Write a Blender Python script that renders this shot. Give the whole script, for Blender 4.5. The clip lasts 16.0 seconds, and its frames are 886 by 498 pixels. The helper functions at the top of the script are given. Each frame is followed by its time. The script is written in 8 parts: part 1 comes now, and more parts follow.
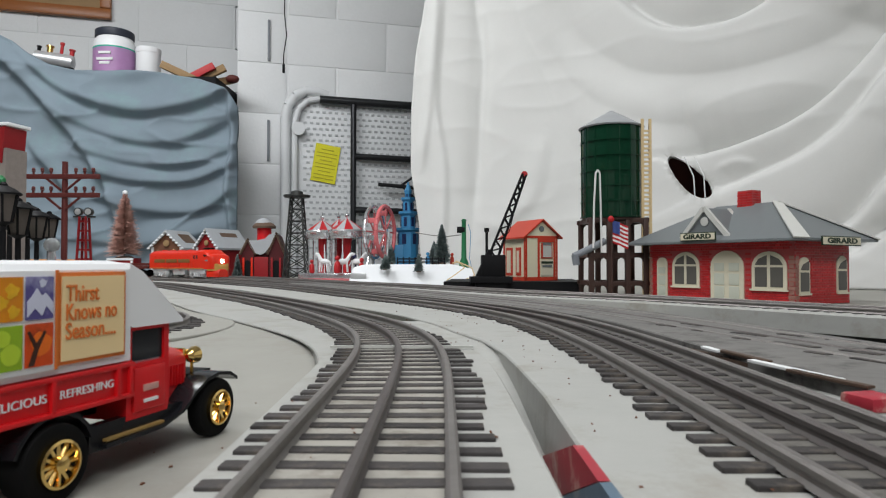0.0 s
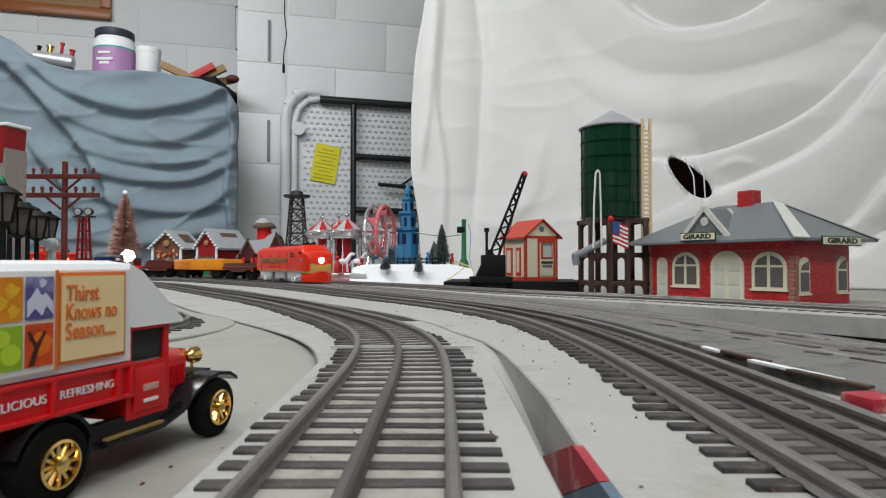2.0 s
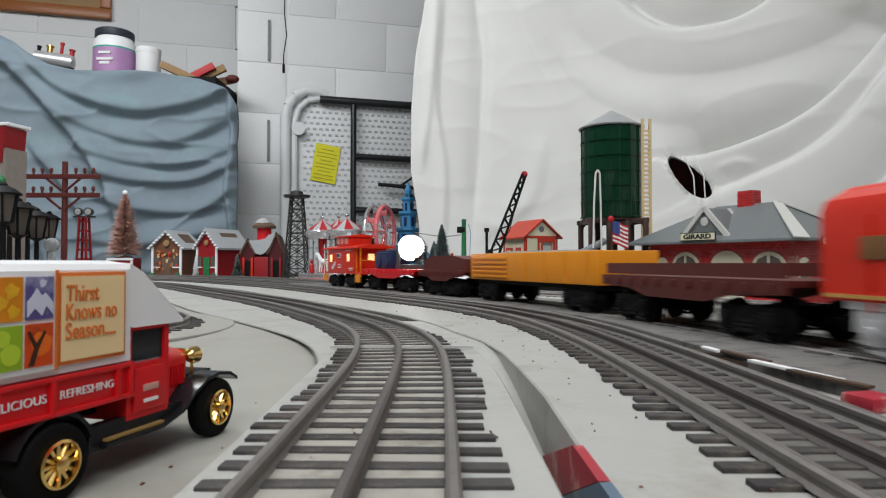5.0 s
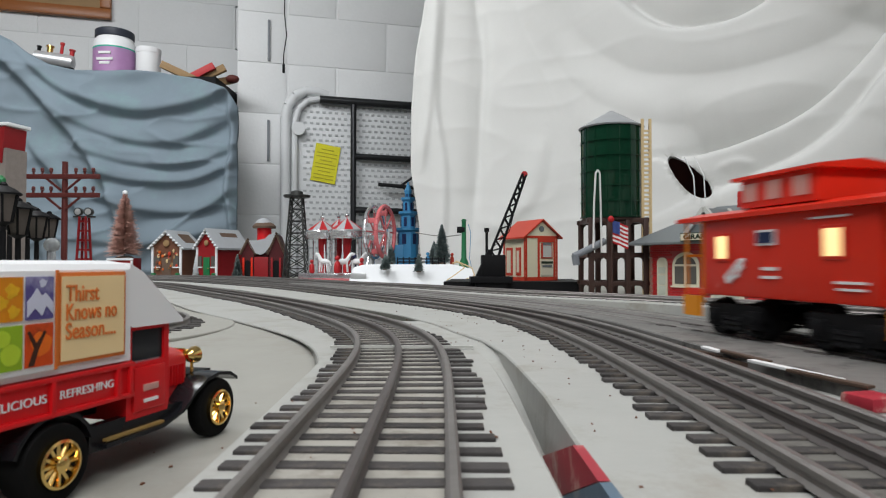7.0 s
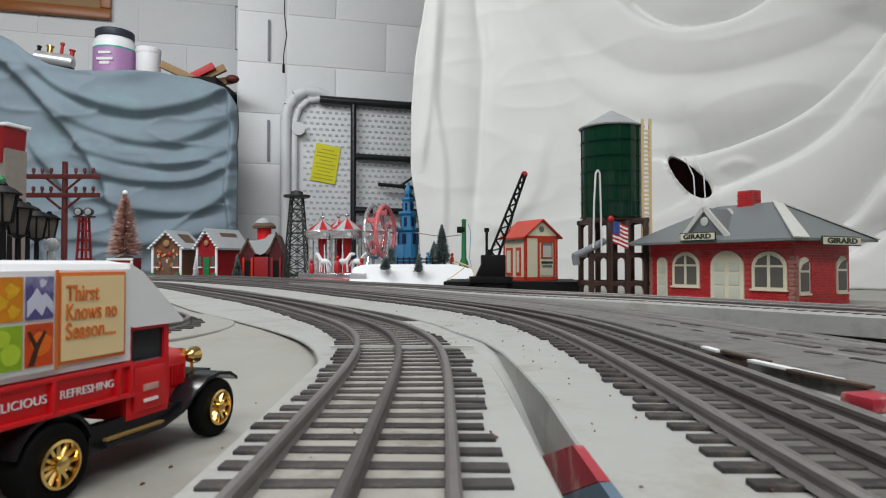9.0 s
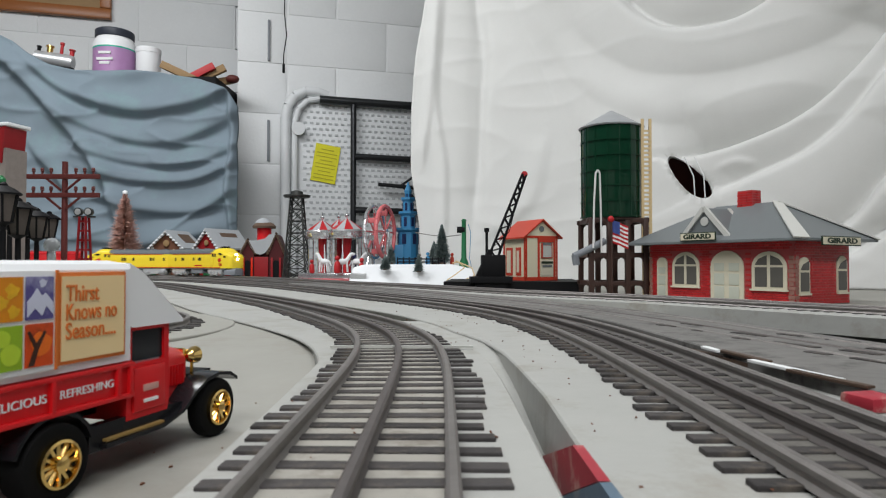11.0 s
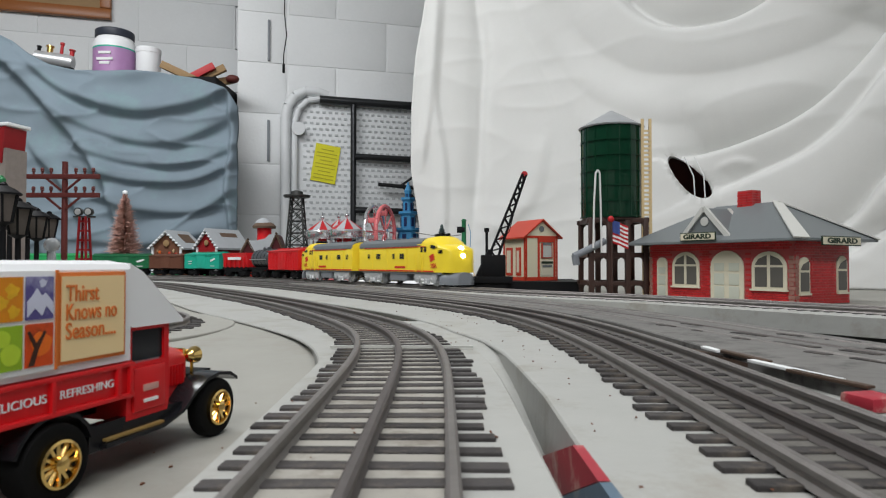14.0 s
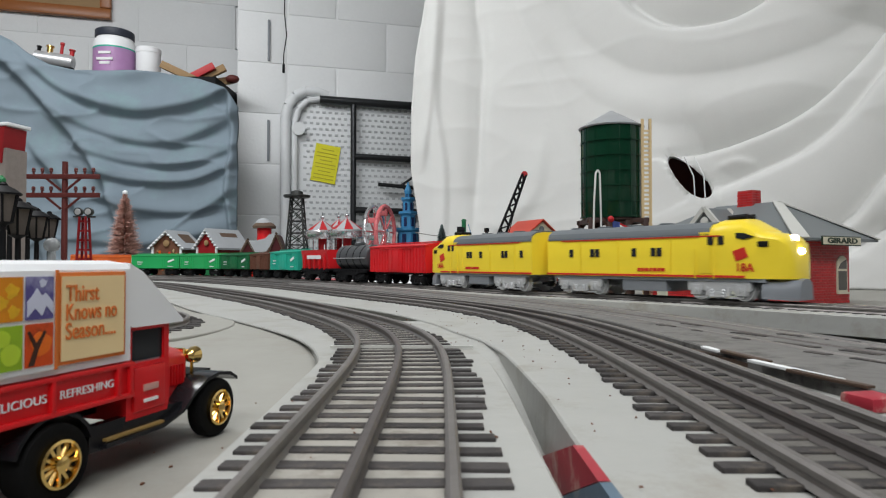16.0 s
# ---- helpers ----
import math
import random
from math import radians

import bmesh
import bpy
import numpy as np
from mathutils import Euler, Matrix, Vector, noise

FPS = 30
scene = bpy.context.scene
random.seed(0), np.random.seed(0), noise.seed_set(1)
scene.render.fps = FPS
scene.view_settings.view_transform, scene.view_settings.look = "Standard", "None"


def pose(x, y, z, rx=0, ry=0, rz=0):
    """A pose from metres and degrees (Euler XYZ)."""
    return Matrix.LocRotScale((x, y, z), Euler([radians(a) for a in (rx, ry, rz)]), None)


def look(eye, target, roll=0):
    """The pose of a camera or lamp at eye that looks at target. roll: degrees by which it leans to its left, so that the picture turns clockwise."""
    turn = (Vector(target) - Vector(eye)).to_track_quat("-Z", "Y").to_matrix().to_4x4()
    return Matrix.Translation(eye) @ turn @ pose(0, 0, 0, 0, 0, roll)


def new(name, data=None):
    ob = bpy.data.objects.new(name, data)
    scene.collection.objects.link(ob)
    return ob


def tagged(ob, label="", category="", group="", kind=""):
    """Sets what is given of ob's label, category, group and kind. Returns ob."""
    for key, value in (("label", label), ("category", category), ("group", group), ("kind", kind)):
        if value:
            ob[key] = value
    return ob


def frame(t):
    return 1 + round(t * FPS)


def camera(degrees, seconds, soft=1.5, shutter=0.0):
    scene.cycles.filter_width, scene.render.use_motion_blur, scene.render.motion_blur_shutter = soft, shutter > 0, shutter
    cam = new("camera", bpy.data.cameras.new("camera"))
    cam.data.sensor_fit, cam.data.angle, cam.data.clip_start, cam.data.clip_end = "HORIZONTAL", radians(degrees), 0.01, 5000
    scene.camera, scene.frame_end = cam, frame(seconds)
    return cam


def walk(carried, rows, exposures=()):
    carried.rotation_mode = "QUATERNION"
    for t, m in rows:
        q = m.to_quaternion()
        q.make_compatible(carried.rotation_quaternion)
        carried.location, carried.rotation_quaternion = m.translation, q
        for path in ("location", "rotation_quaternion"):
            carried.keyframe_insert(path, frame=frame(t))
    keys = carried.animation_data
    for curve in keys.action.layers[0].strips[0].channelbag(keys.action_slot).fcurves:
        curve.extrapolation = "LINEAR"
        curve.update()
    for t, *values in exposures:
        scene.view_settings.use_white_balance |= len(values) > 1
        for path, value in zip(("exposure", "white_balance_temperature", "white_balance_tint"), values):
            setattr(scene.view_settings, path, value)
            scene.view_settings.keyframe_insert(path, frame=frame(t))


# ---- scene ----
EYE = 0.050
cam = camera(68.6, 16.0, soft=1.15, shutter=0.5)
CAM_POSE = look((0, 0, EYE), (0, 1, EYE + 0.0217))
cam.data.dof.use_dof, cam.data.dof.focus_distance, cam.data.dof.aperture_fstop = True, 0.90, 64.0
walk(cam, [(0.0, CAM_POSE), (16.0, CAM_POSE)])

# ---- light: cool area lamps, all unseen, round the train table; pale room round it ----
world = bpy.data.worlds.new("room_air")
scene.world = world
world.use_nodes = True
world.node_tree.nodes["Background"].inputs[0].default_value = (0.80, 0.90, 1.0, 1)
world.node_tree.nodes["Background"].inputs[1].default_value = 0.20
scene.view_settings.exposure = 0.0


def unseen_lamp(x, y, z, sx, sy, watts, lean=0):
    lamp = bpy.data.lights.new("unseen_room_lamp", "AREA")
    lamp.shape, lamp.size, lamp.size_y, lamp.energy = "RECTANGLE", sx, sy, watts
    lamp.color = (0.97, 0.985, 1.0)
    ob = new("unseen_room_lamp", lamp)
    ob.matrix_world = pose(x, y, z, lean)
    return ob


# general light from above the table, its fixture out of view
unseen_lamp(0.05, 0.30, 1.50, 1.1, 0.25, 11)
# added lamp, leaned towards the back to brighten the left wall
unseen_lamp(-1.2, 1.05, 1.50, 1.2, 0.30, 28, 18)
# added fill behind the camera, tilted onto faces turned towards it
unseen_lamp(0.1, -1.3, 1.40, 1.6, 0.35, 30, 38)


# ---- materials ----
def mat(name, color, rough=0.6, metal=0.0, var=0.12, size=0.01, bump=0.0, stain=None, stain_amount=0.0,
        coat=0.0, glow=0.0, alpha=None, by_object=0.0, spec=0.28):
    """Paint, wood, metal or cloth: base colour varied at two scales, with a fine bump."""
    m = bpy.data.materials.new(name)
    m.use_nodes = True
    nt = m.node_tree
    b = nt.nodes["Principled BSDF"]
    b.inputs["Roughness"].default_value = rough
    b.inputs["Metallic"].default_value = metal
    b.inputs["Coat Weight"].default_value = coat * 0.4
    b.inputs["Specular IOR Level"].default_value = spec
    tc = nt.nodes.new("ShaderNodeTexCoord")
    n1, n2 = nt.nodes.new("ShaderNodeTexNoise"), nt.nodes.new("ShaderNodeTexNoise")
    n1.inputs["Scale"].default_value, n1.inputs["Detail"].default_value = 1 / size, 6
    n2.inputs["Scale"].default_value, n2.inputs["Detail"].default_value = 0.13 / size, 4
    for n in (n1, n2):
        nt.links.new(tc.outputs["Object"], n.inputs["Vector"])
    mix = nt.nodes.new("ShaderNodeMix")
    mix.data_type = "RGBA"
    c = Vector(color[:3])
    mix.inputs["A"].default_value = (*(c * (1 - var)), 1)
    mix.inputs["B"].default_value = (*(Vector([min(1, v) for v in c * (1 + var)])), 1)
    add = nt.nodes.new("ShaderNodeMath")
    add.operation = "MULTIPLY_ADD"
    nt.links.new(n1.outputs["Fac"], add.inputs[0])
    add.inputs[1].default_value = 0.5
    half = nt.nodes.new("ShaderNodeMath")
    half.operation = "MULTIPLY"
    nt.links.new(n2.outputs["Fac"], half.inputs[0])
    half.inputs[1].default_value = 0.5
    nt.links.new(half.outputs[0], add.inputs[2])
    nt.links.new(add.outputs[0], mix.inputs["Factor"])
    col = mix.outputs["Result"]
    if by_object:
        info = nt.nodes.new("ShaderNodeObjectInfo")
        hsv = nt.nodes.new("ShaderNodeHueSaturation")
        mr = nt.nodes.new("ShaderNodeMapRange")
        mr.inputs["To Min"].default_value, mr.inputs["To Max"].default_value = 1 - by_object, 1 + by_object
        nt.links.new(info.outputs["Random"], mr.inputs["Value"])
        nt.links.new(mr.outputs["Result"], hsv.inputs["Value"])
        nt.links.new(col, hsv.inputs["Color"])
        col = hsv.outputs["Color"]
    if stain:
        n3 = nt.nodes.new("ShaderNodeTexNoise")
        n3.inputs["Scale"].default_value, n3.inputs["Detail"].default_value = 0.35 / size, 8
        n3.inputs["Roughness"].default_value = 0.7
        nt.links.new(tc.outputs["Object"], n3.inputs["Vector"])
        ramp = nt.nodes.new("ShaderNodeMapRange")
        ramp.inputs["From Min"].default_value, ramp.inputs["From Max"].default_value = 0.52, 0.72
        ramp.inputs["To Max"].default_value = stain_amount
        nt.links.new(n3.outputs["Fac"], ramp.inputs["Value"])
        mx = nt.nodes.new("ShaderNodeMix")
        mx.data_type = "RGBA"
        nt.links.new(ramp.outputs["Result"], mx.inputs["Factor"])
        nt.links.new(col, mx.inputs["A"])
        mx.inputs["B"].default_value = (*stain, 1)
        col = mx.outputs["Result"]
    nt.links.new(col, b.inputs["Base Color"])
    if bump:
        bp = nt.nodes.new("ShaderNodeBump")
        bp.inputs["Strength"].default_value, bp.inputs["Distance"].default_value = bump, size * 0.3
        nt.links.new(n1.outputs["Fac"], bp.inputs["Height"])
        nt.links.new(bp.outputs["Normal"], b.inputs["Normal"])
    if glow:
        b.inputs["Emission Color"].default_value = (*c, 1)
        b.inputs["Emission Strength"].default_value = glow
    if alpha is not None:
        b.inputs["Transmission Weight"].default_value = alpha
    return m


M = {}
M["table_grey"] = mat("grey_table_paint", (0.31, 0.305, 0.275), 0.6, var=0.14, size=0.02, bump=0.1, stain=(0.25, 0.23, 0.195), stain_amount=0.7)
M["board"] = mat("pale_board_paint", (0.37, 0.372, 0.352), 0.55, var=0.13, size=0.012, bump=0.15, stain=(0.25, 0.23, 0.19), stain_amount=0.8)
M["rail"] = mat("worn_rail_steel", (0.24, 0.225, 0.215), 0.52, 0.85, var=0.3, size=0.004, bump=0.1)
M["rail_dark"] = mat("blackened_rail", (0.16, 0.145, 0.14), 0.50, 0.8, var=0.3, size=0.004)
M["tie"] = mat("black_wood_tie", (0.045, 0.041, 0.040), 0.7, var=0.35, size=0.002, bump=0.4, by_object=0.35, stain=(0.15, 0.125, 0.10), stain_amount=0.75)
M["ballast"] = mat("weathered_grit", (0.155, 0.15, 0.142), 0.7, var=0.4, size=0.0065, bump=0.3, stain=(0.022, 0.021, 0.02), stain_amount=0.95)
M["grime"] = mat("oily_track_grime", (0.135, 0.128, 0.115), 0.8, var=0.4, size=0.004, bump=0.4, stain=(0.035, 0.030, 0.026), stain_amount=0.9)
M["dusty"] = mat("dusty_track_bed", (0.33, 0.315, 0.28), 0.8, var=0.3, size=0.005, bump=0.3, stain=(0.12, 0.095, 0.07), stain_amount=0.8)
M["wall"] = mat("white_painted_block", (0.74, 0.755, 0.76), 0.6, var=0.05, size=0.01, bump=0.25)
M["ceiling"] = mat("ceiling_white", (0.7, 0.7, 0.7), 0.8, var=0.04, size=0.05)
M["floor"] = mat("dark_floor", (0.10, 0.10, 0.10), 0.8, var=0.2, size=0.05)
M["sheet"] = mat("white_bedsheet", (0.66, 0.662, 0.645), 0.85, var=0.04, size=0.004, bump=0.06)
M["bluecloth"] = mat("blue_grey_cloth", (0.185, 0.235, 0.275), 0.8, var=0.12, size=0.05, bump=0.03, stain=(0.20, 0.33, 0.33), stain_amount=0.5)
M["black"] = mat("black_paint", (0.008, 0.008, 0.009), 0.6, var=0.2, size=0.004, spec=0.12)
M["black_gloss"] = mat("black_gloss_plastic", (0.012, 0.012, 0.014), 0.18, var=0.1, size=0.01)
M["tyre"] = mat("tyre_rubber", (0.006, 0.006, 0.006), 0.7, var=0.2, size=0.002, bump=0.2, spec=0.08)
M["gold"] = mat("gold_plate", (0.90, 0.62, 0.22), 0.18, 1.0, var=0.08, size=0.003)
M["chrome"] = mat("bright_metal", (0.75, 0.75, 0.76), 0.15, 1.0, var=0.05, size=0.003)
M["truck_red"] = mat("red_die_cast", (0.64, 0.010, 0.014), 0.30, var=0.06, size=0.01, coat=0.3)
M["white_plastic"] = mat("white_plastic", (0.80, 0.81, 0.82), 0.4, var=0.03, size=0.01)
M["train_red"] = mat("red_train_plastic", (0.64, 0.026, 0.010), 0.32, var=0.06, size=0.008, coat=0.2)
M["yellow"] = mat("yellow_train_plastic", (0.87, 0.66, 0.04), 0.32, var=0.04, size=0.008, coat=0.2)
M["silver"] = mat("silver_plastic", (0.60, 0.61, 0.62), 0.34, 0.5, var=0.12, size=0.004)
M["grey_roof"] = mat("grey_roof_paint", (0.13, 0.145, 0.155), 0.5, var=0.1, size=0.006)


# ---- mesh helpers ----
def box(bm, c, s, m=None, bevel=0.0):
    mm = Matrix.Translation(c) @ Matrix.Diagonal((*s, 1))
    if m is not None:
        mm = m @ mm
    vs = bmesh.ops.create_cube(bm, size=1, matrix=mm)["verts"]
    if bevel:
        es = list({e for v in vs for e in v.link_edges})
        bmesh.ops.bevel(bm, geom=es, offset=bevel, segments=2, profile=0.6, affect="EDGES")
    return bm


def rod(bm, p, q, r, r2=None, seg=10):
    p, q = Vector(p), Vector(q)
    d = q - p
    turn = d.to_track_quat("Z", "Y").to_matrix().to_4x4()
    bmesh.ops.create_cone(bm, cap_ends=True, segments=seg, radius1=r, radius2=r if r2 is None else r2, depth=d.length,
                          matrix=Matrix.Translation((p + q) / 2) @ turn)
    return bm


def lathe(bm, profile, m=None, seg=24, hollow=False):
    """Turns (radius, height) pairs round z; a hollow one stays open in the middle."""
    rings = []
    for r, z in profile:
        ring = [Vector((r * math.cos(2 * math.pi * i / seg), r * math.sin(2 * math.pi * i / seg), z)) for i in range(seg)]
        rings.append([bm.verts.new(m @ v if m is not None else v) for v in ring])
    for a, b in zip(rings, rings[1:] + (rings[:1] if hollow else [])):
        for i in range(seg):
            bm.faces.new((a[i], a[(i + 1) % seg], b[(i + 1) % seg], b[i]))
    if hollow:
        return bm
    bm.faces.new(list(reversed(rings[0])))
    bm.faces.new(rings[-1])
    return bm


def prism(bm, outline, lo, hi, axis="y", m=None):
    """Pushes a flat outline along an axis; the outline's pairs are (x, z) for y, (y, z) for x, (x, y) for z."""
    def v3(p, t):
        v = {"y": (p[0], t, p[1]), "x": (t, p[0], p[1]), "z": (p[0], p[1], t)}[axis]
        return m @ Vector(v) if m is not None else Vector(v)
    a = [bm.verts.new(v3(p, lo)) for p in outline]
    b = [bm.verts.new(v3(p, hi)) for p in outline]
    k = len(outline)
    for i in range(k):
        bm.faces.new((a[i], a[(i + 1) % k], b[(i + 1) % k], b[i]))
    bm.faces.new(list(reversed(a)))
    bm.faces.new(b)
    return bm


def ball(bm, c, r, seg=14, m=None):
    sx, sy, sz = r if isinstance(r, tuple) else (r, r, r)
    mm = Matrix.Translation(c) @ Matrix.Diagonal((sx, sy, sz, 1))
    bmesh.ops.create_uvsphere(bm, u_segments=seg, v_segments=seg // 2 + 2, radius=1, matrix=m @ mm if m is not None else mm)
    return bm


def tube(bm, pts, r, seg=6):
    for p, q in zip(pts, pts[1:]):
        rod(bm, p, q, r, seg=seg)
    return bm


def mesh_of(name, bm, material, smooth=True):
    bmesh.ops.recalc_face_normals(bm, faces=bm.faces)
    me = bpy.data.meshes.new(name)
    bm.to_mesh(me)
    bm.free()
    if material:
        me.materials.append(material)
    if smooth:
        me.shade_smooth()
        me.set_sharp_from_angle(angle=radians(32))
    return me


def part(name, bm, material, parent, label="", smooth=True):
    """Links a bmesh as one mesh under a thing or a part."""
    ob = new(name, mesh_of(name, bm, material, smooth))
    ob.parent = parent
    if label:
        ob["label"] = label
    return ob


def thing(name, m, label, category, group="", kind=""):
    ob = new(name)
    ob.empty_display_size = 0.01
    ob.matrix_world = m
    return tagged(ob, label, category, group, kind)


def solid(name, bm, material, label, category, group="", kind="", m=None, smooth=True):
    """A thing that is one mesh."""
    ob = new(name, mesh_of(name, bm, material, smooth))
    if m is not None:
        ob.matrix_world = m
    return tagged(ob, label, category, group, kind)


def B():
    return bmesh.new()


def words(name, text, size, material, parent, m, label="", width=None, bold=0.0):
    """Raised flat lettering in the built-in font, as a mesh under parent."""
    cu = bpy.data.curves.new(name, "FONT")
    cu.body, cu.size, cu.align_x, cu.align_y, cu.extrude, cu.offset = text, size, "CENTER", "CENTER", 0.0001, bold
    tmp = bpy.data.objects.new(name, cu)
    scene.collection.objects.link(tmp)
    me = bpy.data.meshes.new_from_object(tmp.evaluated_get(bpy.context.evaluated_depsgraph_get()))
    bpy.data.objects.remove(tmp)
    if width:
        xs = [v.co.x for v in me.vertices]
        me.transform(Matrix.Diagonal((width / (max(xs) - min(xs)), 1, 1, 1)))
    me.transform(m)
    me.materials.clear()
    me.materials.append(material)
    ob = new(name, me)
    ob.parent = parent
    if label:
        ob["label"] = label
    return ob


# ---- railway lines in plan ----
class Line:
    def __init__(self, ctrl, step=0.004):
        c = [Vector(p) for p in ctrl]
        c = [c[0] * 2 - c[1]] + c + [c[-1] * 2 - c[-2]]
        raw = []
        for i in range(1, len(c) - 2):
            p0, p1, p2, p3 = c[i - 1:i + 3]
            for k in range(24):
                t = k / 24
                raw.append(0.5 * (2 * p1 + (p2 - p0) * t + (2 * p0 - 5 * p1 + 4 * p2 - p3) * t * t + (3 * p1 - p0 - 3 * p2 + p3) * t ** 3))
        raw.append(c[-2])
        raw = np.array([tuple(p) for p in raw])
        for _ in range(2):
            s = np.concatenate([[0], np.cumsum(np.hypot(*np.diff(raw, axis=0).T))])
            n = int(s[-1] / step)
            g = np.linspace(0, s[-1], n)
            pts = np.stack([np.interp(g, s, raw[:, 0]), np.interp(g, s, raw[:, 1])], 1)
            w = 25
            ker = np.hanning(2 * w + 1)
            ker /= ker.sum()
            pad = np.concatenate([2 * pts[0] - pts[w:0:-1], pts, 2 * pts[-1] - pts[-2:-w - 2:-1]])
            raw = np.stack([np.convolve(pad[:, 0], ker, "valid"), np.convolve(pad[:, 1], ker, "valid")], 1)
        self.p = raw
        self.s = np.concatenate([[0], np.cumsum(np.hypot(*np.diff(raw, axis=0).T))])
        self.length = float(self.s[-1])
        t = np.gradient(raw, axis=0)
        t /= np.linalg.norm(t, axis=1)[:, None]
        self.t = t
        self.n = np.stack([t[:, 1], -t[:, 0]], 1)  # to the right of travel

    def at(self, s):
        x, y = np.interp(s, self.s, self.p[:, 0]), np.interp(s, self.s, self.p[:, 1])
        if s < 0:
            x, y = self.p[0] + self.t[0] * s
        if s > self.length:
            x, y = self.p[-1] + self.t[-1] * (s - self.length)
        return Vector((x, y))

    def heading(self, s, d=0.01):
        v = self.at(s + d) - self.at(s - d)
        return math.atan2(v.y, v.x)


RAIL_Z, TIE_Z, BOARD_Z = 0.0158, 0.0119, 0.0111
# every line runs from the far side of the table towards the viewer
LINE_A = Line([(-1.05, 0.70), (-1.02, 1.10), (-0.92, 1.28), (-0.78, 1.33), (-0.60, 1.24), (-0.455, 1.08), (-0.2615, 0.783), (-0.1496, 0.606), (-0.074, 0.4555),
               (-0.038, 0.375), (-0.020, 0.313), (-0.0155, 0.25), (-0.0155, 0.15), (-0.0155, 0.04), (-0.0155, -0.3)])
LINE_B = Line([(-1.2, 0.6), (-1.18, 1.10), (-1.05, 1.40), (-0.92, 1.52), (-0.78, 1.53), (-0.60, 1.45), (-0.45, 1.29), (-0.25, 1.03), (-0.092, 0.760), (0.007, 0.589), (0.045, 0.506),
               (0.070, 0.415), (0.081, 0.30), (0.082, 0.24), (0.081, 0.15), (0.080, 0.05), (0.08, -0.3)])
LINE_D = Line([(-1.35, -2.2), (-1.35, -1.0), (-1.35, 0.4), (-1.30, 1.0), (-1.16, 1.38), (-1.02, 1.57), (-0.86, 1.655), (-0.68, 1.61), (-0.487, 1.462), (-0.293, 1.223), (-0.145, 0.983), (-0.046, 0.815),
               (0.024, 0.690), (0.074, 0.588), (0.108, 0.50), (0.132, 0.424), (0.146, 0.359), (0.157, 0.30), (0.171, 0.24), (0.182, 0.18), (0.19, 0.1), (0.195, -0.2), (0.2, -0.8), (0.2, -2.4)])
LINE_C = Line([(-1.55, -2.6), (-1.55, -1.0), (-1.55, 0.3), (-1.50, 1.0), (-1.38, 1.45), (-1.25, 1.70), (-1.0109, 1.825), (-0.9089, 1.880), (-0.7412, 1.845), (-0.5840, 1.740), (-0.4635, 1.620), (-0.3873, 1.515), (-0.2858, 1.375), (-0.1984, 1.240),
               (-0.080, 1.095), (0.0133, 0.955), (0.0842, 0.836), (0.1425, 0.759), (0.196, 0.712), (0.237, 0.656), (0.2715, 0.605), (0.300, 0.560), (0.341, 0.500), (0.42, 0.395), (0.56, 0.25), (0.85, 0.0)])
# the short inner loop beside the truck
LINE_E = Line([(-0.55, 0.505), (-0.42, 0.53), (-0.265, 0.512), (-0.182, 0.445), (-0.169, 0.37), (-0.226, 0.302), (-0.319, 0.269)])


def sweep(line, profile, lo=0.0, hi=None, skip=1):
    """A profile of (offset to the right, z) pushed along a line; offsets may be functions of the place along it."""
    hi = line.length if hi is None else hi
    idx = [i for i in range(0, len(line.s), skip) if lo <= line.s[i] <= hi]
    verts, faces = [], []
    k = len(profile)
    for i in idx:
        for o, z in profile:
            o = o(line.p[i]) if callable(o) else o
            q = line.p[i] + line.n[i] * o
            verts.append((q[0], q[1], z))
    for j in range(len(idx) - 1):
        a, b = j * k, (j + 1) * k
        for q in range(k):
            faces.append((a + q, a + (q + 1) % k, b + (q + 1) % k, b + q))
    faces.append(tuple(range(k)))
    faces.append(tuple(range((len(idx) - 1) * k, len(idx) * k)))
    return verts, faces


def swept_mesh(name, line, profile, material, lo=0.0, hi=None, skip=1):
    me = bpy.data.meshes.new(name)
    v, f = sweep(line, profile, lo, hi, skip)
    me.from_pydata(v, [], f)
    bm = bmesh.new()
    bm.from_mesh(me)
    bmesh.ops.recalc_face_normals(bm, faces=bm.faces)
    bm.to_mesh(me)
    bm.free()
    me.materials.append(material)
    me.shade_smooth()
    me.set_sharp_from_angle(angle=radians(30))
    return me


def rail_profile(off, w=0.0025):
    h, b = w / 2, RAIL_Z
    return [(off - h, b - 0.0006), (off - h + 0.0006, b), (off + h - 0.0006, b), (off + h, b - 0.0006), (off + h, b - 0.0017), (off + 0.0008, b - 0.0022),
            (off + 0.0008, b - 0.0031), (off + h + 0.0003, TIE_Z - 0.0003), (off - h - 0.0003, TIE_Z - 0.0003), (off - 0.0008, b - 0.0031),
            (off - 0.0008, b - 0.0022), (off - h, b - 0.0017)]


_tie = B()
box(_tie, (0, 0, 0), (0.0044, 0.0548, TIE_Z - BOARD_Z + 0.001), bevel=0.0003)
TIE_MESH = mesh_of("tie", _tie, M["tie"], False)


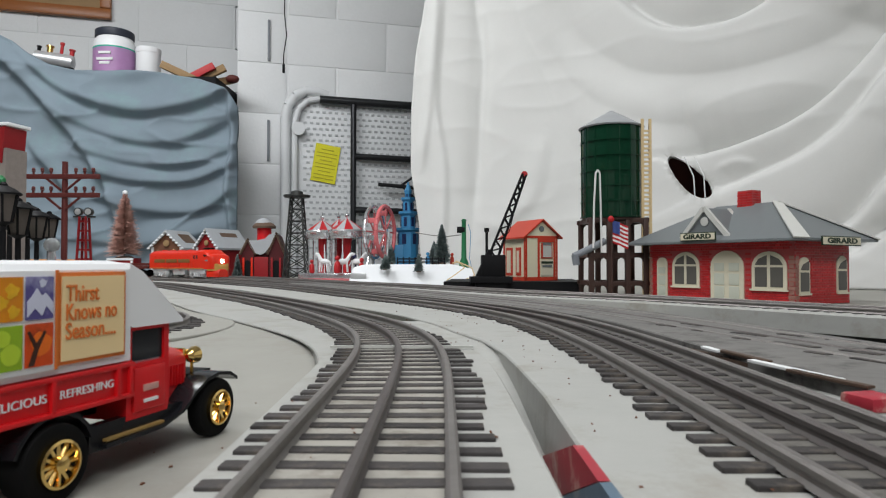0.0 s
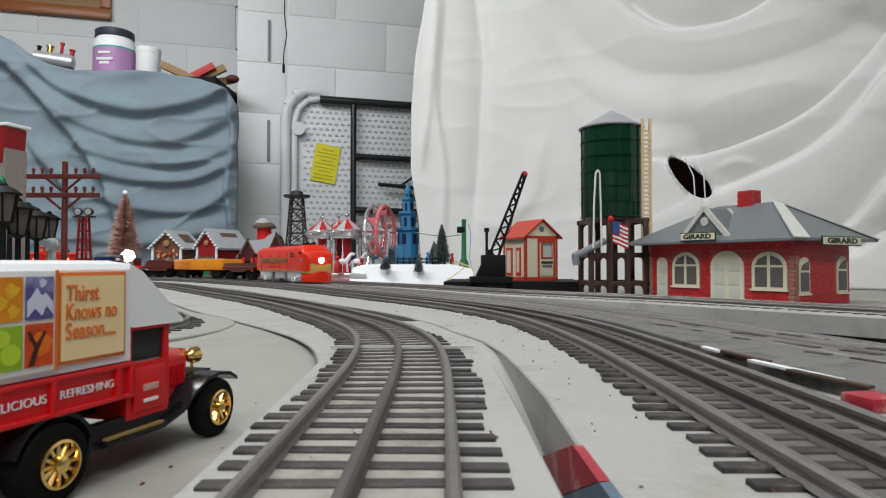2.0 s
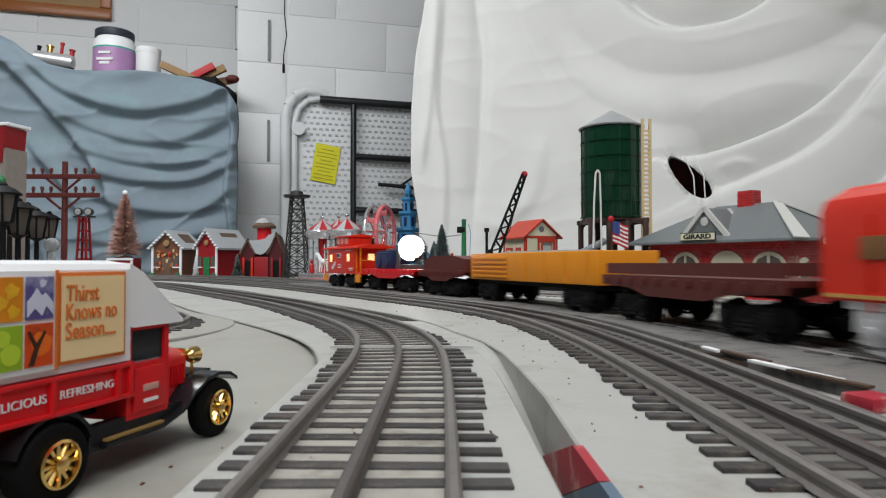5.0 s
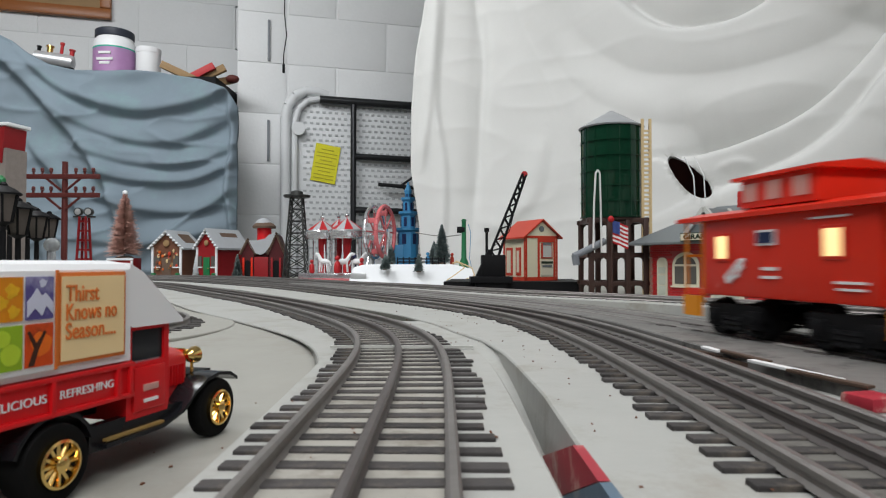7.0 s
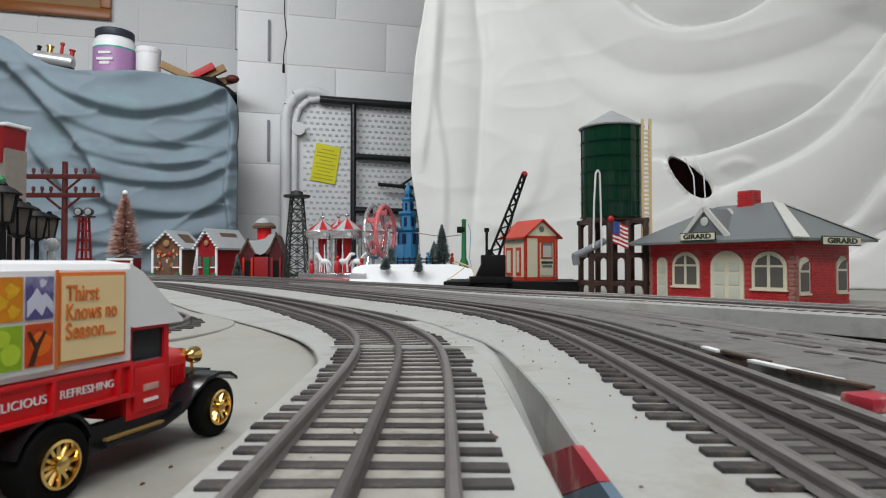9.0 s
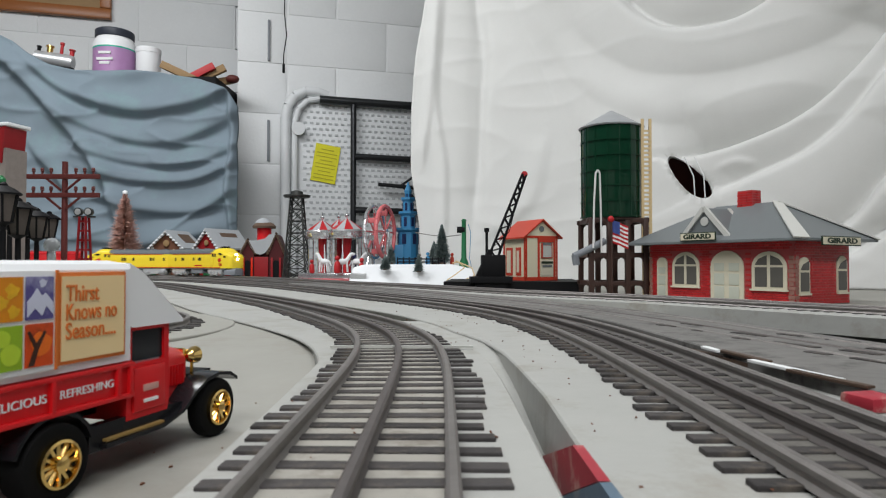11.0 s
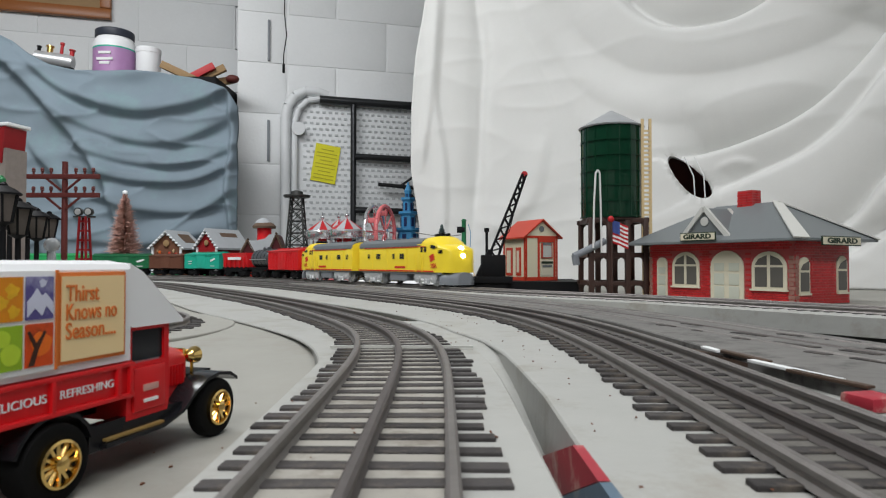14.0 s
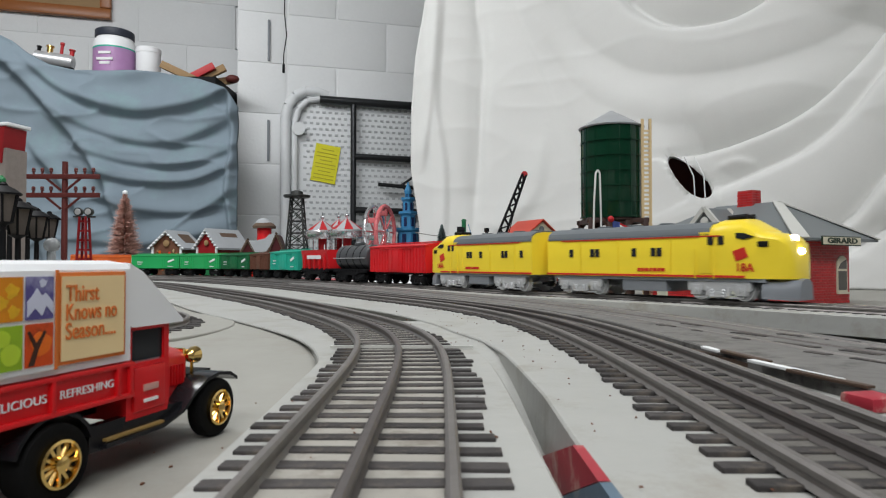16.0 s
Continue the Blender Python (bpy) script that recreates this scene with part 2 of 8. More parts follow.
def railway(line, label, lo, hi, spacing=0.0101, half_gauge=0.01725, drop=0.0):
    track = thing("railway_track", Matrix(), label, "model railway", "railway tracks", "structure")
    for off, material in ((-half_gauge, "rail"), (0, "rail_dark"), (half_gauge, "rail")):
        ob = new("rail", swept_mesh("rail", line, rail_profile(off), M[material], lo, hi, 2))
        ob.parent = track
    rng = random.Random(int(lo * 1000) + int(hi * 777))
    n = int((hi - lo) / spacing)
    far = B()
    for i in range(n):
        s = hi - i * spacing
        p = line.at(s)
        m = Matrix.Translation((p.x, p.y, (TIE_Z + BOARD_Z) / 2 - 0.0005)) @ Matrix.Rotation(line.heading(s) + rng.gauss(0, 0.022), 4, "Z")
        m = m @ Matrix.Translation((0, rng.gauss(0, 0.0009), 0))
        if p.y < 1.15:
            ob = new("tie", TIE_MESH)
            ob.parent = track
            ob.matrix_world = m
        else:
            box(far, (0, 0, 0), (0.0044, 0.0548, TIE_Z - BOARD_Z + 0.001), m)
    if len(far.verts):
        tagged(part("far_ties", far, M["tie"], track, "", False), kind="stuff")
    else:
        far.free()
    track.location.z = -drop
    return track


def start_at(line, y_far):
    """The place along a line where it first passes y_far."""
    near = [i for i in range(len(line.s)) if line.p[i][1] > y_far]
    return float(line.s[near[0]]) if near else 0.0


def slab(name, line, left, right, top, bottom, material, label, lo=0.0, hi=None, lip=lambda p: 0.0):
    me = swept_mesh(name, line, [(left, top - 0.0006), (lambda p: (left(p) if callable(left) else left) + 0.0006, top),
                                 (lambda p: (right(p) if callable(right) else right) - 0.0006, top), (right, top - 0.0006), (right, top - 0.0012),
                                 (lambda p: (right(p) if callable(right) else right) - lip(p), top - 0.0016),
                                 (lambda p: (right(p) if callable(right) else right) - lip(p), bottom), (left, bottom)], material, lo, hi, 3)
    return tagged(new(name, me), label, "roadbed", "roadbed boards", "structure")


# ---- room: blockwork walls turned a little from the view, ceiling, floor ----
ROOM = pose(0, 0, 0, 0, 0, 15)
BLOCK_H, BLOCK_L = 0.203, 0.406


def block_mesh(w, h, d, slot=False):
    bm = B()
    box(bm, (0, 0, 0), (w - 0.004, d, h - 0.004), bevel=0.005)
    return mesh_of("block", bm, M["wall"])


BLOCK_FULL, BLOCK_HALF = block_mesh(BLOCK_L, BLOCK_H, 0.05), block_mesh(0.19, BLOCK_H, 0.05)


def block_wall(name, x0, x1, y, z0, courses, label, pier=0.0):
    wall = new(name)
    wall.matrix_world = ROOM
    tagged(wall, label, "wall", "", "structure")
    bm = B()
    box(bm, ((x0 + x1) / 2, y + 0.076, 0.55), (x1 - x0, 0.194, 2.62))
    ob = part("mortar", bm, M["wall"], wall, "", False)
    for c in range(courses):
        z = z0 + c * BLOCK_H
        x = x0
        if pier:
            k = new("block", BLOCK_HALF)
            k.parent = wall
            k.location = (x0 + 0.095, y, z)
            x = x0 + 0.19
        x -= BLOCK_L / 2 if c % 2 else 0
        while x < x1:
            a, b = x, x + BLOCK_L
            if a >= x0 + pier - 0.001 and b <= x1 + 0.3:
                k = new("block", BLOCK_FULL)
            else:
                a, b = max(a, x0 + pier), b
                k = new("block", BLOCK_HALF)
                b = a + 0.203
            k.parent = wall
            k.location = ((a + b) / 2, y, z)
            x += BLOCK_L
    return wall


block_wall("wall_left", -2.4, -0.16, 3.20, 0.545, 6, "white painted concrete block wall behind the shelf")
block_wall("wall_back", -0.125, 1.3, 2.70, 0.139, 8, "white painted concrete block wall with a pier at its end", pier=0.19)
bm = B()
box(bm, (0, 0, -0.78), (9, 9, 0.06))
solid("floor", bm, M["floor"], "dark concrete floor under the train table", "floor", kind="structure", m=ROOM)
bm = B()
box(bm, (0, 0, 1.90), (9, 9, 0.06))
solid("ceiling", bm, M["ceiling"], "plain white ceiling", "ceiling", kind="structure", m=ROOM)
for nm, c, sz in (("wall_right", (3.4, 0, 0.55), (0.1, 9, 2.62)), ("wall_behind", (0, -3.6, 0.55), (9, 0.1, 2.62)), ("wall_far_left", (-4.4, 0, 0.55), (0.1, 9, 2.62)),
                  ("wall_far_right", (3, 3.3, 0.55), (3.5, 0.1, 2.62)), ("wall_end", (-3.4, 3.3, 0.55), (2.1, 0.1, 2.62))):
    bm = B()
    box(bm, c, sz)
    solid(nm, bm, M["wall"], "plain white painted wall", "wall", kind="structure", m=ROOM)


# ---- the table and its boards ----
bm = B()
prism(bm, [(-2.3, -2.9), (0.004, -2.9), (0.004, 0.26), (0.045, 0.26), (0.045, -2.9), (0.205, -2.9), (0.205, 0.66), (0.80, 0.0), (1.9, -0.9), (1.9, 2.45), (0.2, 2.45), (-2.0, 2.40), (-2.3, 2.2)], -0.02, 0.0, "z")
solid("ground", bm, M["table_grey"], "grey painted plywood train table top", "table top", kind="structure", smooth=False)


def a_left(p):
    return float(np.interp(p[1], [0.117, 0.213, 0.261, 0.308, 0.355, 0.40, 0.444, 0.488, 0.531, 0.60, 0.70, 0.94],
                           [0.030, 0.0322, 0.032, 0.038, 0.0453, 0.0534, 0.0613, 0.068, 0.0764, 0.083, 0.0827, 0.075]))


def b_left(p):
    return float(np.interp(p[1], [0.145, 0.193, 0.241, 0.289, 0.337, 0.385, 0.432, 0.479, 0.568, 0.694],
                           [0.0518, 0.0514, 0.0529, 0.0542, 0.0577, 0.0668, 0.0699, 0.0738, 0.0775, 0.0813]))


def far_lip(p):
    """How far the board overhangs its foot: only on the far curve."""
    return float(np.interp(p[1], [0.29, 0.34], [0.0, 0.003]))


def sheet_strip(name, rows, material, label, depth=0.004):
    """A painted strip of board given by rows (y, x from, x to, height)."""
    bm = B()
    last = None
    for y, x0, x1, z in rows:
        ring = [bm.verts.new(p) for p in ((x0, y, z), (x1, y, z), (x1, y, z - depth), (x0, y, z - depth))]
        if last:
            for k in range(4):
                bm.faces.new((last[k], last[(k + 1) % 4], ring[(k + 1) % 4], ring[k]))
        else:
            bm.faces.new(ring)
        last = ring
    bm.faces.new(last)
    return solid(name, bm, material, label, "roadbed", "roadbed boards", "structure")


slab("roadbed_inner", LINE_A, lambda p: -0.0357, lambda p: a_left(p), BOARD_Z, 0.0, M["board"], "pale grey painted board under the inner track", lip=far_lip)
slab("roadbed_middle", LINE_B, lambda p: -float(np.interp(p[1], [0.2, 0.3, 0.4, 0.5, 0.65], [0.115, 0.105, 0.096, 0.094, 0.14])), lambda p: b_left(p), BOARD_Z - 0.0003, -0.0125, M["board"], "pale grey board under the two middle tracks", lip=far_lip)
slab("roadbed_outer", LINE_C, lambda p: -0.05, lambda p: 0.048, BOARD_Z + 0.0002, -0.0035, M["board"], "thick pale board carrying the outer track")
# the table rises to the boards beyond the truck; between the two boards the filler slopes down towards the viewer
rise = [0.02 * k for k in range(11, 37)]
sheet_strip("table_rise", [(y, -0.62, -0.045 if y < 0.33 else float(np.interp(y, [0.33, 0.366, 0.41, 0.52, 0.648, 0.72], [-0.045, -0.062, -0.085, -0.15, -0.22, -0.26])),
                            float(np.interp(y, [0.22, 0.25, 0.29, 0.33, 0.40], [-0.0010, 0.0016, 0.0055, 0.0080, 0.0093]))) for y in rise],
            M["table_grey"], "grey painted table top rising towards the curved boards")
sheet_strip("trough_filler", [(y, float(np.interp(y, [0.25, 0.313, 0.375, 0.45], [-0.015, -0.02, -0.035, -0.06])), float(np.interp(y, [0.25, 0.34, 0.45], [0.044, 0.044, 0.02])),
                               float(np.interp(y, [0.12, 0.20, 0.245, 0.285, 0.30, 0.33, 0.45], [-0.0085, -0.0065, 0.0003, 0.0050, 0.0078, 0.0094, 0.0098])))
                              for y in [-2.9] + [-0.30 + 0.015 * k for k in range(51)]], M["board"], "pale plaster filler sloping down between two boards", 0.002)
slab("roadbed_loop", LINE_E, lambda p: -0.047, lambda p: 0.040, 0.0102, 0.0, M["table_grey"], "grey board under the small loop")
slab("ballast_strip", LINE_D, lambda p: -0.031, lambda p: float(np.interp(p[1], [0.18, 0.23, 0.30, 0.40, 0.5], [0.062, 0.060, 0.050, 0.036, 0.033])), RAIL_Z - 0.0007, 0.0, M["ballast"],
     "worn grey turnout plate packed up to its rails", start_at(LINE_D, 0.65) + 2.0, LINE_D.length - 1.5)
slab("track_dust", LINE_A, lambda p: -0.0165, lambda p: 0.0165, BOARD_Z + 0.0004, BOARD_Z - 0.002, M["dusty"], "dusty bed between the rails of the inner track")
slab("track_grime", LINE_B, lambda p: -0.030, lambda p: 0.0165, BOARD_Z + 0.0003, BOARD_Z - 0.002, M["grime"], "oily grime between the rails of the middle track")
for ln, lab in ((LINE_A, "inner three-rail toy track with black wooden ties"), (LINE_B, "middle three-rail toy track with black wooden ties"),
                (LINE_D, "worn three-rail toy track beside the middle line"), (LINE_C, "outer three-rail toy track on its raised board")):
    railway(ln, lab, max(0.02, start_at(ln, 0.65)), ln.length - 0.02)
railway(LINE_E, "small loop of three-rail toy track behind the truck", 0.02, LINE_E.length - 0.02, drop=0.0009)


# ---- rolling stock: x forwards, y to the left, z up from the railhead ----
def hull(bm, stations, close=True):
    """Lofts sections (x, half width, bottom, shoulder, top) with a rounded roof."""
    rings = []
    for x, w, zb, zs, zt in stations:
        pts = [(-w, zb), (-w, zb + (zs - zb) * 0.5), (-w, zs), (-w * 0.93, zs + (zt - zs) * 0.45), (-w * 0.74, zs + (zt - zs) * 0.80), (-w * 0.38, zs + (zt - zs) * 0.97), (0, zt)]
        pts += [(-a, b) for a, b in reversed(pts[:-1])]
        rings.append([bm.verts.new((x, a, b)) for a, b in pts])
    k = len(rings[0])
    for a, b in zip(rings, rings[1:]):
        for i in range(k):
            bm.faces.new((a[i], a[(i + 1) % k], b[(i + 1) % k], b[i]))
    if close:
        bm.faces.new(rings[0])
        bm.faces.new(list(reversed(rings[-1])))
    return bm


def rail_wheel(parent, x, s, r, material, half=0.0165):
    bm = B()
    q = [(r * 0.3, -0.0028), (r * 1.10, -0.0026), (r * 1.10, -0.0016), (r, -0.0014), (r, 0.0024), (r * 0.85, 0.0026), (r * 0.8, 0.0020), (r * 0.3, 0.0018), (r * 0.25, 0.0030)]
    lathe(bm, q if s > 0 else [(a, -z) for a, z in reversed(q)], pose(x, s * half, r, 90) @ Matrix.Diagonal((1, 1, -1, 1)), 16)
    rod(bm, (x, 0, r), (x, s * half, r), 0.0012, seg=6)
    return part("wheel", bm, material, parent)


def bogie(parent, x, material, wheel_material, base=0.030, r=0.0072, wide=0.0255, label=""):
    bm = B()
    for s in (-1, 1):
        y = s * wide * 0.86
        box(bm, (x, y, r * 1.35), (base * 1.45, 0.0028, r * 0.85), bevel=0.0006)
        box(bm, (x, y + s * 0.0006, r * 0.62), (base * 0.42, 0.0030, r * 0.6), bevel=0.0006)
        for k in (-1, 1):
            box(bm, (x + k * base / 2, y + s * 0.0014, r), (r * 0.95, 0.0030, r * 0.95), bevel=0.0008)
            box(bm, (x + k * base * 0.24, y + s * 0.0012, r * 0.85), (0.0034, 0.0022, r * 0.8), bevel=0.0006)
            for q in range(3):
                rod(bm, (x + k * base * 0.13, y + s * 0.0022, r * (0.45 + q * 0.25)), (x + k * base * 0.13, y + s * 0.0022, r * (0.60 + q * 0.25)), 0.0022, 0.0016, 8)
            rod(bm, (x + k * base / 2, y, r), (x + k * base / 2, y + s * 0.0042, r), 0.0026, 0.0020, 10)
            box(bm, (x + k * base * 0.40, y + s * 0.001, r * 0.32), (base * 0.30, 0.0016, 0.0014))
            box(bm, (x + k * base * 0.62, y, r * 0.95), (0.0030, 0.0024, r * 0.9), bevel=0.0005)
    box(bm, (x, 0, r * 1.5), (0.010, wide * 1.8, 0.004))
    rod(bm, (x, 0, r * 1.5), (x, 0, r * 2.2), 0.004)
    f = part("bogie", bm, material, parent, label)
    for k in (-1, 1):
        for s in (-1, 1):
            rail_wheel(f, x + k * base / 2, s, r, wheel_material)
    return f


def coupler(parent, x, sgn):
    bm = B()
    box(bm, (x - sgn * 0.006, 0, 0.010), (0.014, 0.004, 0.003), bevel=0.0005)
    box(bm, (x + sgn * 0.001, 0.001, 0.010), (0.006, 0.008, 0.006), bevel=0.001)
    return part("coupler", bm, M["black"], parent)


M["glass_dark"] = mat("dark_window", (0.02, 0.022, 0.025), 0.12, var=0.1, size=0.004)
M["lamp_glow"] = mat("lit_headlamp", (1.0, 0.90, 0.72), 0.3, var=0.0, glow=14.0)
M["lamp_white"] = mat("lit_searchlight", (1.0, 0.97, 0.90), 0.3, var=0.0, glow=9.0)
M["lit_window"] = mat("warm_lit_window", (1.0, 0.66, 0.30), 0.5, var=0.1, size=0.01, glow=1.1)
M["pale_pane"] = mat("pale_pink_pane", (0.55, 0.30, 0.26), 0.4, var=0.08, size=0.004)
M["brass"] = mat("buff_stripe", (0.52, 0.30, 0.08), 0.4, var=0.08, size=0.004)
M["grille_brown"] = mat("brown_grille", (0.20, 0.095, 0.03), 0.4, var=0.15, size=0.002)
M["stripe_red"] = mat("red_stripe_paint", (0.55, 0.03, 0.02), 0.4, var=0.05)
M["loco_grey"] = mat("grey_skirt_paint", (0.20, 0.215, 0.235), 0.45, var=0.1, size=0.006)
M["maroon"] = mat("maroon_plastic", (0.10, 0.022, 0.018), 0.45, var=0.15, size=0.006)
M["orange"] = mat("orange_plastic", (0.72, 0.26, 0.015), 0.42, var=0.08, size=0.006)
M["orange_dark"] = mat("orange_red_plastic", (0.62, 0.12, 0.02), 0.45, var=0.08, size=0.006)
M["navy"] = mat("navy_plastic", (0.014, 0.024, 0.075), 0.35, var=0.12, size=0.006)
M["teal"] = mat("teal_plastic", (0.02, 0.38, 0.27), 0.42, var=0.07, size=0.006)
M["green_car"] = mat("bright_green_plastic", (0.02, 0.34, 0.10), 0.42, var=0.07, size=0.006)
M["green_dark"] = mat("dark_green_plastic", (0.012, 0.13, 0.05), 0.42, var=0.1, size=0.006)
M["brown_car"] = mat("boxcar_brown_plastic", (0.13, 0.055, 0.035), 0.5, var=0.1, size=0.006)
M["tank_grey"] = mat("dark_grey_tank", (0.085, 0.09, 0.095), 0.35, 0.3, var=0.12, size=0.006)
M["box_red"] = mat("bright_red_plastic", (0.62, 0.015, 0.02), 0.35, var=0.06, size=0.006)
M["white_ink"] = mat("white_print", (0.75, 0.76, 0.76), 0.5, var=0.04)
M["flag_blue"] = mat("flag_blue", (0.05, 0.08, 0.26), 0.6, var=0.05)
M["load_grey"] = mat("grey_cover", (0.22, 0.22, 0.20), 0.7, var=0.15, size=0.004)


def streamliner(name, label, group, half, roof, length, body, trim, skirt, truck_mat, nose_mat=None, reach=1.0, nose=1.0):
    """A cab unit with a rounded nose, its front at +length/2."""
    ob = thing(name, Matrix(), label, "toy locomotive", group)
    f, r, k1 = length / 2, -length / 2, reach
    zb, zs = 0.0205, roof * 0.845
    bm = B()
    st = [(r, half, zb, zs, roof - 0.001), (r + 0.004, half, zb, zs, roof)]
    st += [(r + 0.004 + (length - 0.074) * i / 6, half, zb, zs, roof) for i in range(1, 7)]
    st += [(f - 0.066, half, zb, zs, roof), (f - 0.063, half, zb, zs * 1.02, roof + 0.0022), (f - 0.044 * k1, half, zb, zs * 1.02, roof + 0.0024), (f - 0.039 * k1, half * 0.995, zb, zs * 0.99, roof - 0.0008),
           (f - 0.0285 * k1, half * 0.985, zb, zs * 0.875 * nose, roof * 0.835 * nose), (f - 0.026 * k1, half * 0.975, zb, zs * 0.86 * nose, roof * 0.800 * nose), (f - 0.017 * k1, half * 0.94, zb, zs * 0.84 * nose, roof * 0.780 * nose),
           (f - 0.009 * k1, half * 0.88, zb, zs * 0.815 * nose, roof * 0.745 * nose), (f - 0.0035, half * 0.76, zb, zs * 0.75 * nose, roof * 0.690 * nose), (f - 0.0008, half * 0.60, zb, zs * 0.66, roof * 0.61), (f + 0.0006, half * 0.42, zb, zs * 0.5, roof * 0.5)]
    hull(bm, st)
    body_ob = part("body", bm, body, ob)
    # skirt and pilot under the body
    bm = B()
    box(bm, (-0.004, 0, zb - 0.001), (length - 0.03, half * 1.9, 0.004))
    box(bm, (-0.007, 0, zb - 0.0075), (length * 0.19, half * 1.8, 0.013), bevel=0.001)
    part("underframe", bm, skirt, ob, "tank and frame below the body")
    bm = B()
    hull(bm, [(f - 0.022, half * 0.97, 0.0035, 0.012, zb + 0.001), (f - 0.012, half * 0.92, 0.003, 0.012, zb + 0.001), (f - 0.002, half * 0.74, 0.0025, 0.012, zb + 0.001), (f + 0.004, half * 0.42, 0.0025, 0.011, zb)])
    part("pilot", bm, nose_mat or skirt, ob, "rounded pilot below the nose")
    # roof panel, fans, grilles
    bm = B()
    hull(bm, [(r + 0.002, half * 0.74, roof - 0.0045, roof - 0.003, roof + 0.0008), (f - 0.068, half * 0.74, roof - 0.0045, roof - 0.003, roof + 0.0008)])
    part("roof_panel", bm, trim, ob, "")
    for i in range(4):
        bm = B()
        x = r + 0.022 + i * (length * 0.145)
        lathe(bm, [(0.008, roof), (0.008, roof + 0.0022), (0.0066, roof + 0.0026), (0.0055, roof + 0.0014), (0.002, roof + 0.002)], pose(x, 0, 0), 16)
        part("roof_fan", bm, trim, ob)
    bm = B()
    for s in (-1, 1):
        rod(bm, (f - 0.062, s * 0.006, roof + 0.004), (f - 0.044, s * 0.006, roof + 0.004), 0.0022, 0.0032)
    box(bm, (f - 0.054, 0, roof + 0.0035), (0.006, 0.014, 0.003))
    part("horn", bm, M["black"], ob, "black twin air horn")
    # cab glass wrapped round the nose
    for s in (-1, 1):
        bm = B()
        prism(bm, [(f - 0.0395 * k1, zs * 0.99), (f - 0.0300 * k1, zs * 0.875 * nose - (nose - 1) * 0.01), (f - 0.0400 * k1, zs * 0.855 * nose - (nose - 1) * 0.02), (f - 0.0475 * k1, zs * 0.89 * (1 + (nose - 1) * 0.5)), (f - 0.0475 * k1, zs * 0.995)], s * half * 0.06, s * (half + 0.0006), "y", pose(0.0012, 0, 0.0004))
        part("windscreen", bm, M["glass_dark"], body_ob, "dark windscreen pane")
        bm = B()
        for k in range(2):
            box(bm, (f - 0.058 - k * 0.010, s * half, zs * 0.90), (0.0055, 0.0016, 0.0080), bevel=0.0004)
        part("cab_window", bm, M["glass_dark"], body_ob)
        bm = B()
        box(bm, (f - 0.0735, s * (half + 0.0001), zs * 0.62 + 0.006), (0.011, 0.0010, zs * 0.62), bevel=0.0003)
        part("cab_door", bm, body, body_ob)
    return ob, body_ob


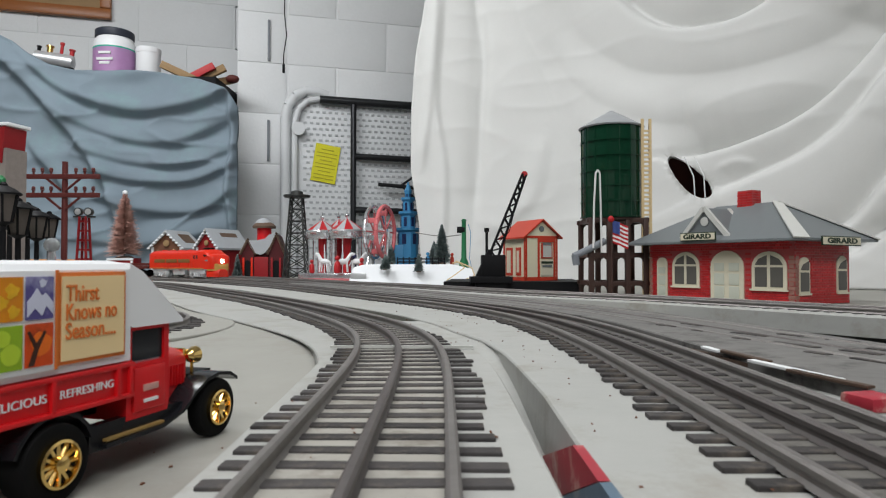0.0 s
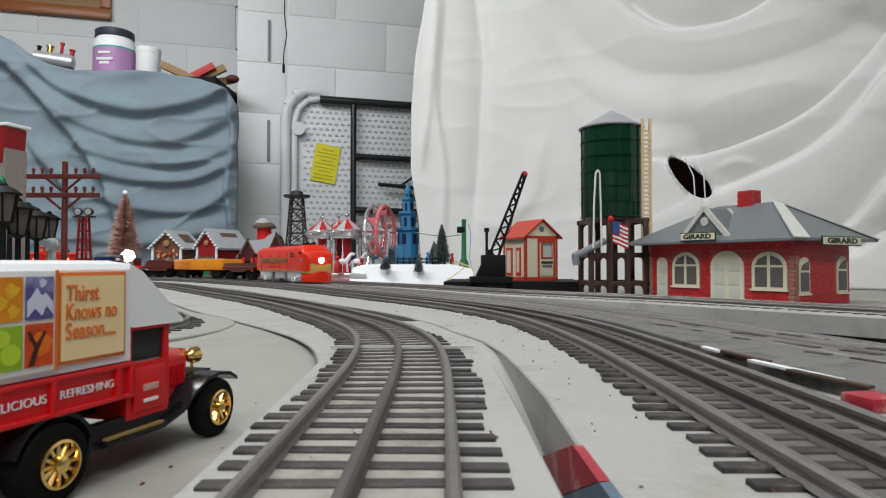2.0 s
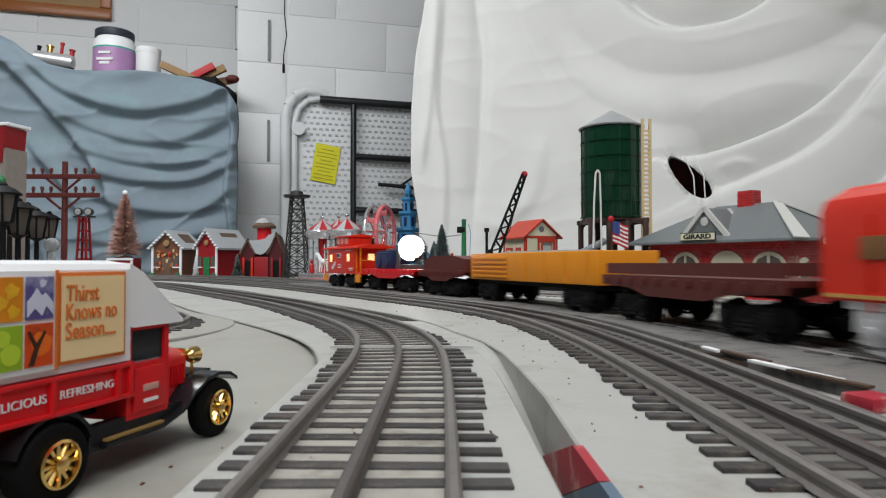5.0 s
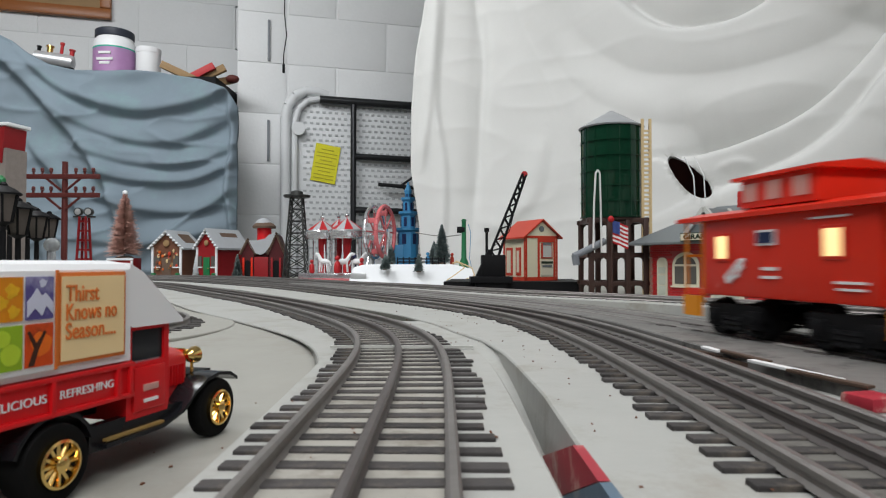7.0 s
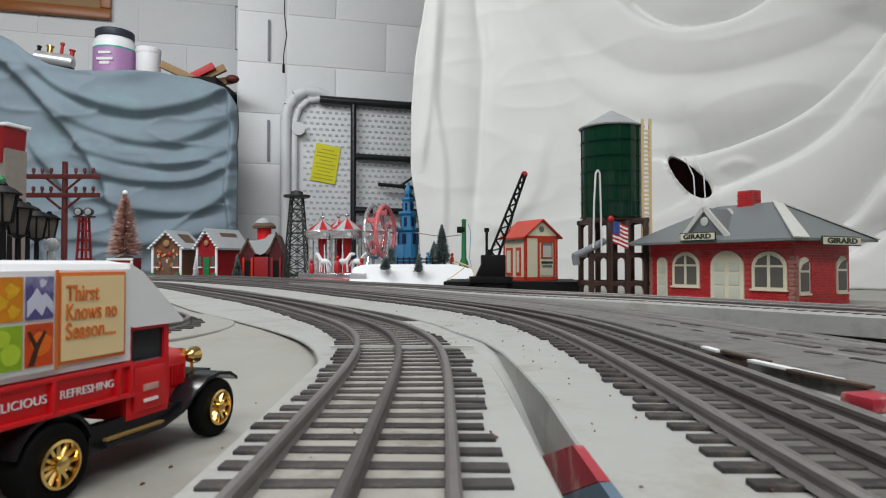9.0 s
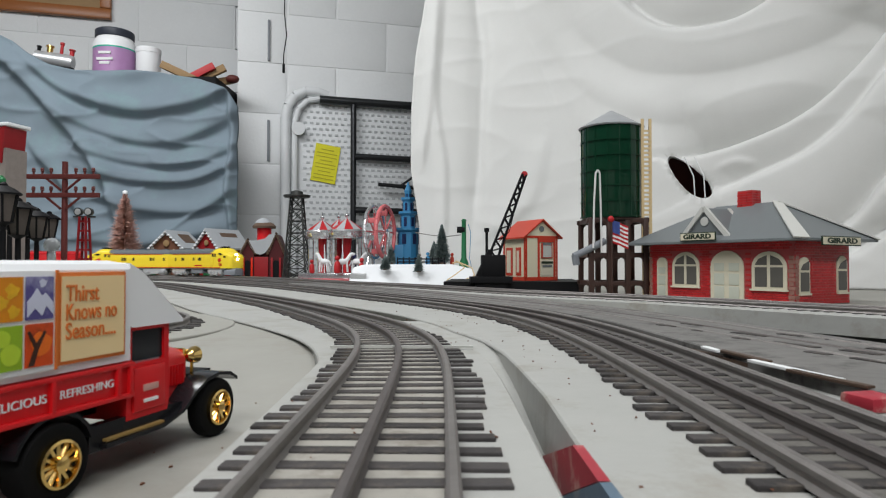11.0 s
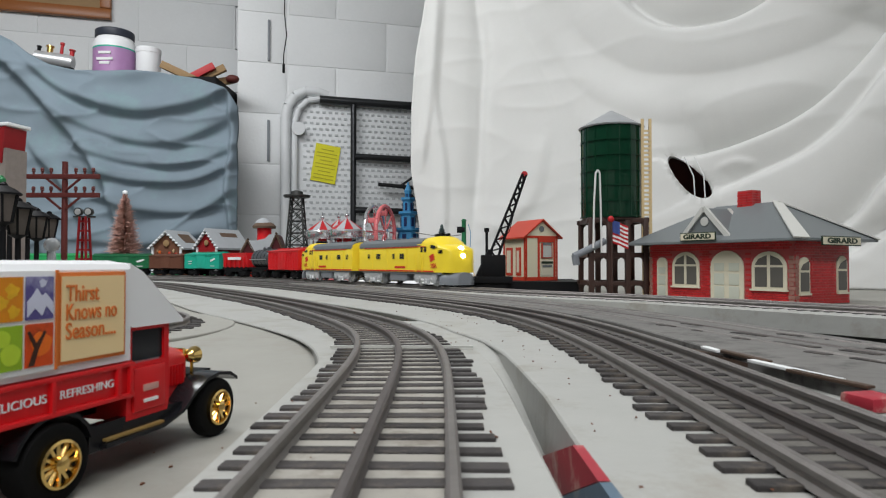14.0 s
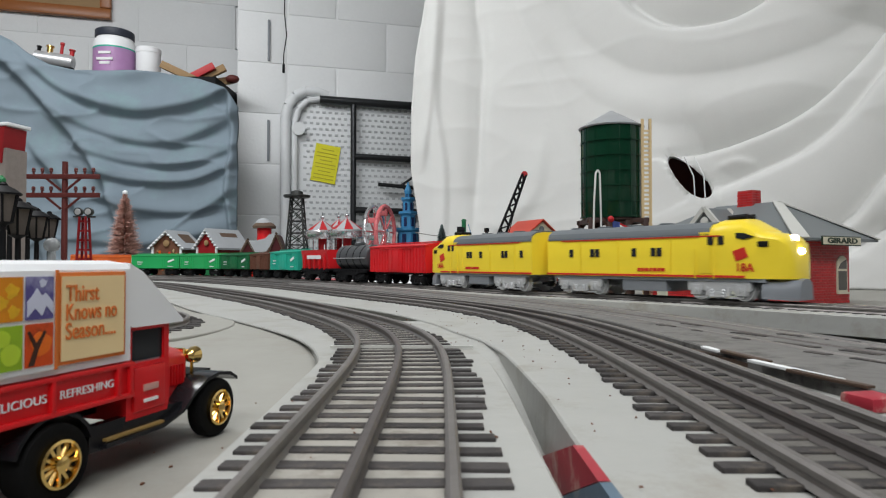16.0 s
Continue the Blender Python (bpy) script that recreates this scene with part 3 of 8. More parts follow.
def yellow_unit(label, length):
    half, roof = 0.0275, 0.072
    ob, body = streamliner("streamlined_locomotive", label, "yellow train", half, roof, length, M["yellow"], M["grey_roof"], M["loco_grey"], M["silver"], reach=0.95, nose=1.08)
    f, r = length / 2, -length / 2
    zs = roof * 0.845
    bm = B()
    hull(bm, [(x, half + 0.0006, 0.0596, zs + 0.0006, roof + 0.0009) for x in (r + 0.001, 0.0, f - 0.069)])
    part("roof_cover", bm, M["grey_roof"], body, "grey painted roof")
    for s in (-1, 1):
        y = s * (half + 0.0003)
        for nm, z, h in (("lower_stripe", 0.0222, 0.0020), ("upper_stripe", 0.0588, 0.0012)):
            bm = B()
            box(bm, ((r + f - 0.036) / 2, y, z), (length - 0.036 if nm == "lower_stripe" else length - 0.080, 0.0010, h))
            part(nm, bm, M["stripe_red"], body, "thin red stripe")
        for k, x in enumerate((-0.099, -0.066, -0.016, 0.010)):
            bm = B()
            for q in ((-0.0034, 0.0034) if k in (1, 3) else (0,)):
                box(bm, (x + q, y, 0.045), (0.0052, 0.0012, 0.0085), bevel=0.0004)
            part("window", bm, M["glass_dark"], body)
        for x in (-0.086, -0.036, 0.026):
            bm = B()
            box(bm, (x, y, 0.040), (0.0006, 0.0008, 0.038))
            part("panel_joint", bm, M["yellow"], body)
        for i in range(7):
            bm = B()
            box(bm, (-0.010 + i * 0.0046, y, 0.0278), (0.0036 if i != 3 else 0.0028, 0.0007, 0.0034))
            part("name_lettering", bm, M["stripe_red"], body, "small red lettering")
        bm = B()
        box(bm, (0, 0, 0), (0.0115, 0.0009, 0.0095), pose(f - 0.040, y - s * 0.0002, 0.042, 0, 20 * s, 0))
        part("emblem", bm, M["stripe_red"], body, "tilted red emblem plate")
        words("cab_number", "18A", 0.010, M["stripe_red"], body, pose(f - 0.036, y + s * 0.0004, 0.0300, 90, 0, 0 if s < 0 else 180), bold=0.0002)
        bm = B()
        box(bm, (f - 0.021, s * half * 0.955, 0.0505), (0.010, 0.0012, 0.005), pose(0, 0, 0), bevel=0.0004)
        part("number_board", bm, M["black"], body)
        bm = B()
        rod(bm, (f - 0.064, y + s * 0.0014, 0.020), (f - 0.064, y + s * 0.0014, 0.048), 0.0005, seg=6)
        rod(bm, (f - 0.0825, y + s * 0.0014, 0.020), (f - 0.0825, y + s * 0.0014, 0.048), 0.0005, seg=6)
        part("grab_rail", bm, M["yellow"], body)
    bm = B()
    lathe(bm, [(0.0055, 0.0), (0.0058, 0.006), (0.0050, 0.007), (0.0046, 0.0055)], pose(f - 0.0135, 0, 0.0515, 0, 84, 0), 16)
    part("headlamp_housing", bm, M["yellow"], body)
    bm = B()
    box(bm, (f - 0.0012, 0.0, 0.0305), (0.003, 0.0115, 0.0100), bevel=0.0006)
    part("nose_emblem", bm, M["stripe_red"], body, "red emblem on the nose")
    for x in (r + 0.046, f - 0.062):
        bogie(ob, x, M["silver"], M["silver"], base=0.042, r=0.0098, wide=0.028)
    coupler(ob, r - 0.002, -1)
    return ob, body


def headlamps(body, f, z_pairs, material):
    for x, z, rr in z_pairs:
        bm = B()
        ball(bm, (f + x, 0, z), rr, 12)
        part("headlamp", bm, material, body, "lit headlamp")


def red_unit():
    half, roof, length = 0.0270, 0.0635, 0.252
    ob, body = streamliner("diesel_locomotive", "bright red toy diesel locomotive with a buff nose and silver bogies", "red train", half, roof, length, M["train_red"], M["train_red"], M["silver"],
                           M["silver"], nose_mat=M["train_red"], reach=0.72, nose=1.10)
    f, r = length / 2, -length / 2
    for s in (-1, 1):
        y = s * (half + 0.0003)
        for k in range(3):
            bm = B()
            box(bm, (r + 0.044 + k * 0.050, y, 0.0395), (0.046, 0.0010, 0.0082), bevel=0.0003)
            part("side_grille", bm, M["grille_brown"], body, "buff louvred panel")
        bm = B()
        box(bm, (-0.016, y, 0.0222), (length - 0.036, 0.0010, 0.0014))
        part("lower_stripe", bm, M["brass"], body, "thin buff stripe")
        for x in (-0.10, -0.05, 0.0, 0.036):
            bm = B()
            box(bm, (x, y, 0.034), (0.0007, 0.0009, 0.034))
            part("panel_joint", bm, M["train_red"], body)
        bm = B()
        box(bm, (f - 0.024, s * half * 0.965, 0.040), (0.012, 0.0016, 0.0035), bevel=0.0004)
        part("number_board", bm, M["loco_grey"], body)
        for i in range(8):
            bm = B()
            box(bm, (-0.06 + i * 0.008, y, 0.0275), (0.006, 0.0007, 0.0034))
            part("name_lettering", bm, M["stripe_red"], body, "faint lettering")
    bm = B()
    hull(bm, [(f - 0.020, half * 0.965, 0.017, 0.0335, 0.0352), (f - 0.0135, half * 0.935, 0.017, 0.0335, 0.0352), (f - 0.0055, half * 0.815, 0.017, 0.0335, 0.0352), (f - 0.0003, half * 0.62, 0.0172, 0.032, 0.0342), (f + 0.0016, half * 0.36, 0.018, 0.026, 0.028)])
    part("nose_panel", bm, M["brass"], body, "buff grille panel round the nose")
    for x in (-0.080, 0.066):
        bogie(ob, x, M["silver"], M["silver"], base=0.044, r=0.0098, wide=0.0275)
    headlamps(body, f, [(-0.0010, 0.0385, 0.0048)], M["lamp_glow"])
    coupler(ob, r - 0.002, -1)
    return ob


def box_car(label, body_mat, length, group, top=0.066, ink=None, door=True, name="box_car", roof_mat=None):
    ob = thing(name, Matrix(), label, "toy freight car", group)
    L, half, zb = length - 0.014, 0.0265, 0.0195
    bm = B()
    hull(bm, [(-L / 2, half, zb, top * 0.90, top * 0.97), (-L / 2 + 0.001, half, zb, top * 0.90, top * 0.97), (L / 2 - 0.001, half, zb, top * 0.90, top * 0.97), (L / 2, half, zb, top * 0.90, top * 0.97)])
    body = part("body", bm, body_mat, ob)
    bm = B()
    prism(bm, [(-half - 0.0012, top * 0.905), (-half - 0.0012, top * 0.93), (0, top), (half + 0.0012, top * 0.93), (half + 0.0012, top * 0.905)], -L / 2 - 0.001, L / 2 + 0.001, "x")
    roof = part("roof", bm, roof_mat or body_mat, ob)
    bm = B()
    box(bm, (0, 0, top + 0.001), (L, 0.008, 0.0012))
    part("roof_walk", bm, roof_mat or body_mat, roof)
    bm = B()
    box(bm, (0, 0, zb - 0.001), (L - 0.004, half * 1.5, 0.005))
    part("underframe", bm, M["black"], ob)
    for s in (-1, 1):
        y = s * (half + 0.0004)
        if door:
            bm = B()
            box(bm, (0, y, (zb + top * 0.88) / 2), (L * 0.24, 0.0020, top * 0.88 - zb - 0.003), bevel=0.0004)
            for k in (-1, 1):
                box(bm, (k * L * 0.06, y + s * 0.001, (zb + top * 0.88) / 2), (0.0012, 0.0012, top * 0.80 - zb))
            d = part("door", bm, body_mat, body)
            bm = B()
            rod(bm, (-L * 0.30, y + s * 0.001, top * 0.87), (L * 0.30, y + s * 0.001, top * 0.87), 0.0007, seg=6)
            part("door_rail", bm, body_mat, body)
        for k in range(7):
            for q in (-1, 1):
                x = q * (L * 0.15 + k * L * 0.052)
                bm = B()
                box(bm, (x, y, (zb + top * 0.88) / 2), (0.0010, 0.0010, top * 0.86 - zb))
                part("rib", bm, body_mat, body)
        if ink:
            for x, z, w, h in ((-L * 0.32, top * 0.62, L * 0.11, 0.0022), (-L * 0.33, top * 0.52, L * 0.09, 0.0016), (L * 0.33, top * 0.68, L * 0.13, 0.0048), (L * 0.32, top * 0.42, L * 0.10, 0.0018)):
                bm = B()
                box(bm, (0, 0, 0), (w, 0.0010, h), pose(x, y + s * 0.0004, z, 0, -18 if h > 0.0045 else 0, 0))
                part("lettering", bm, ink, body, "painted lettering")
        bm = B()
        for q in range(4):
            rod(bm, (L / 2 - 0.0075, y + s * 0.001, zb + 0.006 + q * 0.010), (L / 2 - 0.001, y + s * 0.001, zb + 0.006 + q * 0.010), 0.0005, seg=5)
        part("ladder", bm, body_mat, body)
    for q in (-1, 1):
        bogie(ob, q * (L / 2 - 0.030), M["black"], M["black"], base=0.028, r=0.0086, wide=0.0235)
        coupler(ob, q * (L / 2 + 0.005), q)
    return ob


def flat_body(ob, L, material, deck=0.0270, half=0.0255, sunk=False):
    bm = B()
    box(bm, (0, 0, deck - 0.0015), (L, half * 2, 0.003), bevel=0.0005)
    for s in (-1, 1):
        prism(bm, [(-L / 2, deck), (-L / 2, deck - 0.006), (-L * 0.28, deck - 0.0075), (-L * 0.16, deck - 0.0115), (L * 0.16, deck - 0.0115), (L * 0.28, deck - 0.0075), (L / 2, deck - 0.006), (L / 2, deck)],
              s * half - 0.001, s * half + 0.001, "y")
        for k in range(11):
            box(bm, (-L * 0.45 + k * L * 0.09, s * (half + 0.0012), deck - 0.0035), (0.0032, 0.0024, 0.0042), bevel=0.0004)
    body = part("deck", bm, material, ob)
    for q in (-1, 1):
        bogie(ob, q * (L / 2 - 0.030), M["black"], M["black"], base=0.028, r=0.0086, wide=0.0235)
        coupler(ob, q * (L / 2 + 0.005), q)
    return body


def flat_car(label, length, material, group, load=""):
    ob = thing("flat_car", Matrix(), label, "toy freight car", group)
    L = length - 0.014
    deck = flat_body(ob, L, material)
    if load == "rails":
        bm = B()
        for s in (-1, 1):
            box(bm, (0, s * 0.0235, 0.0310), (L * 0.98, 0.0012, 0.0065))
        part("side_board", bm, material, deck)
    if load == "hopper":
        bm = B()
        prism(bm, [(-L * 0.48, 0.0260), (-L * 0.42, 0.0380), (-L * 0.30, 0.0420), (L * 0.20, 0.0420), (L * 0.46, 0.038), (L * 0.48, 0.0260)], -0.021, 0.021, "y")
        part("load", bm, material, deck, "low maroon load under its cover")
    return ob


def orange_car():
    """An open car with an orange body, louvred at one end, and a grey cover on its load."""
    ob = thing("gondola_car", Matrix(), "orange toy gondola car with a grey covered load", "toy freight car", "red train")
    L, half = 0.210, 0.0258
    bm = B()
    box(bm, (0, 0, 0.0310), (L, half * 2, 0.024), bevel=0.0012)
    body = part("body", bm, M["orange"], ob)
    bm = B()
    hull(bm, [(-L / 2 + 0.002, half * 0.93, 0.039, 0.040, 0.0425), (-L * 0.2, half * 0.93, 0.039, 0.0415, 0.045), (L * 0.25, half * 0.93, 0.039, 0.041, 0.0445), (L / 2 - 0.002, half * 0.93, 0.039, 0.040, 0.0425)])
    part("cover", bm, M["load_grey"], ob, "grey cover over the load")
    for s in (-1, 1):
        for k in range(5):
            bm = B()
            box(bm, (-L * 0.30, s * (half + 0.0006), 0.0225 + k * 0.0040), (L * 0.34, 0.0016, 0.0022), bevel=0.0004)
            part("slat", bm, M["orange"], body)
        for k in range(4):
            bm = B()
            box(bm, (L * 0.02 + k * L * 0.145, s * (half + 0.0004), 0.0310), (0.0012, 0.0012, 0.022))
            part("rib", bm, M["orange"], body)
    bm = B()
    box(bm, (0, 0, 0.0175), (L * 0.96, half * 1.5, 0.004))
    part("underframe", bm, M["black"], ob)
    for q in (-1, 1):
        bogie(ob, q * (L / 2 - 0.030), M["black"], M["black"], base=0.028, r=0.0086, wide=0.0235)
        coupler(ob, q * (L / 2 + 0.005), q)
    return ob


def searchlight_car():
    ob = thing("searchlight_car", Matrix(), "red toy flat car with lit searchlight and navy generator", "toy freight car", "red train")
    L = 0.146
    deck = flat_body(ob, L, M["box_red"])
    bm = B()
    box(bm, (-0.036, 0, 0.0375), (0.042, 0.030, 0.0215), bevel=0.0022)
    box(bm, (-0.036, 0, 0.0490), (0.038, 0.024, 0.003), bevel=0.001)
    gen = part("generator", bm, M["navy"], ob, "navy generator housing")
    for q in (-1, 1):
        bm = B()
        rod(bm, (-0.036 + q * 0.0105, -0.0165, 0.036), (-0.036 + q * 0.0105, 0.0165, 0.036), 0.0085, seg=20)
        part("drum", bm, M["navy"], gen)
    bm = B()
    box(bm, (0.020, 0, 0.0295), (0.030, 0.030, 0.006), bevel=0.001)
    for s in (-1, 1):
        box(bm, (0.020, s * 0.0185, 0.043), (0.008, 0.0022, 0.026), bevel=0.0006)
    part("lamp_bracket", bm, M["tank_grey"], ob)
    bm = B()
    lathe(bm, [(0.008, -0.014), (0.0135, -0.010), (0.0165, 0.0), (0.0165, 0.010), (0.0155, 0.0105)], pose(0.020, 0, 0.051, 0, 68, -25), 24)
    lamp = part("lamp_housing", bm, M["tank_grey"], ob)
    bm = B()
    ball(bm, (0.025, -0.004, 0.0525), 0.0158, 20)
    part("lamp_lens", bm, M["lamp_white"], lamp, "glowing white lamp lens")
    return ob


def caboose(label, material, group, length=0.176, lit=True):
    ob = thing("caboose", Matrix(), label, "toy caboose", group)
    L, half, zb, top = length - 0.040, 0.0250, 0.0190, 0.0555
    bm = B()
    box(bm, (0, 0, (zb + top) / 2), (L, half * 2, top - zb), bevel=0.0012)
    body = part("body", bm, material, ob)
    bm = B()
    prism(bm, [(-half - 0.003, top - 0.001), (-half - 0.003, top + 0.001), (-half * 0.5, top + 0.0042), (0, top + 0.005), (half * 0.5, top + 0.0042), (half + 0.003, top + 0.001), (half + 0.003, top - 0.001)], -L / 2 - 0.019, L / 2 + 0.019, "x")
    part("roof", bm, material, ob)
    bm = B()
    box(bm, (-0.008, 0, top + 0.0105), (0.046, half * 1.5, 0.014), bevel=0.001)
    cup = part("cupola", bm, material, ob)
    bm = B()
    prism(bm, [(-half * 0.85, top + 0.0165), (-half * 0.85, top + 0.0180), (0, top + 0.0205), (half * 0.85, top + 0.0180), (half * 0.85, top + 0.0165)], -0.035, 0.019, "x")
    part("cupola_roof", bm, material, cup)
    for s in (-1, 1):
        y = s * (half + 0.0003)
        for x, z in ((-0.036, 0.0415), (0.030, 0.0420)):
            bm = B()
            box(bm, (x, y, z), (0.0082, 0.0012, 0.0105), bevel=0.0003)
            part("window", bm, M["lit_window"] if lit else M["glass_dark"], body, "window with warm light")
            bm = B()
            box(bm, (x, y - s * 0.0003, z), (0.0106, 0.0014, 0.0130), bevel=0.0004)
            part("window_frame", bm, material, body)
        bm = B()
        box(bm, (-0.006, y, 0.0450), (0.0115, 0.0010, 0.0066))
        part("emblem", bm, M["white_ink"], body, "small framed emblem")
        bm = B()
        box(bm, (-0.006, y + s * 0.0004, 0.0450), (0.0095, 0.0010, 0.0046))
        part("emblem_field", bm, M["navy"], body)
        for x, z, w, h, a in ((-0.028, 0.0315, 0.014, 0.0014, -38), (-0.026, 0.0290, 0.013, 0.0012, -38), (-0.0285, 0.0275, 0.009, 0.0018, -20), (-0.023, 0.0330, 0.008, 0.0014, -50), (-0.004, 0.0318, 0.009, 0.0014, 0), (-0.004, 0.0282, 0.010, 0.0012, 0), (0.038, 0.0270, 0.014, 0.0010, 0), (0.038, 0.0245, 0.012, 0.0009, 0), (0.028, 0.0515, 0.018, 0.0008, 0)):
            bm = B()
            box(bm, (0, 0, 0), (w, 0.0009, h), pose(x, y, z, 0, a, 0))
            part("lettering", bm, M["white_ink"], body, "white lettering")
        for x in (-0.023, -0.008, 0.008):
            bm = B()
            box(bm, (x - 0.001, s * (half * 0.75 + 0.0002), top + 0.0105), (0.0085, 0.0010, 0.0080))
            part("cupola_window", bm, M["pale_pane"], cup)
    for q in (-1, 1):
        bm = B()
        box(bm, (q * (L / 2 + 0.009), 0, zb + 0.001), (0.019, half * 1.9, 0.003))
        part("platform", bm, material, ob)
        bm = B()
        for s in (-1, 1):
            for x in (L / 2 + 0.003, L / 2 + 0.017):
                rod(bm, (q * x, s * half * 0.93, zb - 0.004), (q * x, s * half * 0.93, top), 0.0008, seg=6)
            rod(bm, (q * (L / 2 + 0.017), s * half * 0.93, zb + 0.019), (q * (L / 2 + 0.017), s * half * 0.25, zb + 0.019), 0.0007, seg=6)
            box(bm, (q * (L / 2 + 0.010), s * half * 0.98, zb - 0.006), (0.014, 0.002, 0.010))
        part("end_rail", bm, M["orange"], ob, "yellow end railing and steps")
        bm = B()
        box(bm, (q * (L / 2 + 0.0004), 0.000, 0.0425), (0.0010, 0.009, 0.0095))
        part("end_window", bm, M["lit_window"] if lit else M["glass_dark"], body)
        bogie(ob, q * (L / 2 - 0.018), M["black"], M["black"], base=0.028, r=0.0086, wide=0.0235)
        coupler(ob, q * (L / 2 + 0.022), q)
    bm = B()
    rod(bm, (0.035, 0.01, top), (0.035, 0.01, top + 0.014), 0.0022, seg=8)
    part("chimney", bm, M["black"], ob)
    return ob


def tank_car(length):
    ob = thing("tank_car", Matrix(), "dark grey toy tank car with a dome", "toy freight car", "yellow train")
    L = length - 0.014
    deck = flat_body(ob, L, M["black"], deck=0.0240, half=0.022)
    bm = B()
    lathe(bm, [(0.012, -L * 0.47), (0.020, -L * 0.45), (0.0225, -L * 0.42), (0.0225, L * 0.42), (0.020, L * 0.45), (0.012, L * 0.47)], pose(0, 0, 0.0445, 0, 90, 0), 28)
    tank = part("tank", bm, M["tank_grey"], ob)
    bm = B()
    lathe(bm, [(0.010, 0.062), (0.010, 0.070), (0.008, 0.073), (0.002, 0.074)], None, 18)
    part("dome", bm, M["tank_grey"], tank)
    bm = B()
    for s in (-1, 1):
        rod(bm, (-L * 0.46, s * 0.0245, 0.043), (L * 0.46, s * 0.0245, 0.043), 0.0007, seg=6)
        for k in range(5):
            rod(bm, (-L * 0.40 + k * L * 0.2, s * 0.0215, 0.043), (-L * 0.40 + k * L * 0.2, s * 0.0245, 0.043), 0.0006, seg=5)
    part("handrail", bm, M["silver"], tank)
    for k in range(4):
        bm = B()
        lathe(bm, [(0.0229, -0.001), (0.0229, 0.001)], pose(-L * 0.3 + k * L * 0.2, 0, 0.0445, 0, 90, 0), 28)
        part("tank_band", bm, M["black"], tank)
    return ob


def low_red_car(length):
    ob = thing("dump_car", Matrix(), "red and silver toy dump car", "toy freight car", "yellow train")
    L = length - 0.014
    deck = flat_body(ob, L, M["black"], deck=0.0240, half=0.022)
    bm = B()
    prism(bm, [(-0.0255, 0.060), (-0.018, 0.0245), (0.018, 0.0245), (0.0255, 0.060), (0.0235, 0.060), (0.016, 0.0275), (-0.016, 0.0275), (-0.0235, 0.060)], -L * 0.47, L * 0.47, "x")
    box(bm, (-L * 0.46, 0, 0.041), (0.002, 0.044, 0.038))
    box(bm, (L * 0.46, 0, 0.041), (0.002, 0.044, 0.038))
    body = part("bin", bm, M["box_red"], ob)
    for s in (-1, 1):
        for k in range(5):
            bm = B()
            box(bm, (-L * 0.36 + k * L * 0.18, s * 0.0225, 0.040), (0.0030, 0.004, 0.036), bevel=0.0005)
            part("rib", bm, M["box_red"], body)
        bm = B()
        box(bm, (0, s * 0.0242, 0.046), (L * 0.5, 0.0012, 0.007))
        part("lettering", bm, M["white_ink"], body, "white lettering")
    return ob


# ---- the two trains: car, half distance between bogies, pitch along the line ----
def red_train():
    return [(red_unit(), 0.070, 0.270), (flat_car("empty brown toy flat car with low side boards", 0.178, M["maroon"], "red train", "rails"), 0.058, 0.180),
            (orange_car(), 0.074, 0.224), (flat_car("maroon toy flat car with a covered load", 0.115, M["maroon"], "red train", "hopper"), 0.03, 0.117),
            (searchlight_car(), 0.045, 0.160), (caboose("red toy caboose with lit windows and yellow end rails", M["train_red"], "red train", 0.142), 0.034, 0.150)]


def yellow_train():
    a, ba = yellow_unit("bright yellow streamlined toy diesel locomotive, leading, with lit headlamp", 0.270)
    headlamps(ba, 0.135, [(-0.0062, 0.0555, 0.0036), (-0.0010, 0.0445, 0.0032)], M["lamp_glow"])
    b, bb = yellow_unit("bright yellow streamlined toy diesel locomotive coupled back to back, unlit", 0.236)
    cars = [(a, 0.076, 0.287), (b, 0.070, 0.244)]
    g = "yellow train"
    cars += [(box_car("bright red ribbed toy box car", M["box_red"], 0.185, g, 0.066), 0.05, 0.189), (tank_car(0.130), 0.035, 0.130), (low_red_car(0.152), 0.04, 0.155),
             (box_car("teal toy box car with white lettering", M["teal"], 0.170, g, 0.063, M["white_ink"]), 0.048, 0.172),
             (box_car("brown toy box car", M["brown_car"], 0.132, g, 0.060), 0.034, 0.132), (box_car("dark green toy box car with pale lettering", M["green_dark"], 0.166, g, 0.060, M["white_ink"]), 0.045, 0.168),
             (box_car("bright green toy hopper car", M["green_car"], 0.190, g, 0.060, M["white_ink"], False), 0.055, 0.187), (box_car("bright green toy hopper car with pale lettering", M["green_car"], 0.170, g, 0.060, M["white_ink"], False), 0.05, 0.172),
             (box_car("orange toy freight car", M["orange_dark"], 0.165, g, 0.057), 0.045, 0.168)]
    return cars


def run_train(cars, line, keys, reverse=()):
    ts, ss = [k[0] for k in keys], [k[1] for k in keys]
    times = sorted(set([round(i * 0.1, 1) for i in range(161)]))
    front = np.interp(times, ts, ss)
    ker = np.array([1, 2, 3, 4, 3, 2, 1.0])
    ker /= ker.sum()
    pad = np.concatenate([2 * front[0] - front[3:0:-1], front, 2 * front[-1] - front[-2:-5:-1]])
    front = np.convolve(pad, ker, "valid")
    back = 0.0
    for i, (car, reach, pitch) in enumerate(cars):
        rows = []
        mid = back + pitch / 2
        for t, s in zip(times, front):
            p, q = line.at(s - mid + reach), line.at(s - mid - reach)
            c, d = (p + q) / 2, p - q
            if i in reverse:
                d = -d
            rows.append((t, Matrix.Translation((c.x, c.y, RAIL_Z)) @ Matrix.Rotation(math.atan2(d.y, d.x), 4, "Z")))
        walk(car, rows)
        back += pitch


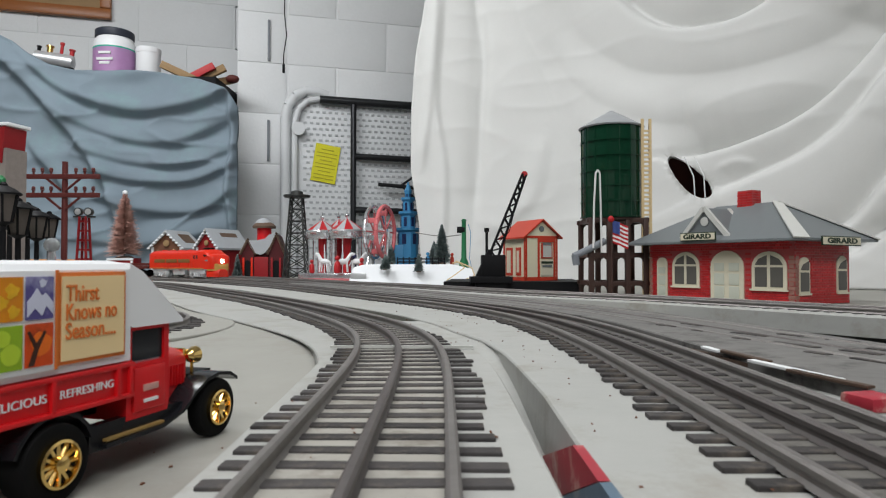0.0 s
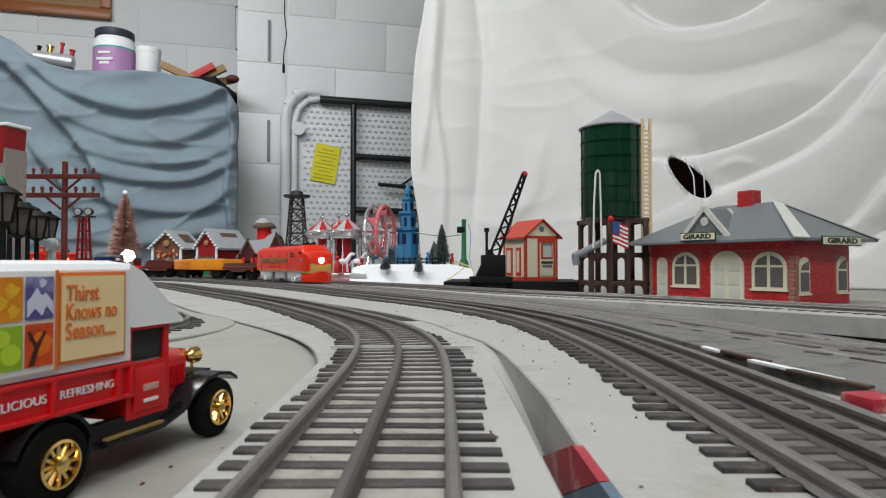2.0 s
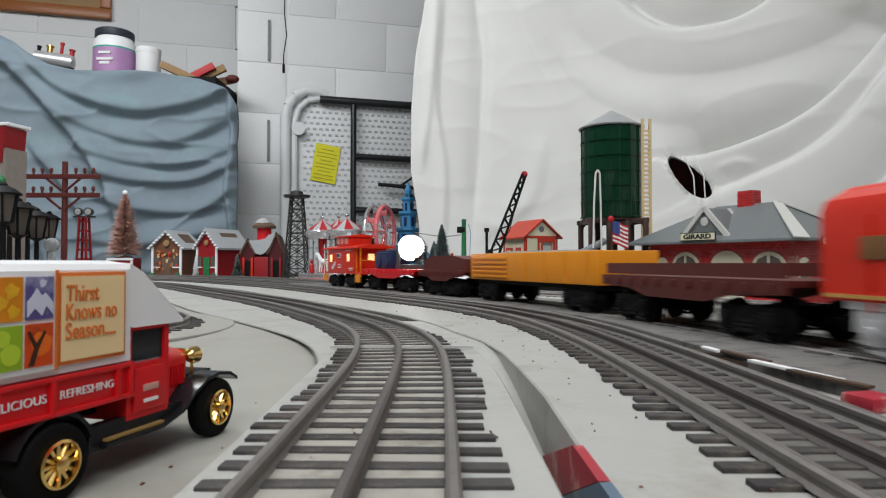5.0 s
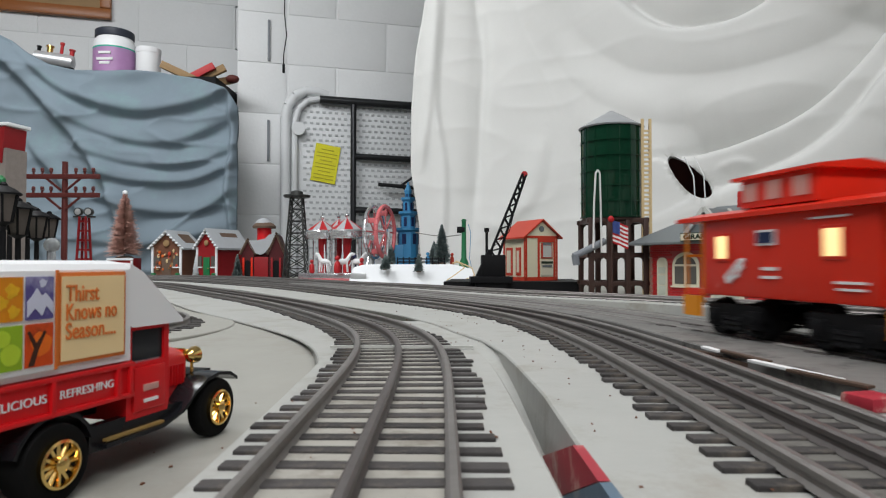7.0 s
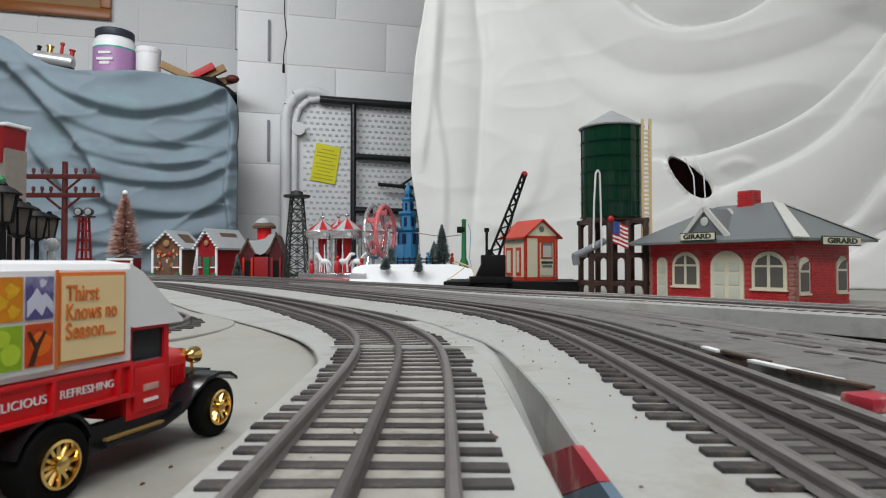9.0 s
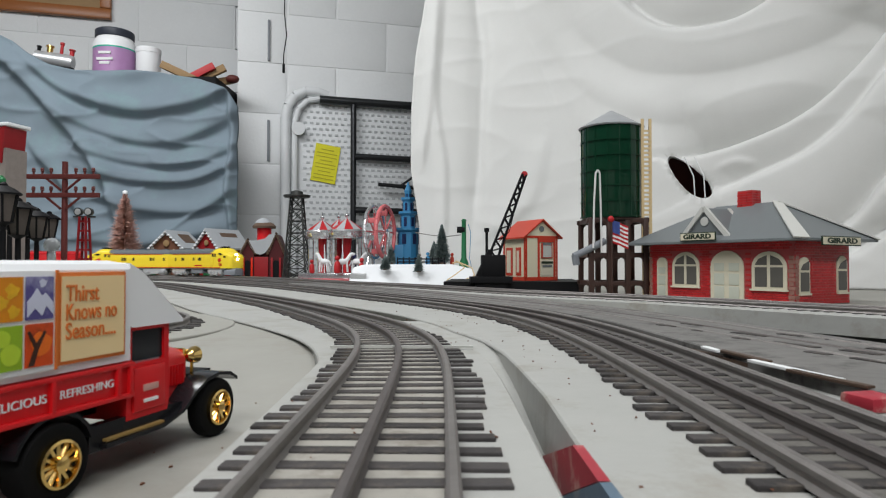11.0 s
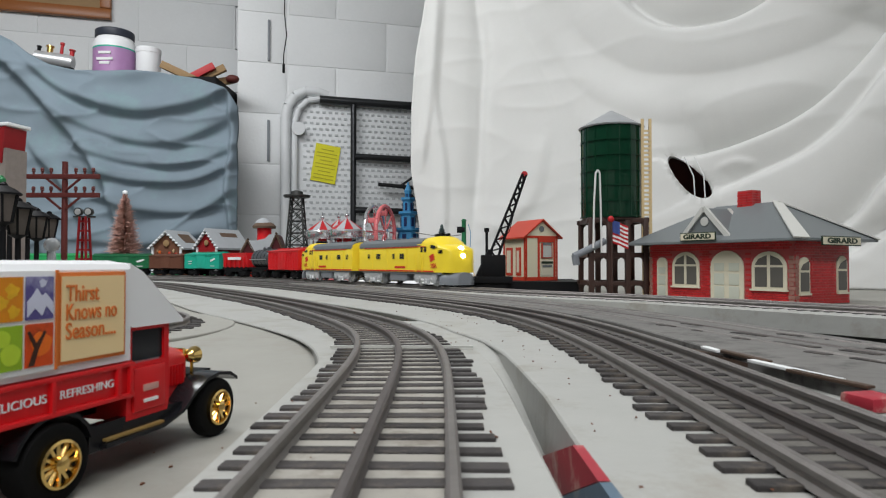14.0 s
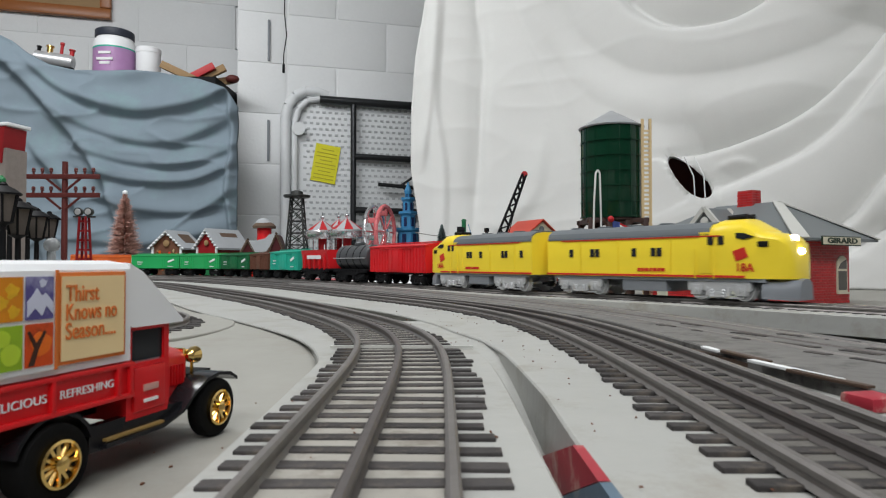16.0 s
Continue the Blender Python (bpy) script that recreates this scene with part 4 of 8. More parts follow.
# ---- cloths hung behind the layout ----
def round_off(pts, n=6):
    """A smooth curve through the points."""
    c = [Vector(p) for p in pts]
    c = [c[0] * 2 - c[1]] + c + [c[-1] * 2 - c[-2]]
    out = []
    for i in range(1, len(c) - 2):
        p0, p1, p2, p3 = c[i - 1:i + 3]
        for k in range(n):
            t = k / n
            out.append(0.5 * (2 * p1 + (p2 - p0) * t + (2 * p0 - 5 * p1 + 4 * p2 - p3) * t * t + (3 * p1 - p0 - 3 * p2 + p3) * t ** 3))
    return [tuple(p) for p in out] + [tuple(c[-2])]


def fold_relief(xx, zz, folds):
    """Height of soft folds: each is (points, width, amount)."""
    out = np.zeros_like(xx)
    for pts, w, amp in folds:
        pts = round_off(pts)
        best = np.full_like(xx, 9.0)
        sign = np.ones_like(xx)
        along = np.zeros_like(xx)
        total = len(pts) - 1
        for i, (p, q) in enumerate(zip(pts, pts[1:])):
            dx, dz = q[0] - p[0], q[1] - p[1]
            l2 = dx * dx + dz * dz
            t = np.clip(((xx - p[0]) * dx + (zz - p[1]) * dz) / l2, 0, 1)
            ex, ez = xx - p[0] - t * dx, zz - p[1] - t * dz
            d = np.hypot(ex, ez)
            m = d < best
            best = np.where(m, d, best)
            sign = np.where(m, np.sign(ex * -dz + ez * dx), sign)
            along = np.where(m, (i + t) / total, along)
        fade = np.clip(np.minimum(along, 1 - along) * 6 + 0.25, 0, 1)
        soft = np.where(sign > 0, np.exp(-(best / w) ** 2), np.exp(-(best / (w * 0.40)) ** 2))
        if amp < 0:  # a tuck: the cloth sinks into a sharp line and starts afresh below it
            soft = np.where(sign > 0, np.exp(-best / (w * 0.8)), np.exp(-(best / (0.009 if amp < -0.03 else w * 0.7)) ** 2))
        out += 0.95 * amp * fade * soft
    return out


def hung_cloth(name, xs, plan, z_low, z_top, folds, material, label, left_edge=None, hole=None, cols=150, rows=110, rumple=0.004):
    """A sheet in the plan curve (x, y), from z_low up to z_top(x), with folds; thickness 1.2 mm."""
    me = bpy.data.meshes.new(name)
    u = np.linspace(0, 1, cols)
    v = np.linspace(0, 1, rows)
    uu, vv = np.meshgrid(u, v)
    x0 = xs[0] + (xs[1] - xs[0]) * uu
    zt = np.interp(x0, [p[0] for p in z_top], [p[1] for p in z_top])
    zz = z_low + (zt - z_low) * vv
    if left_edge:
        e = np.interp(zz, [p[1] for p in left_edge], [p[0] for p in left_edge])
        x0 = e + (xs[1] - e) * uu
    yy = np.interp(x0, [p[0] for p in plan], [p[1] for p in plan])
    h = fold_relief(x0, zz, folds)
    for i in range(rows):
        for j in range(cols):
            q = Vector((x0[i, j] * 5, zz[i, j] * 5, 3.1))
            crease = 1 - abs(noise.noise(Vector((q.x * 0.8 + q.y * 0.9, q.y * 2.2 - q.x * 0.7, 7.7))))
            h[i, j] += rumple * (noise.noise(q) + 0.5 * noise.noise(q * 2.7) + 1.3 * crease ** 5)
    if hole:
        x0, zz = hole(x0, zz, None)
    gx = np.gradient(np.array([np.interp(x, [p[0] for p in plan], [p[1] for p in plan]) for x in x0[0]]), x0[0])
    ln = np.sqrt(1 + gx ** 2)
    nx, ny = gx / ln, -1 / ln
    X, Y = x0 + h * nx[None, :], yy + h * ny[None, :]
    verts = [(float(X[i, j]), float(Y[i, j]), float(zz[i, j])) for i in range(rows) for j in range(cols)]
    faces = []
    for i in range(rows - 1):
        for j in range(cols - 1):
            if hole and hole((x0[i, j] + x0[i, j + 1] + x0[i + 1, j] + x0[i + 1, j + 1]) / 4, (zz[i, j] + zz[i + 1, j] + zz[i, j + 1] + zz[i + 1, j + 1]) / 4, 1):
                continue
            a = i * cols + j
            faces.append((a, a + 1, a + cols + 1, a + cols))
    me.from_pydata(verts, [], faces)
    me.materials.append(material)
    me.shade_smooth()
    ob = new(name, me)
    so = ob.modifiers.new("thickness", "SOLIDIFY")
    so.thickness, so.offset = 0.0012, 1
    return tagged(ob, label, "cloth")


def tear(x, z, mode):
    """The torn slit that shows the dark behind the sheet: whether a place lies in it, or the weave drawn to its edge."""
    cx, cz = (0.5382, 0.2393)
    a, b = x - cx, z - cz
    p, q = a * 0.60 - b * 0.80, a * 0.80 + b * 0.60
    wide = 0.020 + 0.10 * np.clip(p, -0.05, 0.05)
    rad = np.sqrt((p / 0.060) ** 2 + (q / wide) ** 2)
    if mode:
        return rad < 0.97
    near = (rad > 0.66) & (rad < 1.30)
    f = np.where(near, 1 / np.maximum(rad, 0.1), 1.0)
    p, q = p * f, q * f
    return cx + p * 0.60 + q * 0.80, cz - p * 0.80 + q * 0.60


SHEET_FOLDS = [
    ([(0.073, 0.103), (0.085, 0.352), (0.094, 0.586), (0.079, 0.763), (0.07, 1.0)], 0.030, -0.022),
    ([(0.0, 0.06), (0.004, 0.30), (-0.02, 0.50), (0.0, 0.80)], 0.020, 0.009),
    ([(-0.055, 0.30), (-0.03, 0.50), (-0.01, 0.80)], 0.018, 0.008),
    ([(0.369, 0.138), (0.334, 0.275), (0.265, 0.461), (0.206, 0.624), (0.173, 0.73), (0.15, 0.9)], 0.060, -0.020),
    ([(0.392, 0.72), (0.447, 0.64), (0.509, 0.592), (0.587, 0.582), (0.647, 0.600), (0.72, 0.66)], 0.060, -0.050),
    ([(0.278, 0.76), (0.321, 0.617), (0.392, 0.535), (0.479, 0.484), (0.597, 0.469), (0.693, 0.484), (0.764, 0.521), (0.82, 0.60)], 0.080, -0.024),
    ([(0.246, 0.617), (0.309, 0.496), (0.392, 0.415), (0.489, 0.368), (0.56, 0.372)], 0.065, -0.014),
    ([(0.500, 0.288), (0.560, 0.300), (0.620, 0.318), (0.680, 0.346), (0.725, 0.384), (0.765, 0.436), (0.800, 0.491), (0.860, 0.58)], 0.080, -0.085),
    ([(0.559, 0.198), (0.639, 0.240), (0.708, 0.280), (0.762, 0.340), (0.80, 0.405), (0.86, 0.50)], 0.060, -0.038),
    ([(0.639, 0.256), (0.615, 0.268), (0.587, 0.255)], 0.016, 0.006),
    ([(0.700, 0.085), (0.758, 0.137), (0.790, 0.193), (0.820, 0.240), (0.88, 0.32)], 0.055, -0.060),
    ([(0.764, 0.070), (0.800, 0.110), (0.84, 0.135)], 0.030, -0.045),
    ([(0.1107, 0.117), (0.2214, 0.2146), (0.2481, 0.3686)], 0.040, 0.008)]
SHEET_PLAN = [(-0.4, 1.74), (-0.08, 1.72), (0.1, 1.68), (0.35, 1.55), (0.6, 1.38), (0.9, 1.10), (1.3, 0.75), (1.75, 0.2)]
hung_cloth("white_sheet", (-0.09, 1.7), SHEET_PLAN, 0.001, [(-1, 1.15), (3, 1.15)], SHEET_FOLDS, M["sheet"], "white bedsheet hung in loose swags, torn in one place",
           left_edge=[(-0.0583, -0.0308), (-0.0628, 0.1487), (-0.0853, 0.2983), (-0.0838, 0.4628), (-0.0733, 0.5974), (-0.0478, 0.7466), (-0.0358, 0.9244)], hole=tear, cols=330, rows=230, rumple=0.0019)

# two threads across the tear, and the dark board behind
TX, TZ = (0.5382, 0.2368)
for dx in (-0.004, 0.018):
    bm = B()
    tube(bm, [(TX + dx - 0.012, 1.40, TZ + 0.042), (TX + dx + 0.006, 1.396, TZ + 0.0), (TX + dx + 0.010, 1.40, TZ - 0.045)], 0.0014, 5)
    solid("white_thread", bm, M["white_ink"], "white thread hanging across the tear", "thread", "torn threads")
bm = B()
box(bm, (0, 0, 0), (0.6, 0.02, 0.7))
solid("dark_panel", bm, M["maroon"], "dark brown board behind the sheet", "board", m=pose(TX + 0.08, 1.62, 0.34, 0, 0, -30), smooth=False)

BLUE_FOLDS = [
    ([(-1.573, 0.8248), (-1.4165, 0.6683), (-1.26, 0.4922), (-1.1426, 0.3161), (-1.0839, 0.1009)], 0.05, 0.05),
    ([(-1.4557, 0.7857), (-1.2796, 0.6389), (-1.0643, 0.5802), (-0.8687, 0.6096), (-0.722, 0.678)], 0.05, 0.042),
    ([(-1.3383, 0.59), (-1.1622, 0.502), (-0.947, 0.4726), (-0.722, 0.5704)], 0.045, 0.030),
    ([(-1.26, 0.453), (-1.0839, 0.4041), (-0.8883, 0.3983), (-0.7122, 0.4628)], 0.040, 0.026),
    ([(-1.2404, 0.3748), (-1.0643, 0.3357), (-0.8687, 0.3396), (-0.7122, 0.4041)], 0.03, 0.030),
    ([(-1.2013, 0.2867), (-1.0252, 0.2339), (-0.8491, 0.2378), (-0.7122, 0.3161)], 0.035, 0.026),
    ([(-1.4165, 0.4726), (-1.2796, 0.2965), (-1.2013, 0.14), (-1.1622, 0.003)], 0.045, 0.035),
    ([(-1.5535, 0.453), (-1.4165, 0.2965), (-1.3383, 0.0226)], 0.05, 0.035),
    ([(-1.2404, 0.14), (-1.0252, 0.1204), (-0.7513, 0.1791)], 0.05, 0.03),
    ([(-0.7474, 0.6683), (-0.7317, 0.453), (-0.7474, 0.3161), (-0.722, 0.0422)], 0.022, 0.035)]
hung_cloth("blue_cloth", (-1.6513, -0.7141), [(-2.5, 2.12), (-1.4, 2.22), (-0.71, 2.27)], 0.001,
           [(-1.6513, 0.8541), (-1.5339, 0.8385), (-1.4654, 0.8052), (-1.4165, 0.7661), (-1.3383, 0.723), (-1.26, 0.7113), (-1.1035, 0.7191), (-0.9861, 0.7152), (-0.8491, 0.6917), (-0.7513, 0.6526), (-0.7141, 0.59)], BLUE_FOLDS, M["bluecloth"],
           "faded blue-grey cloth draped over a storage shelf", cols=190, rows=130, rumple=0.011)
# dark storage shelf under the blue cloth, carrying the jars
bm = B()
box(bm, (-1.2548, 2.47, 0.7262 / 2), (0.86, 0.26, 0.7262))
solid("storage_shelf", bm, M["black"], "dark storage cupboard hidden under the blue cloth", "cupboard", smooth=False)
SHELF_Z = 0.7262

M["label_purple"] = mat("purple_label", (0.40, 0.22, 0.42), 0.4, var=0.15, size=0.02)
M["lid_dark"] = mat("dark_lid", (0.035, 0.04, 0.055), 0.4, var=0.1, size=0.01)
M["wood_frame"] = mat("varnished_oak", (0.30, 0.105, 0.03), 0.32, var=0.25, size=0.02, bump=0.1)
M["wood_pale"] = mat("pale_wood", (0.30, 0.19, 0.09), 0.6, var=0.2, size=0.01)
M["red_paint"] = mat("red_paint", (0.45, 0.02, 0.025), 0.45, var=0.12, size=0.01)


def tub(px, base_r, h, name, label, banded):
    ob = thing(name, Matrix.Translation(px), label, "container")
    r = base_r
    bm = B()
    lathe(bm, [(r * 0.95, 0), (r, 0.004), (r, h * 0.70), (r * 0.97, h * 0.76), (r * 0.86, h * 0.84), (r * 0.84, h * 0.86)] if banded else [(r * 0.96, 0), (r, 0.003), (r, h * 0.86)], None, 32)
    part("body", bm, M["white_plastic"], ob)
    bm = B()
    lathe(bm, [(r * 0.90, h * 0.85), (r * 0.92, h * 0.87), (r * 0.92, h * 0.98), (r * 0.88, h)] if banded else [(r * 1.03, h * 0.84), (r * 1.04, h * 0.86), (r * 1.04, h * 0.98), (r, h)], None, 32)
    part("lid", bm, M["lid_dark"] if banded else M["white_plastic"], ob, "dark screw lid" if banded else "")
    if banded:
        bm = B()
        lathe(bm, [(r * 1.006, h * 0.08), (r * 1.006, h * 0.60)], None, 32)
        lab = part("label", bm, M["label_purple"], ob, "purple paper label with unreadable print")
        for i, (w, z) in enumerate(((0.6, 0.48), (0.8, 0.36), (0.5, 0.28))):
            bm = B()
            box(bm, (0, -r * 1.01, h * z), (r * w, 0.002, h * 0.05))
            part("print_bar", bm, M["white_ink"], lab)
        bm = B()
        lathe(bm, [(r * 1.009, h * 0.60), (r * 1.009, h * 0.63)], None, 32)
        part("label_edge", bm, M["teal"], ob, "thin green label edge")
    return ob


tub((-1.231, 2.42, SHELF_Z), 0.0737, 0.1894, "plastic_jar", "large white plastic jar with a purple label and dark lid", True)
tub((-1.1048, 2.42, SHELF_Z), 0.0431, 0.1263, "plastic_tub", "small plain white plastic tub with lid", False)

# silver toy steam engine lying on the shelf
ob = thing("toy_steam_engine", pose(-1.462, 2.42, SHELF_Z + 0.056, 0, 6, 12), "small silver toy steam boiler with copper fittings on the shelf", "toy engine")
bm = B()
lathe(bm, [(0.010, -0.065), (0.026, -0.063), (0.027, 0.055), (0.024, 0.066), (0.008, 0.072)], pose(0, 0, 0.030, 0, 90, 0), 24)
part("boiler", bm, M["silver"], ob)
for x, r, h, mt in ((0.022, 0.007, 0.045, "red_paint"), (-0.018, 0.013, 0.026, "gold"), (0.058, 0.010, 0.024, "red_paint"), (-0.055, 0.008, 0.02, "black")):
    bm = B()
    lathe(bm, [(r * 0.8, 0.054), (r * 0.8, 0.054 + h * 0.8), (r * 1.15, 0.054 + h * 0.82), (r * 1.1, 0.054 + h)], pose(x, 0, 0), 14)
    part("chimney", bm, M[mt], ob)
bm = B()
box(bm, (0, 0, -0.025), (0.15, 0.05, 0.062), bevel=0.002)
part("base", bm, M["black"], ob)

# bundle of red and bare wooden slats
rng = random.Random(4)
for i, (px_x, px_y, ln, a, mt) in enumerate(((318, 122, 0.15, 24, "wood_pale"), (345, 120, 0.13, -30, "red_paint"), (363, 118, 0.12, -28, "wood_pale"), (335, 128, 0.16, 12, "red_paint"), (372, 126, 0.10, -12, "wood_pale"), (300, 127, 0.10, 30, "brown_car"))):
    bm = B()
    box(bm, (0, 0, 0), (ln, 0.02, 0.026), bevel=0.002)
    solid("wooden_slat", bm, M[mt], "short painted wooden slat in a heap on the shelf", "wood piece", "heap of slats",
          m=pose(-0.455 * 2.36 + (px_x - 262) * 2.36 / 1150 - 0.0, 2.36 + i * 0.022, 0.05 + (466 - px_y) * 2.36 / 1150 - 0.012, 0, a, 8))
bm = B()
for k in range(1):
    a = k * 0.5
    ball(bm, (0.04 * math.cos(a), 0.02 * math.sin(a) - 0.01, 0.03 * math.sin(a * 1.3)), (0.026, 0.020, 0.016), 12)
solid("red_ribbon_roll", bm, M["maroon"], "dark red crumpled ribbon on the shelf", "ribbon", m=pose(-0.8327, 2.44, SHELF_Z + 0.016))

# picture frame, its lower edge seen on the left wall
ob = thing("picture_frame", ROOM @ pose(-0.994, 3.155, 1.134), "varnished wooden picture frame hung on the wall", "picture frame")
for nm, c, s in (("frame_rail", (0, 0, 0.022), (0.62, 0.03, 0.046)), ("frame_rail", (0, 0, 0.40), (0.62, 0.03, 0.046)), ("frame_stile", (-0.287, 0, 0.21), (0.046, 0.03, 0.33)), ("frame_stile", (0.287, 0, 0.21), (0.046, 0.03, 0.33))):
    bm = B()
    box(bm, c, s, bevel=0.008)
    part(nm, bm, M["wood_frame"], ob)
bm = B()
box(bm, (0, 0.004, 0.21), (0.53, 0.01, 0.34))
part("picture", bm, M["wood_pale"], ob)

# slots in the pier and the cord
for i, z in enumerate((0.9408, 0.5383)):
    bm = B()
    box(bm, (0, 0, 0), (0.010, 0.012, 0.165), bevel=0.002)
    solid("wall_slot_channel", bm, M["loco_grey"], "narrow metal channel set in the block wall", "channel", "wall channels", m=ROOM @ pose(-0.005, 2.672, z))
bm = B()
tube(bm, [(-0.613, 2.5, 1.1935), (-0.6152, 2.5, 1.0196), (-0.6065, 2.5, 0.9326), (-0.6174, 2.5, 0.8565), (-0.6174, 2.5, 0.8065)], 0.0022, 6)
rod(bm, (-0.6174, 2.5, 0.8196), (-0.6174, 2.5, 0.787), 0.005)
solid("hanging_cord", bm, M["black"], "thin dark cord hanging down the block wall", "cord")

# ---- folded plastic table leaning on the wall, underside out ----
M["table_plastic"] = mat("white_moulded_plastic", (0.66, 0.68, 0.69), 0.45, var=0.05, size=0.01, bump=0.05)
# darker copy of the table plastic: the recesses' shade put into colour
M["recess_shade"] = mat("recess_shade_grey", (0.42, 0.44, 0.45), 0.5, var=0.06, size=0.01)
M["steel_tube"] = mat("dark_steel_tube", (0.045, 0.047, 0.05), 0.32, 0.7, var=0.12, size=0.02)
M["label_yellow"] = mat("yellow_label", (0.66, 0.62, 0.015), 0.45, var=0.06, size=0.01)
M["label_ink"] = mat("olive_print", (0.42, 0.38, 0.012), 0.5, var=0.05)
FT = ROOM @ pose(0.06, 2.60, 0)
ob = thing("folding_table", FT, "white moulded plastic folding table stood on edge, steel legs folded", "folding table")
bm = B()
box(bm, (0.40, 0.02, 0.36), (0.78, 0.02, 0.70), bevel=0.006)
top = part("tabletop", bm, M["table_plastic"], ob)
bm = B()
tube(bm, [(0.0, 0, 0.01), (0.0, 0, 0.62), (0.010, 0, 0.665), (0.035, 0, 0.705), (0.075, 0, 0.728), (0.13, 0, 0.728)], 0.020, 12)
tube(bm, [(0.035, -0.004, 0.01), (0.035, -0.004, 0.60), (0.050, -0.004, 0.655), (0.085, -0.004, 0.690), (0.13, -0.004, 0.70)], 0.012, 10)
lathe(bm, [(0.026, -0.010), (0.026, 0.010)], pose(0.048, -0.012, 0.575, 90), 20)
rod(bm, (0.12, 0, 0.728), (0.165, 0, 0.716), 0.020, 0.017)
part("rim", bm, M["table_plastic"], top, "thick rounded white rim")
# raised grey plates; their colour stands for shade inside the moulded recesses
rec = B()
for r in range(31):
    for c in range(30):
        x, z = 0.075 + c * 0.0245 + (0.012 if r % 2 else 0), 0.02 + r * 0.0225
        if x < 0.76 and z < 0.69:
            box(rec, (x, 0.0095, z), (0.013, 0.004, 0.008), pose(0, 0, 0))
tagged(part("recess_shade_plate", rec, M["recess_shade"], top, "rows of small grey plates painting the shade in moulded recesses", False), kind="stuff")
for p, q, r in (((0.13, -0.015, 0.695), (0.78, -0.015, 0.690), 0.016), ((0.262, -0.022, 0.02), (0.262, -0.022, 0.68), 0.0115), ((0.262, -0.018, 0.475), (0.78, -0.018, 0.468), 0.0125), ((0.262, -0.018, 0.262), (0.78, -0.018, 0.255), 0.0125),
                ((0.36, -0.03, 0.365), (0.60, -0.03, 0.35), 0.008), ((0.45, -0.03, 0.36), (0.56, -0.03, 0.44), 0.005), ((0.46, -0.03, 0.36), (0.52, -0.03, 0.30), 0.006)):
    bm = B()
    rod(bm, p, q, r, seg=12)
    part("leg_tube", bm, M["steel_tube"], ob, "dark steel leg tube")
bm = B()
box(bm, (0, 0, 0), (0.098, 0.002, 0.150), pose(0.155, 0.005, 0.445, 0, 9, 0))
lab = part("safety_label", bm, M["label_yellow"], ob, "yellow safety label")
for k in range(9):
    bm = B()
    box(bm, (0, -0.0014, 0.055 - k * 0.0145), (0.080 if k % 3 else 0.05, 0.001, 0.0035), pose(0.155, 0.005, 0.445, 0, 9, 0))
    part("print_bar", bm, M["label_ink"], lab)


# ---- red delivery truck: origin on the ground under the front axle, x forwards, y left ----
M["poster_cream"] = mat("cream_poster", (0.84, 0.64, 0.34), 0.45, var=0.05, size=0.006)
M["poster_orange"] = mat("orange_print", (0.66, 0.17, 0.03), 0.45, var=0.06, size=0.004)
M["pic_autumn"] = mat("orange_leaf_picture", (0.80, 0.24, 0.01), 0.4, var=0.55, size=0.0035)
M["pic_winter"] = mat("violet_mountain_picture", (0.09, 0.075, 0.24), 0.4, var=0.3, size=0.004, stain=(0.5, 0.5, 0.7), stain_amount=0.8)
M["pic_spring"] = mat("green_apple_picture", (0.26, 0.42, 0.02), 0.4, var=0.35, size=0.004)
M["pic_fall"] = mat("red_tree_picture", (0.62, 0.07, 0.01), 0.4, var=0.5, size=0.003, stain=(0.05, 0.02, 0.01), stain_amount=0.9)
M["amber"] = mat("amber_step", (0.30, 0.19, 0.06), 0.5, var=0.3, size=0.002)


def truck_wheel(parent, x, y, r, double=False):
    bm = B()
    s = -1 if y < 0 else 1
    w = 0.0040 if not double else 0.0065
    lathe(bm, [(r * 0.55, -w / 2), (r * 0.80, -w / 2 - 0.0004), (r * 0.96, -w / 2), (r, -w * 0.3), (r, w * 0.3), (r * 0.96, w / 2), (r * 0.80, w / 2 + 0.0004), (r * 0.55, w / 2)], pose(x, y, r, 90), 32)
    tyre = part("tyre", bm, M["tyre"], parent)
    bm = B()
    m = pose(x, y + s * (w * 0.5 + 0.0002), r, 90)
    lathe(bm, [(r * 0.50, -0.0008), (r * 0.60, -0.0008), (r * 0.60, 0.0010), (r * 0.53, 0.0012), (r * 0.50, 0.0004)], m, 28, True)
    lathe(bm, [(r * 0.20, -0.0012), (r * 0.20, 0.0014), (r * 0.12, 0.0018), (r * 0.02, 0.0018)], m, 14)
    for k in range(12):
        a = k * math.pi / 6
        rod(bm, m @ Vector((r * 0.15 * math.cos(a), r * 0.15 * math.sin(a), 0)), m @ Vector((r * 0.53 * math.cos(a), r * 0.53 * math.sin(a), 0)), 0.00055, seg=5)
    part("rim", bm, M["gold"], tyre, "gold spoked rim")
    bm = B()
    lathe(bm, [(r * 0.50, 0), (r * 0.02, 0.0001)], pose(x, y + s * (w * 0.5 + 0.0001), r, 90), 20)
    part("hub_disc", bm, M["black"], tyre)
    return tyre


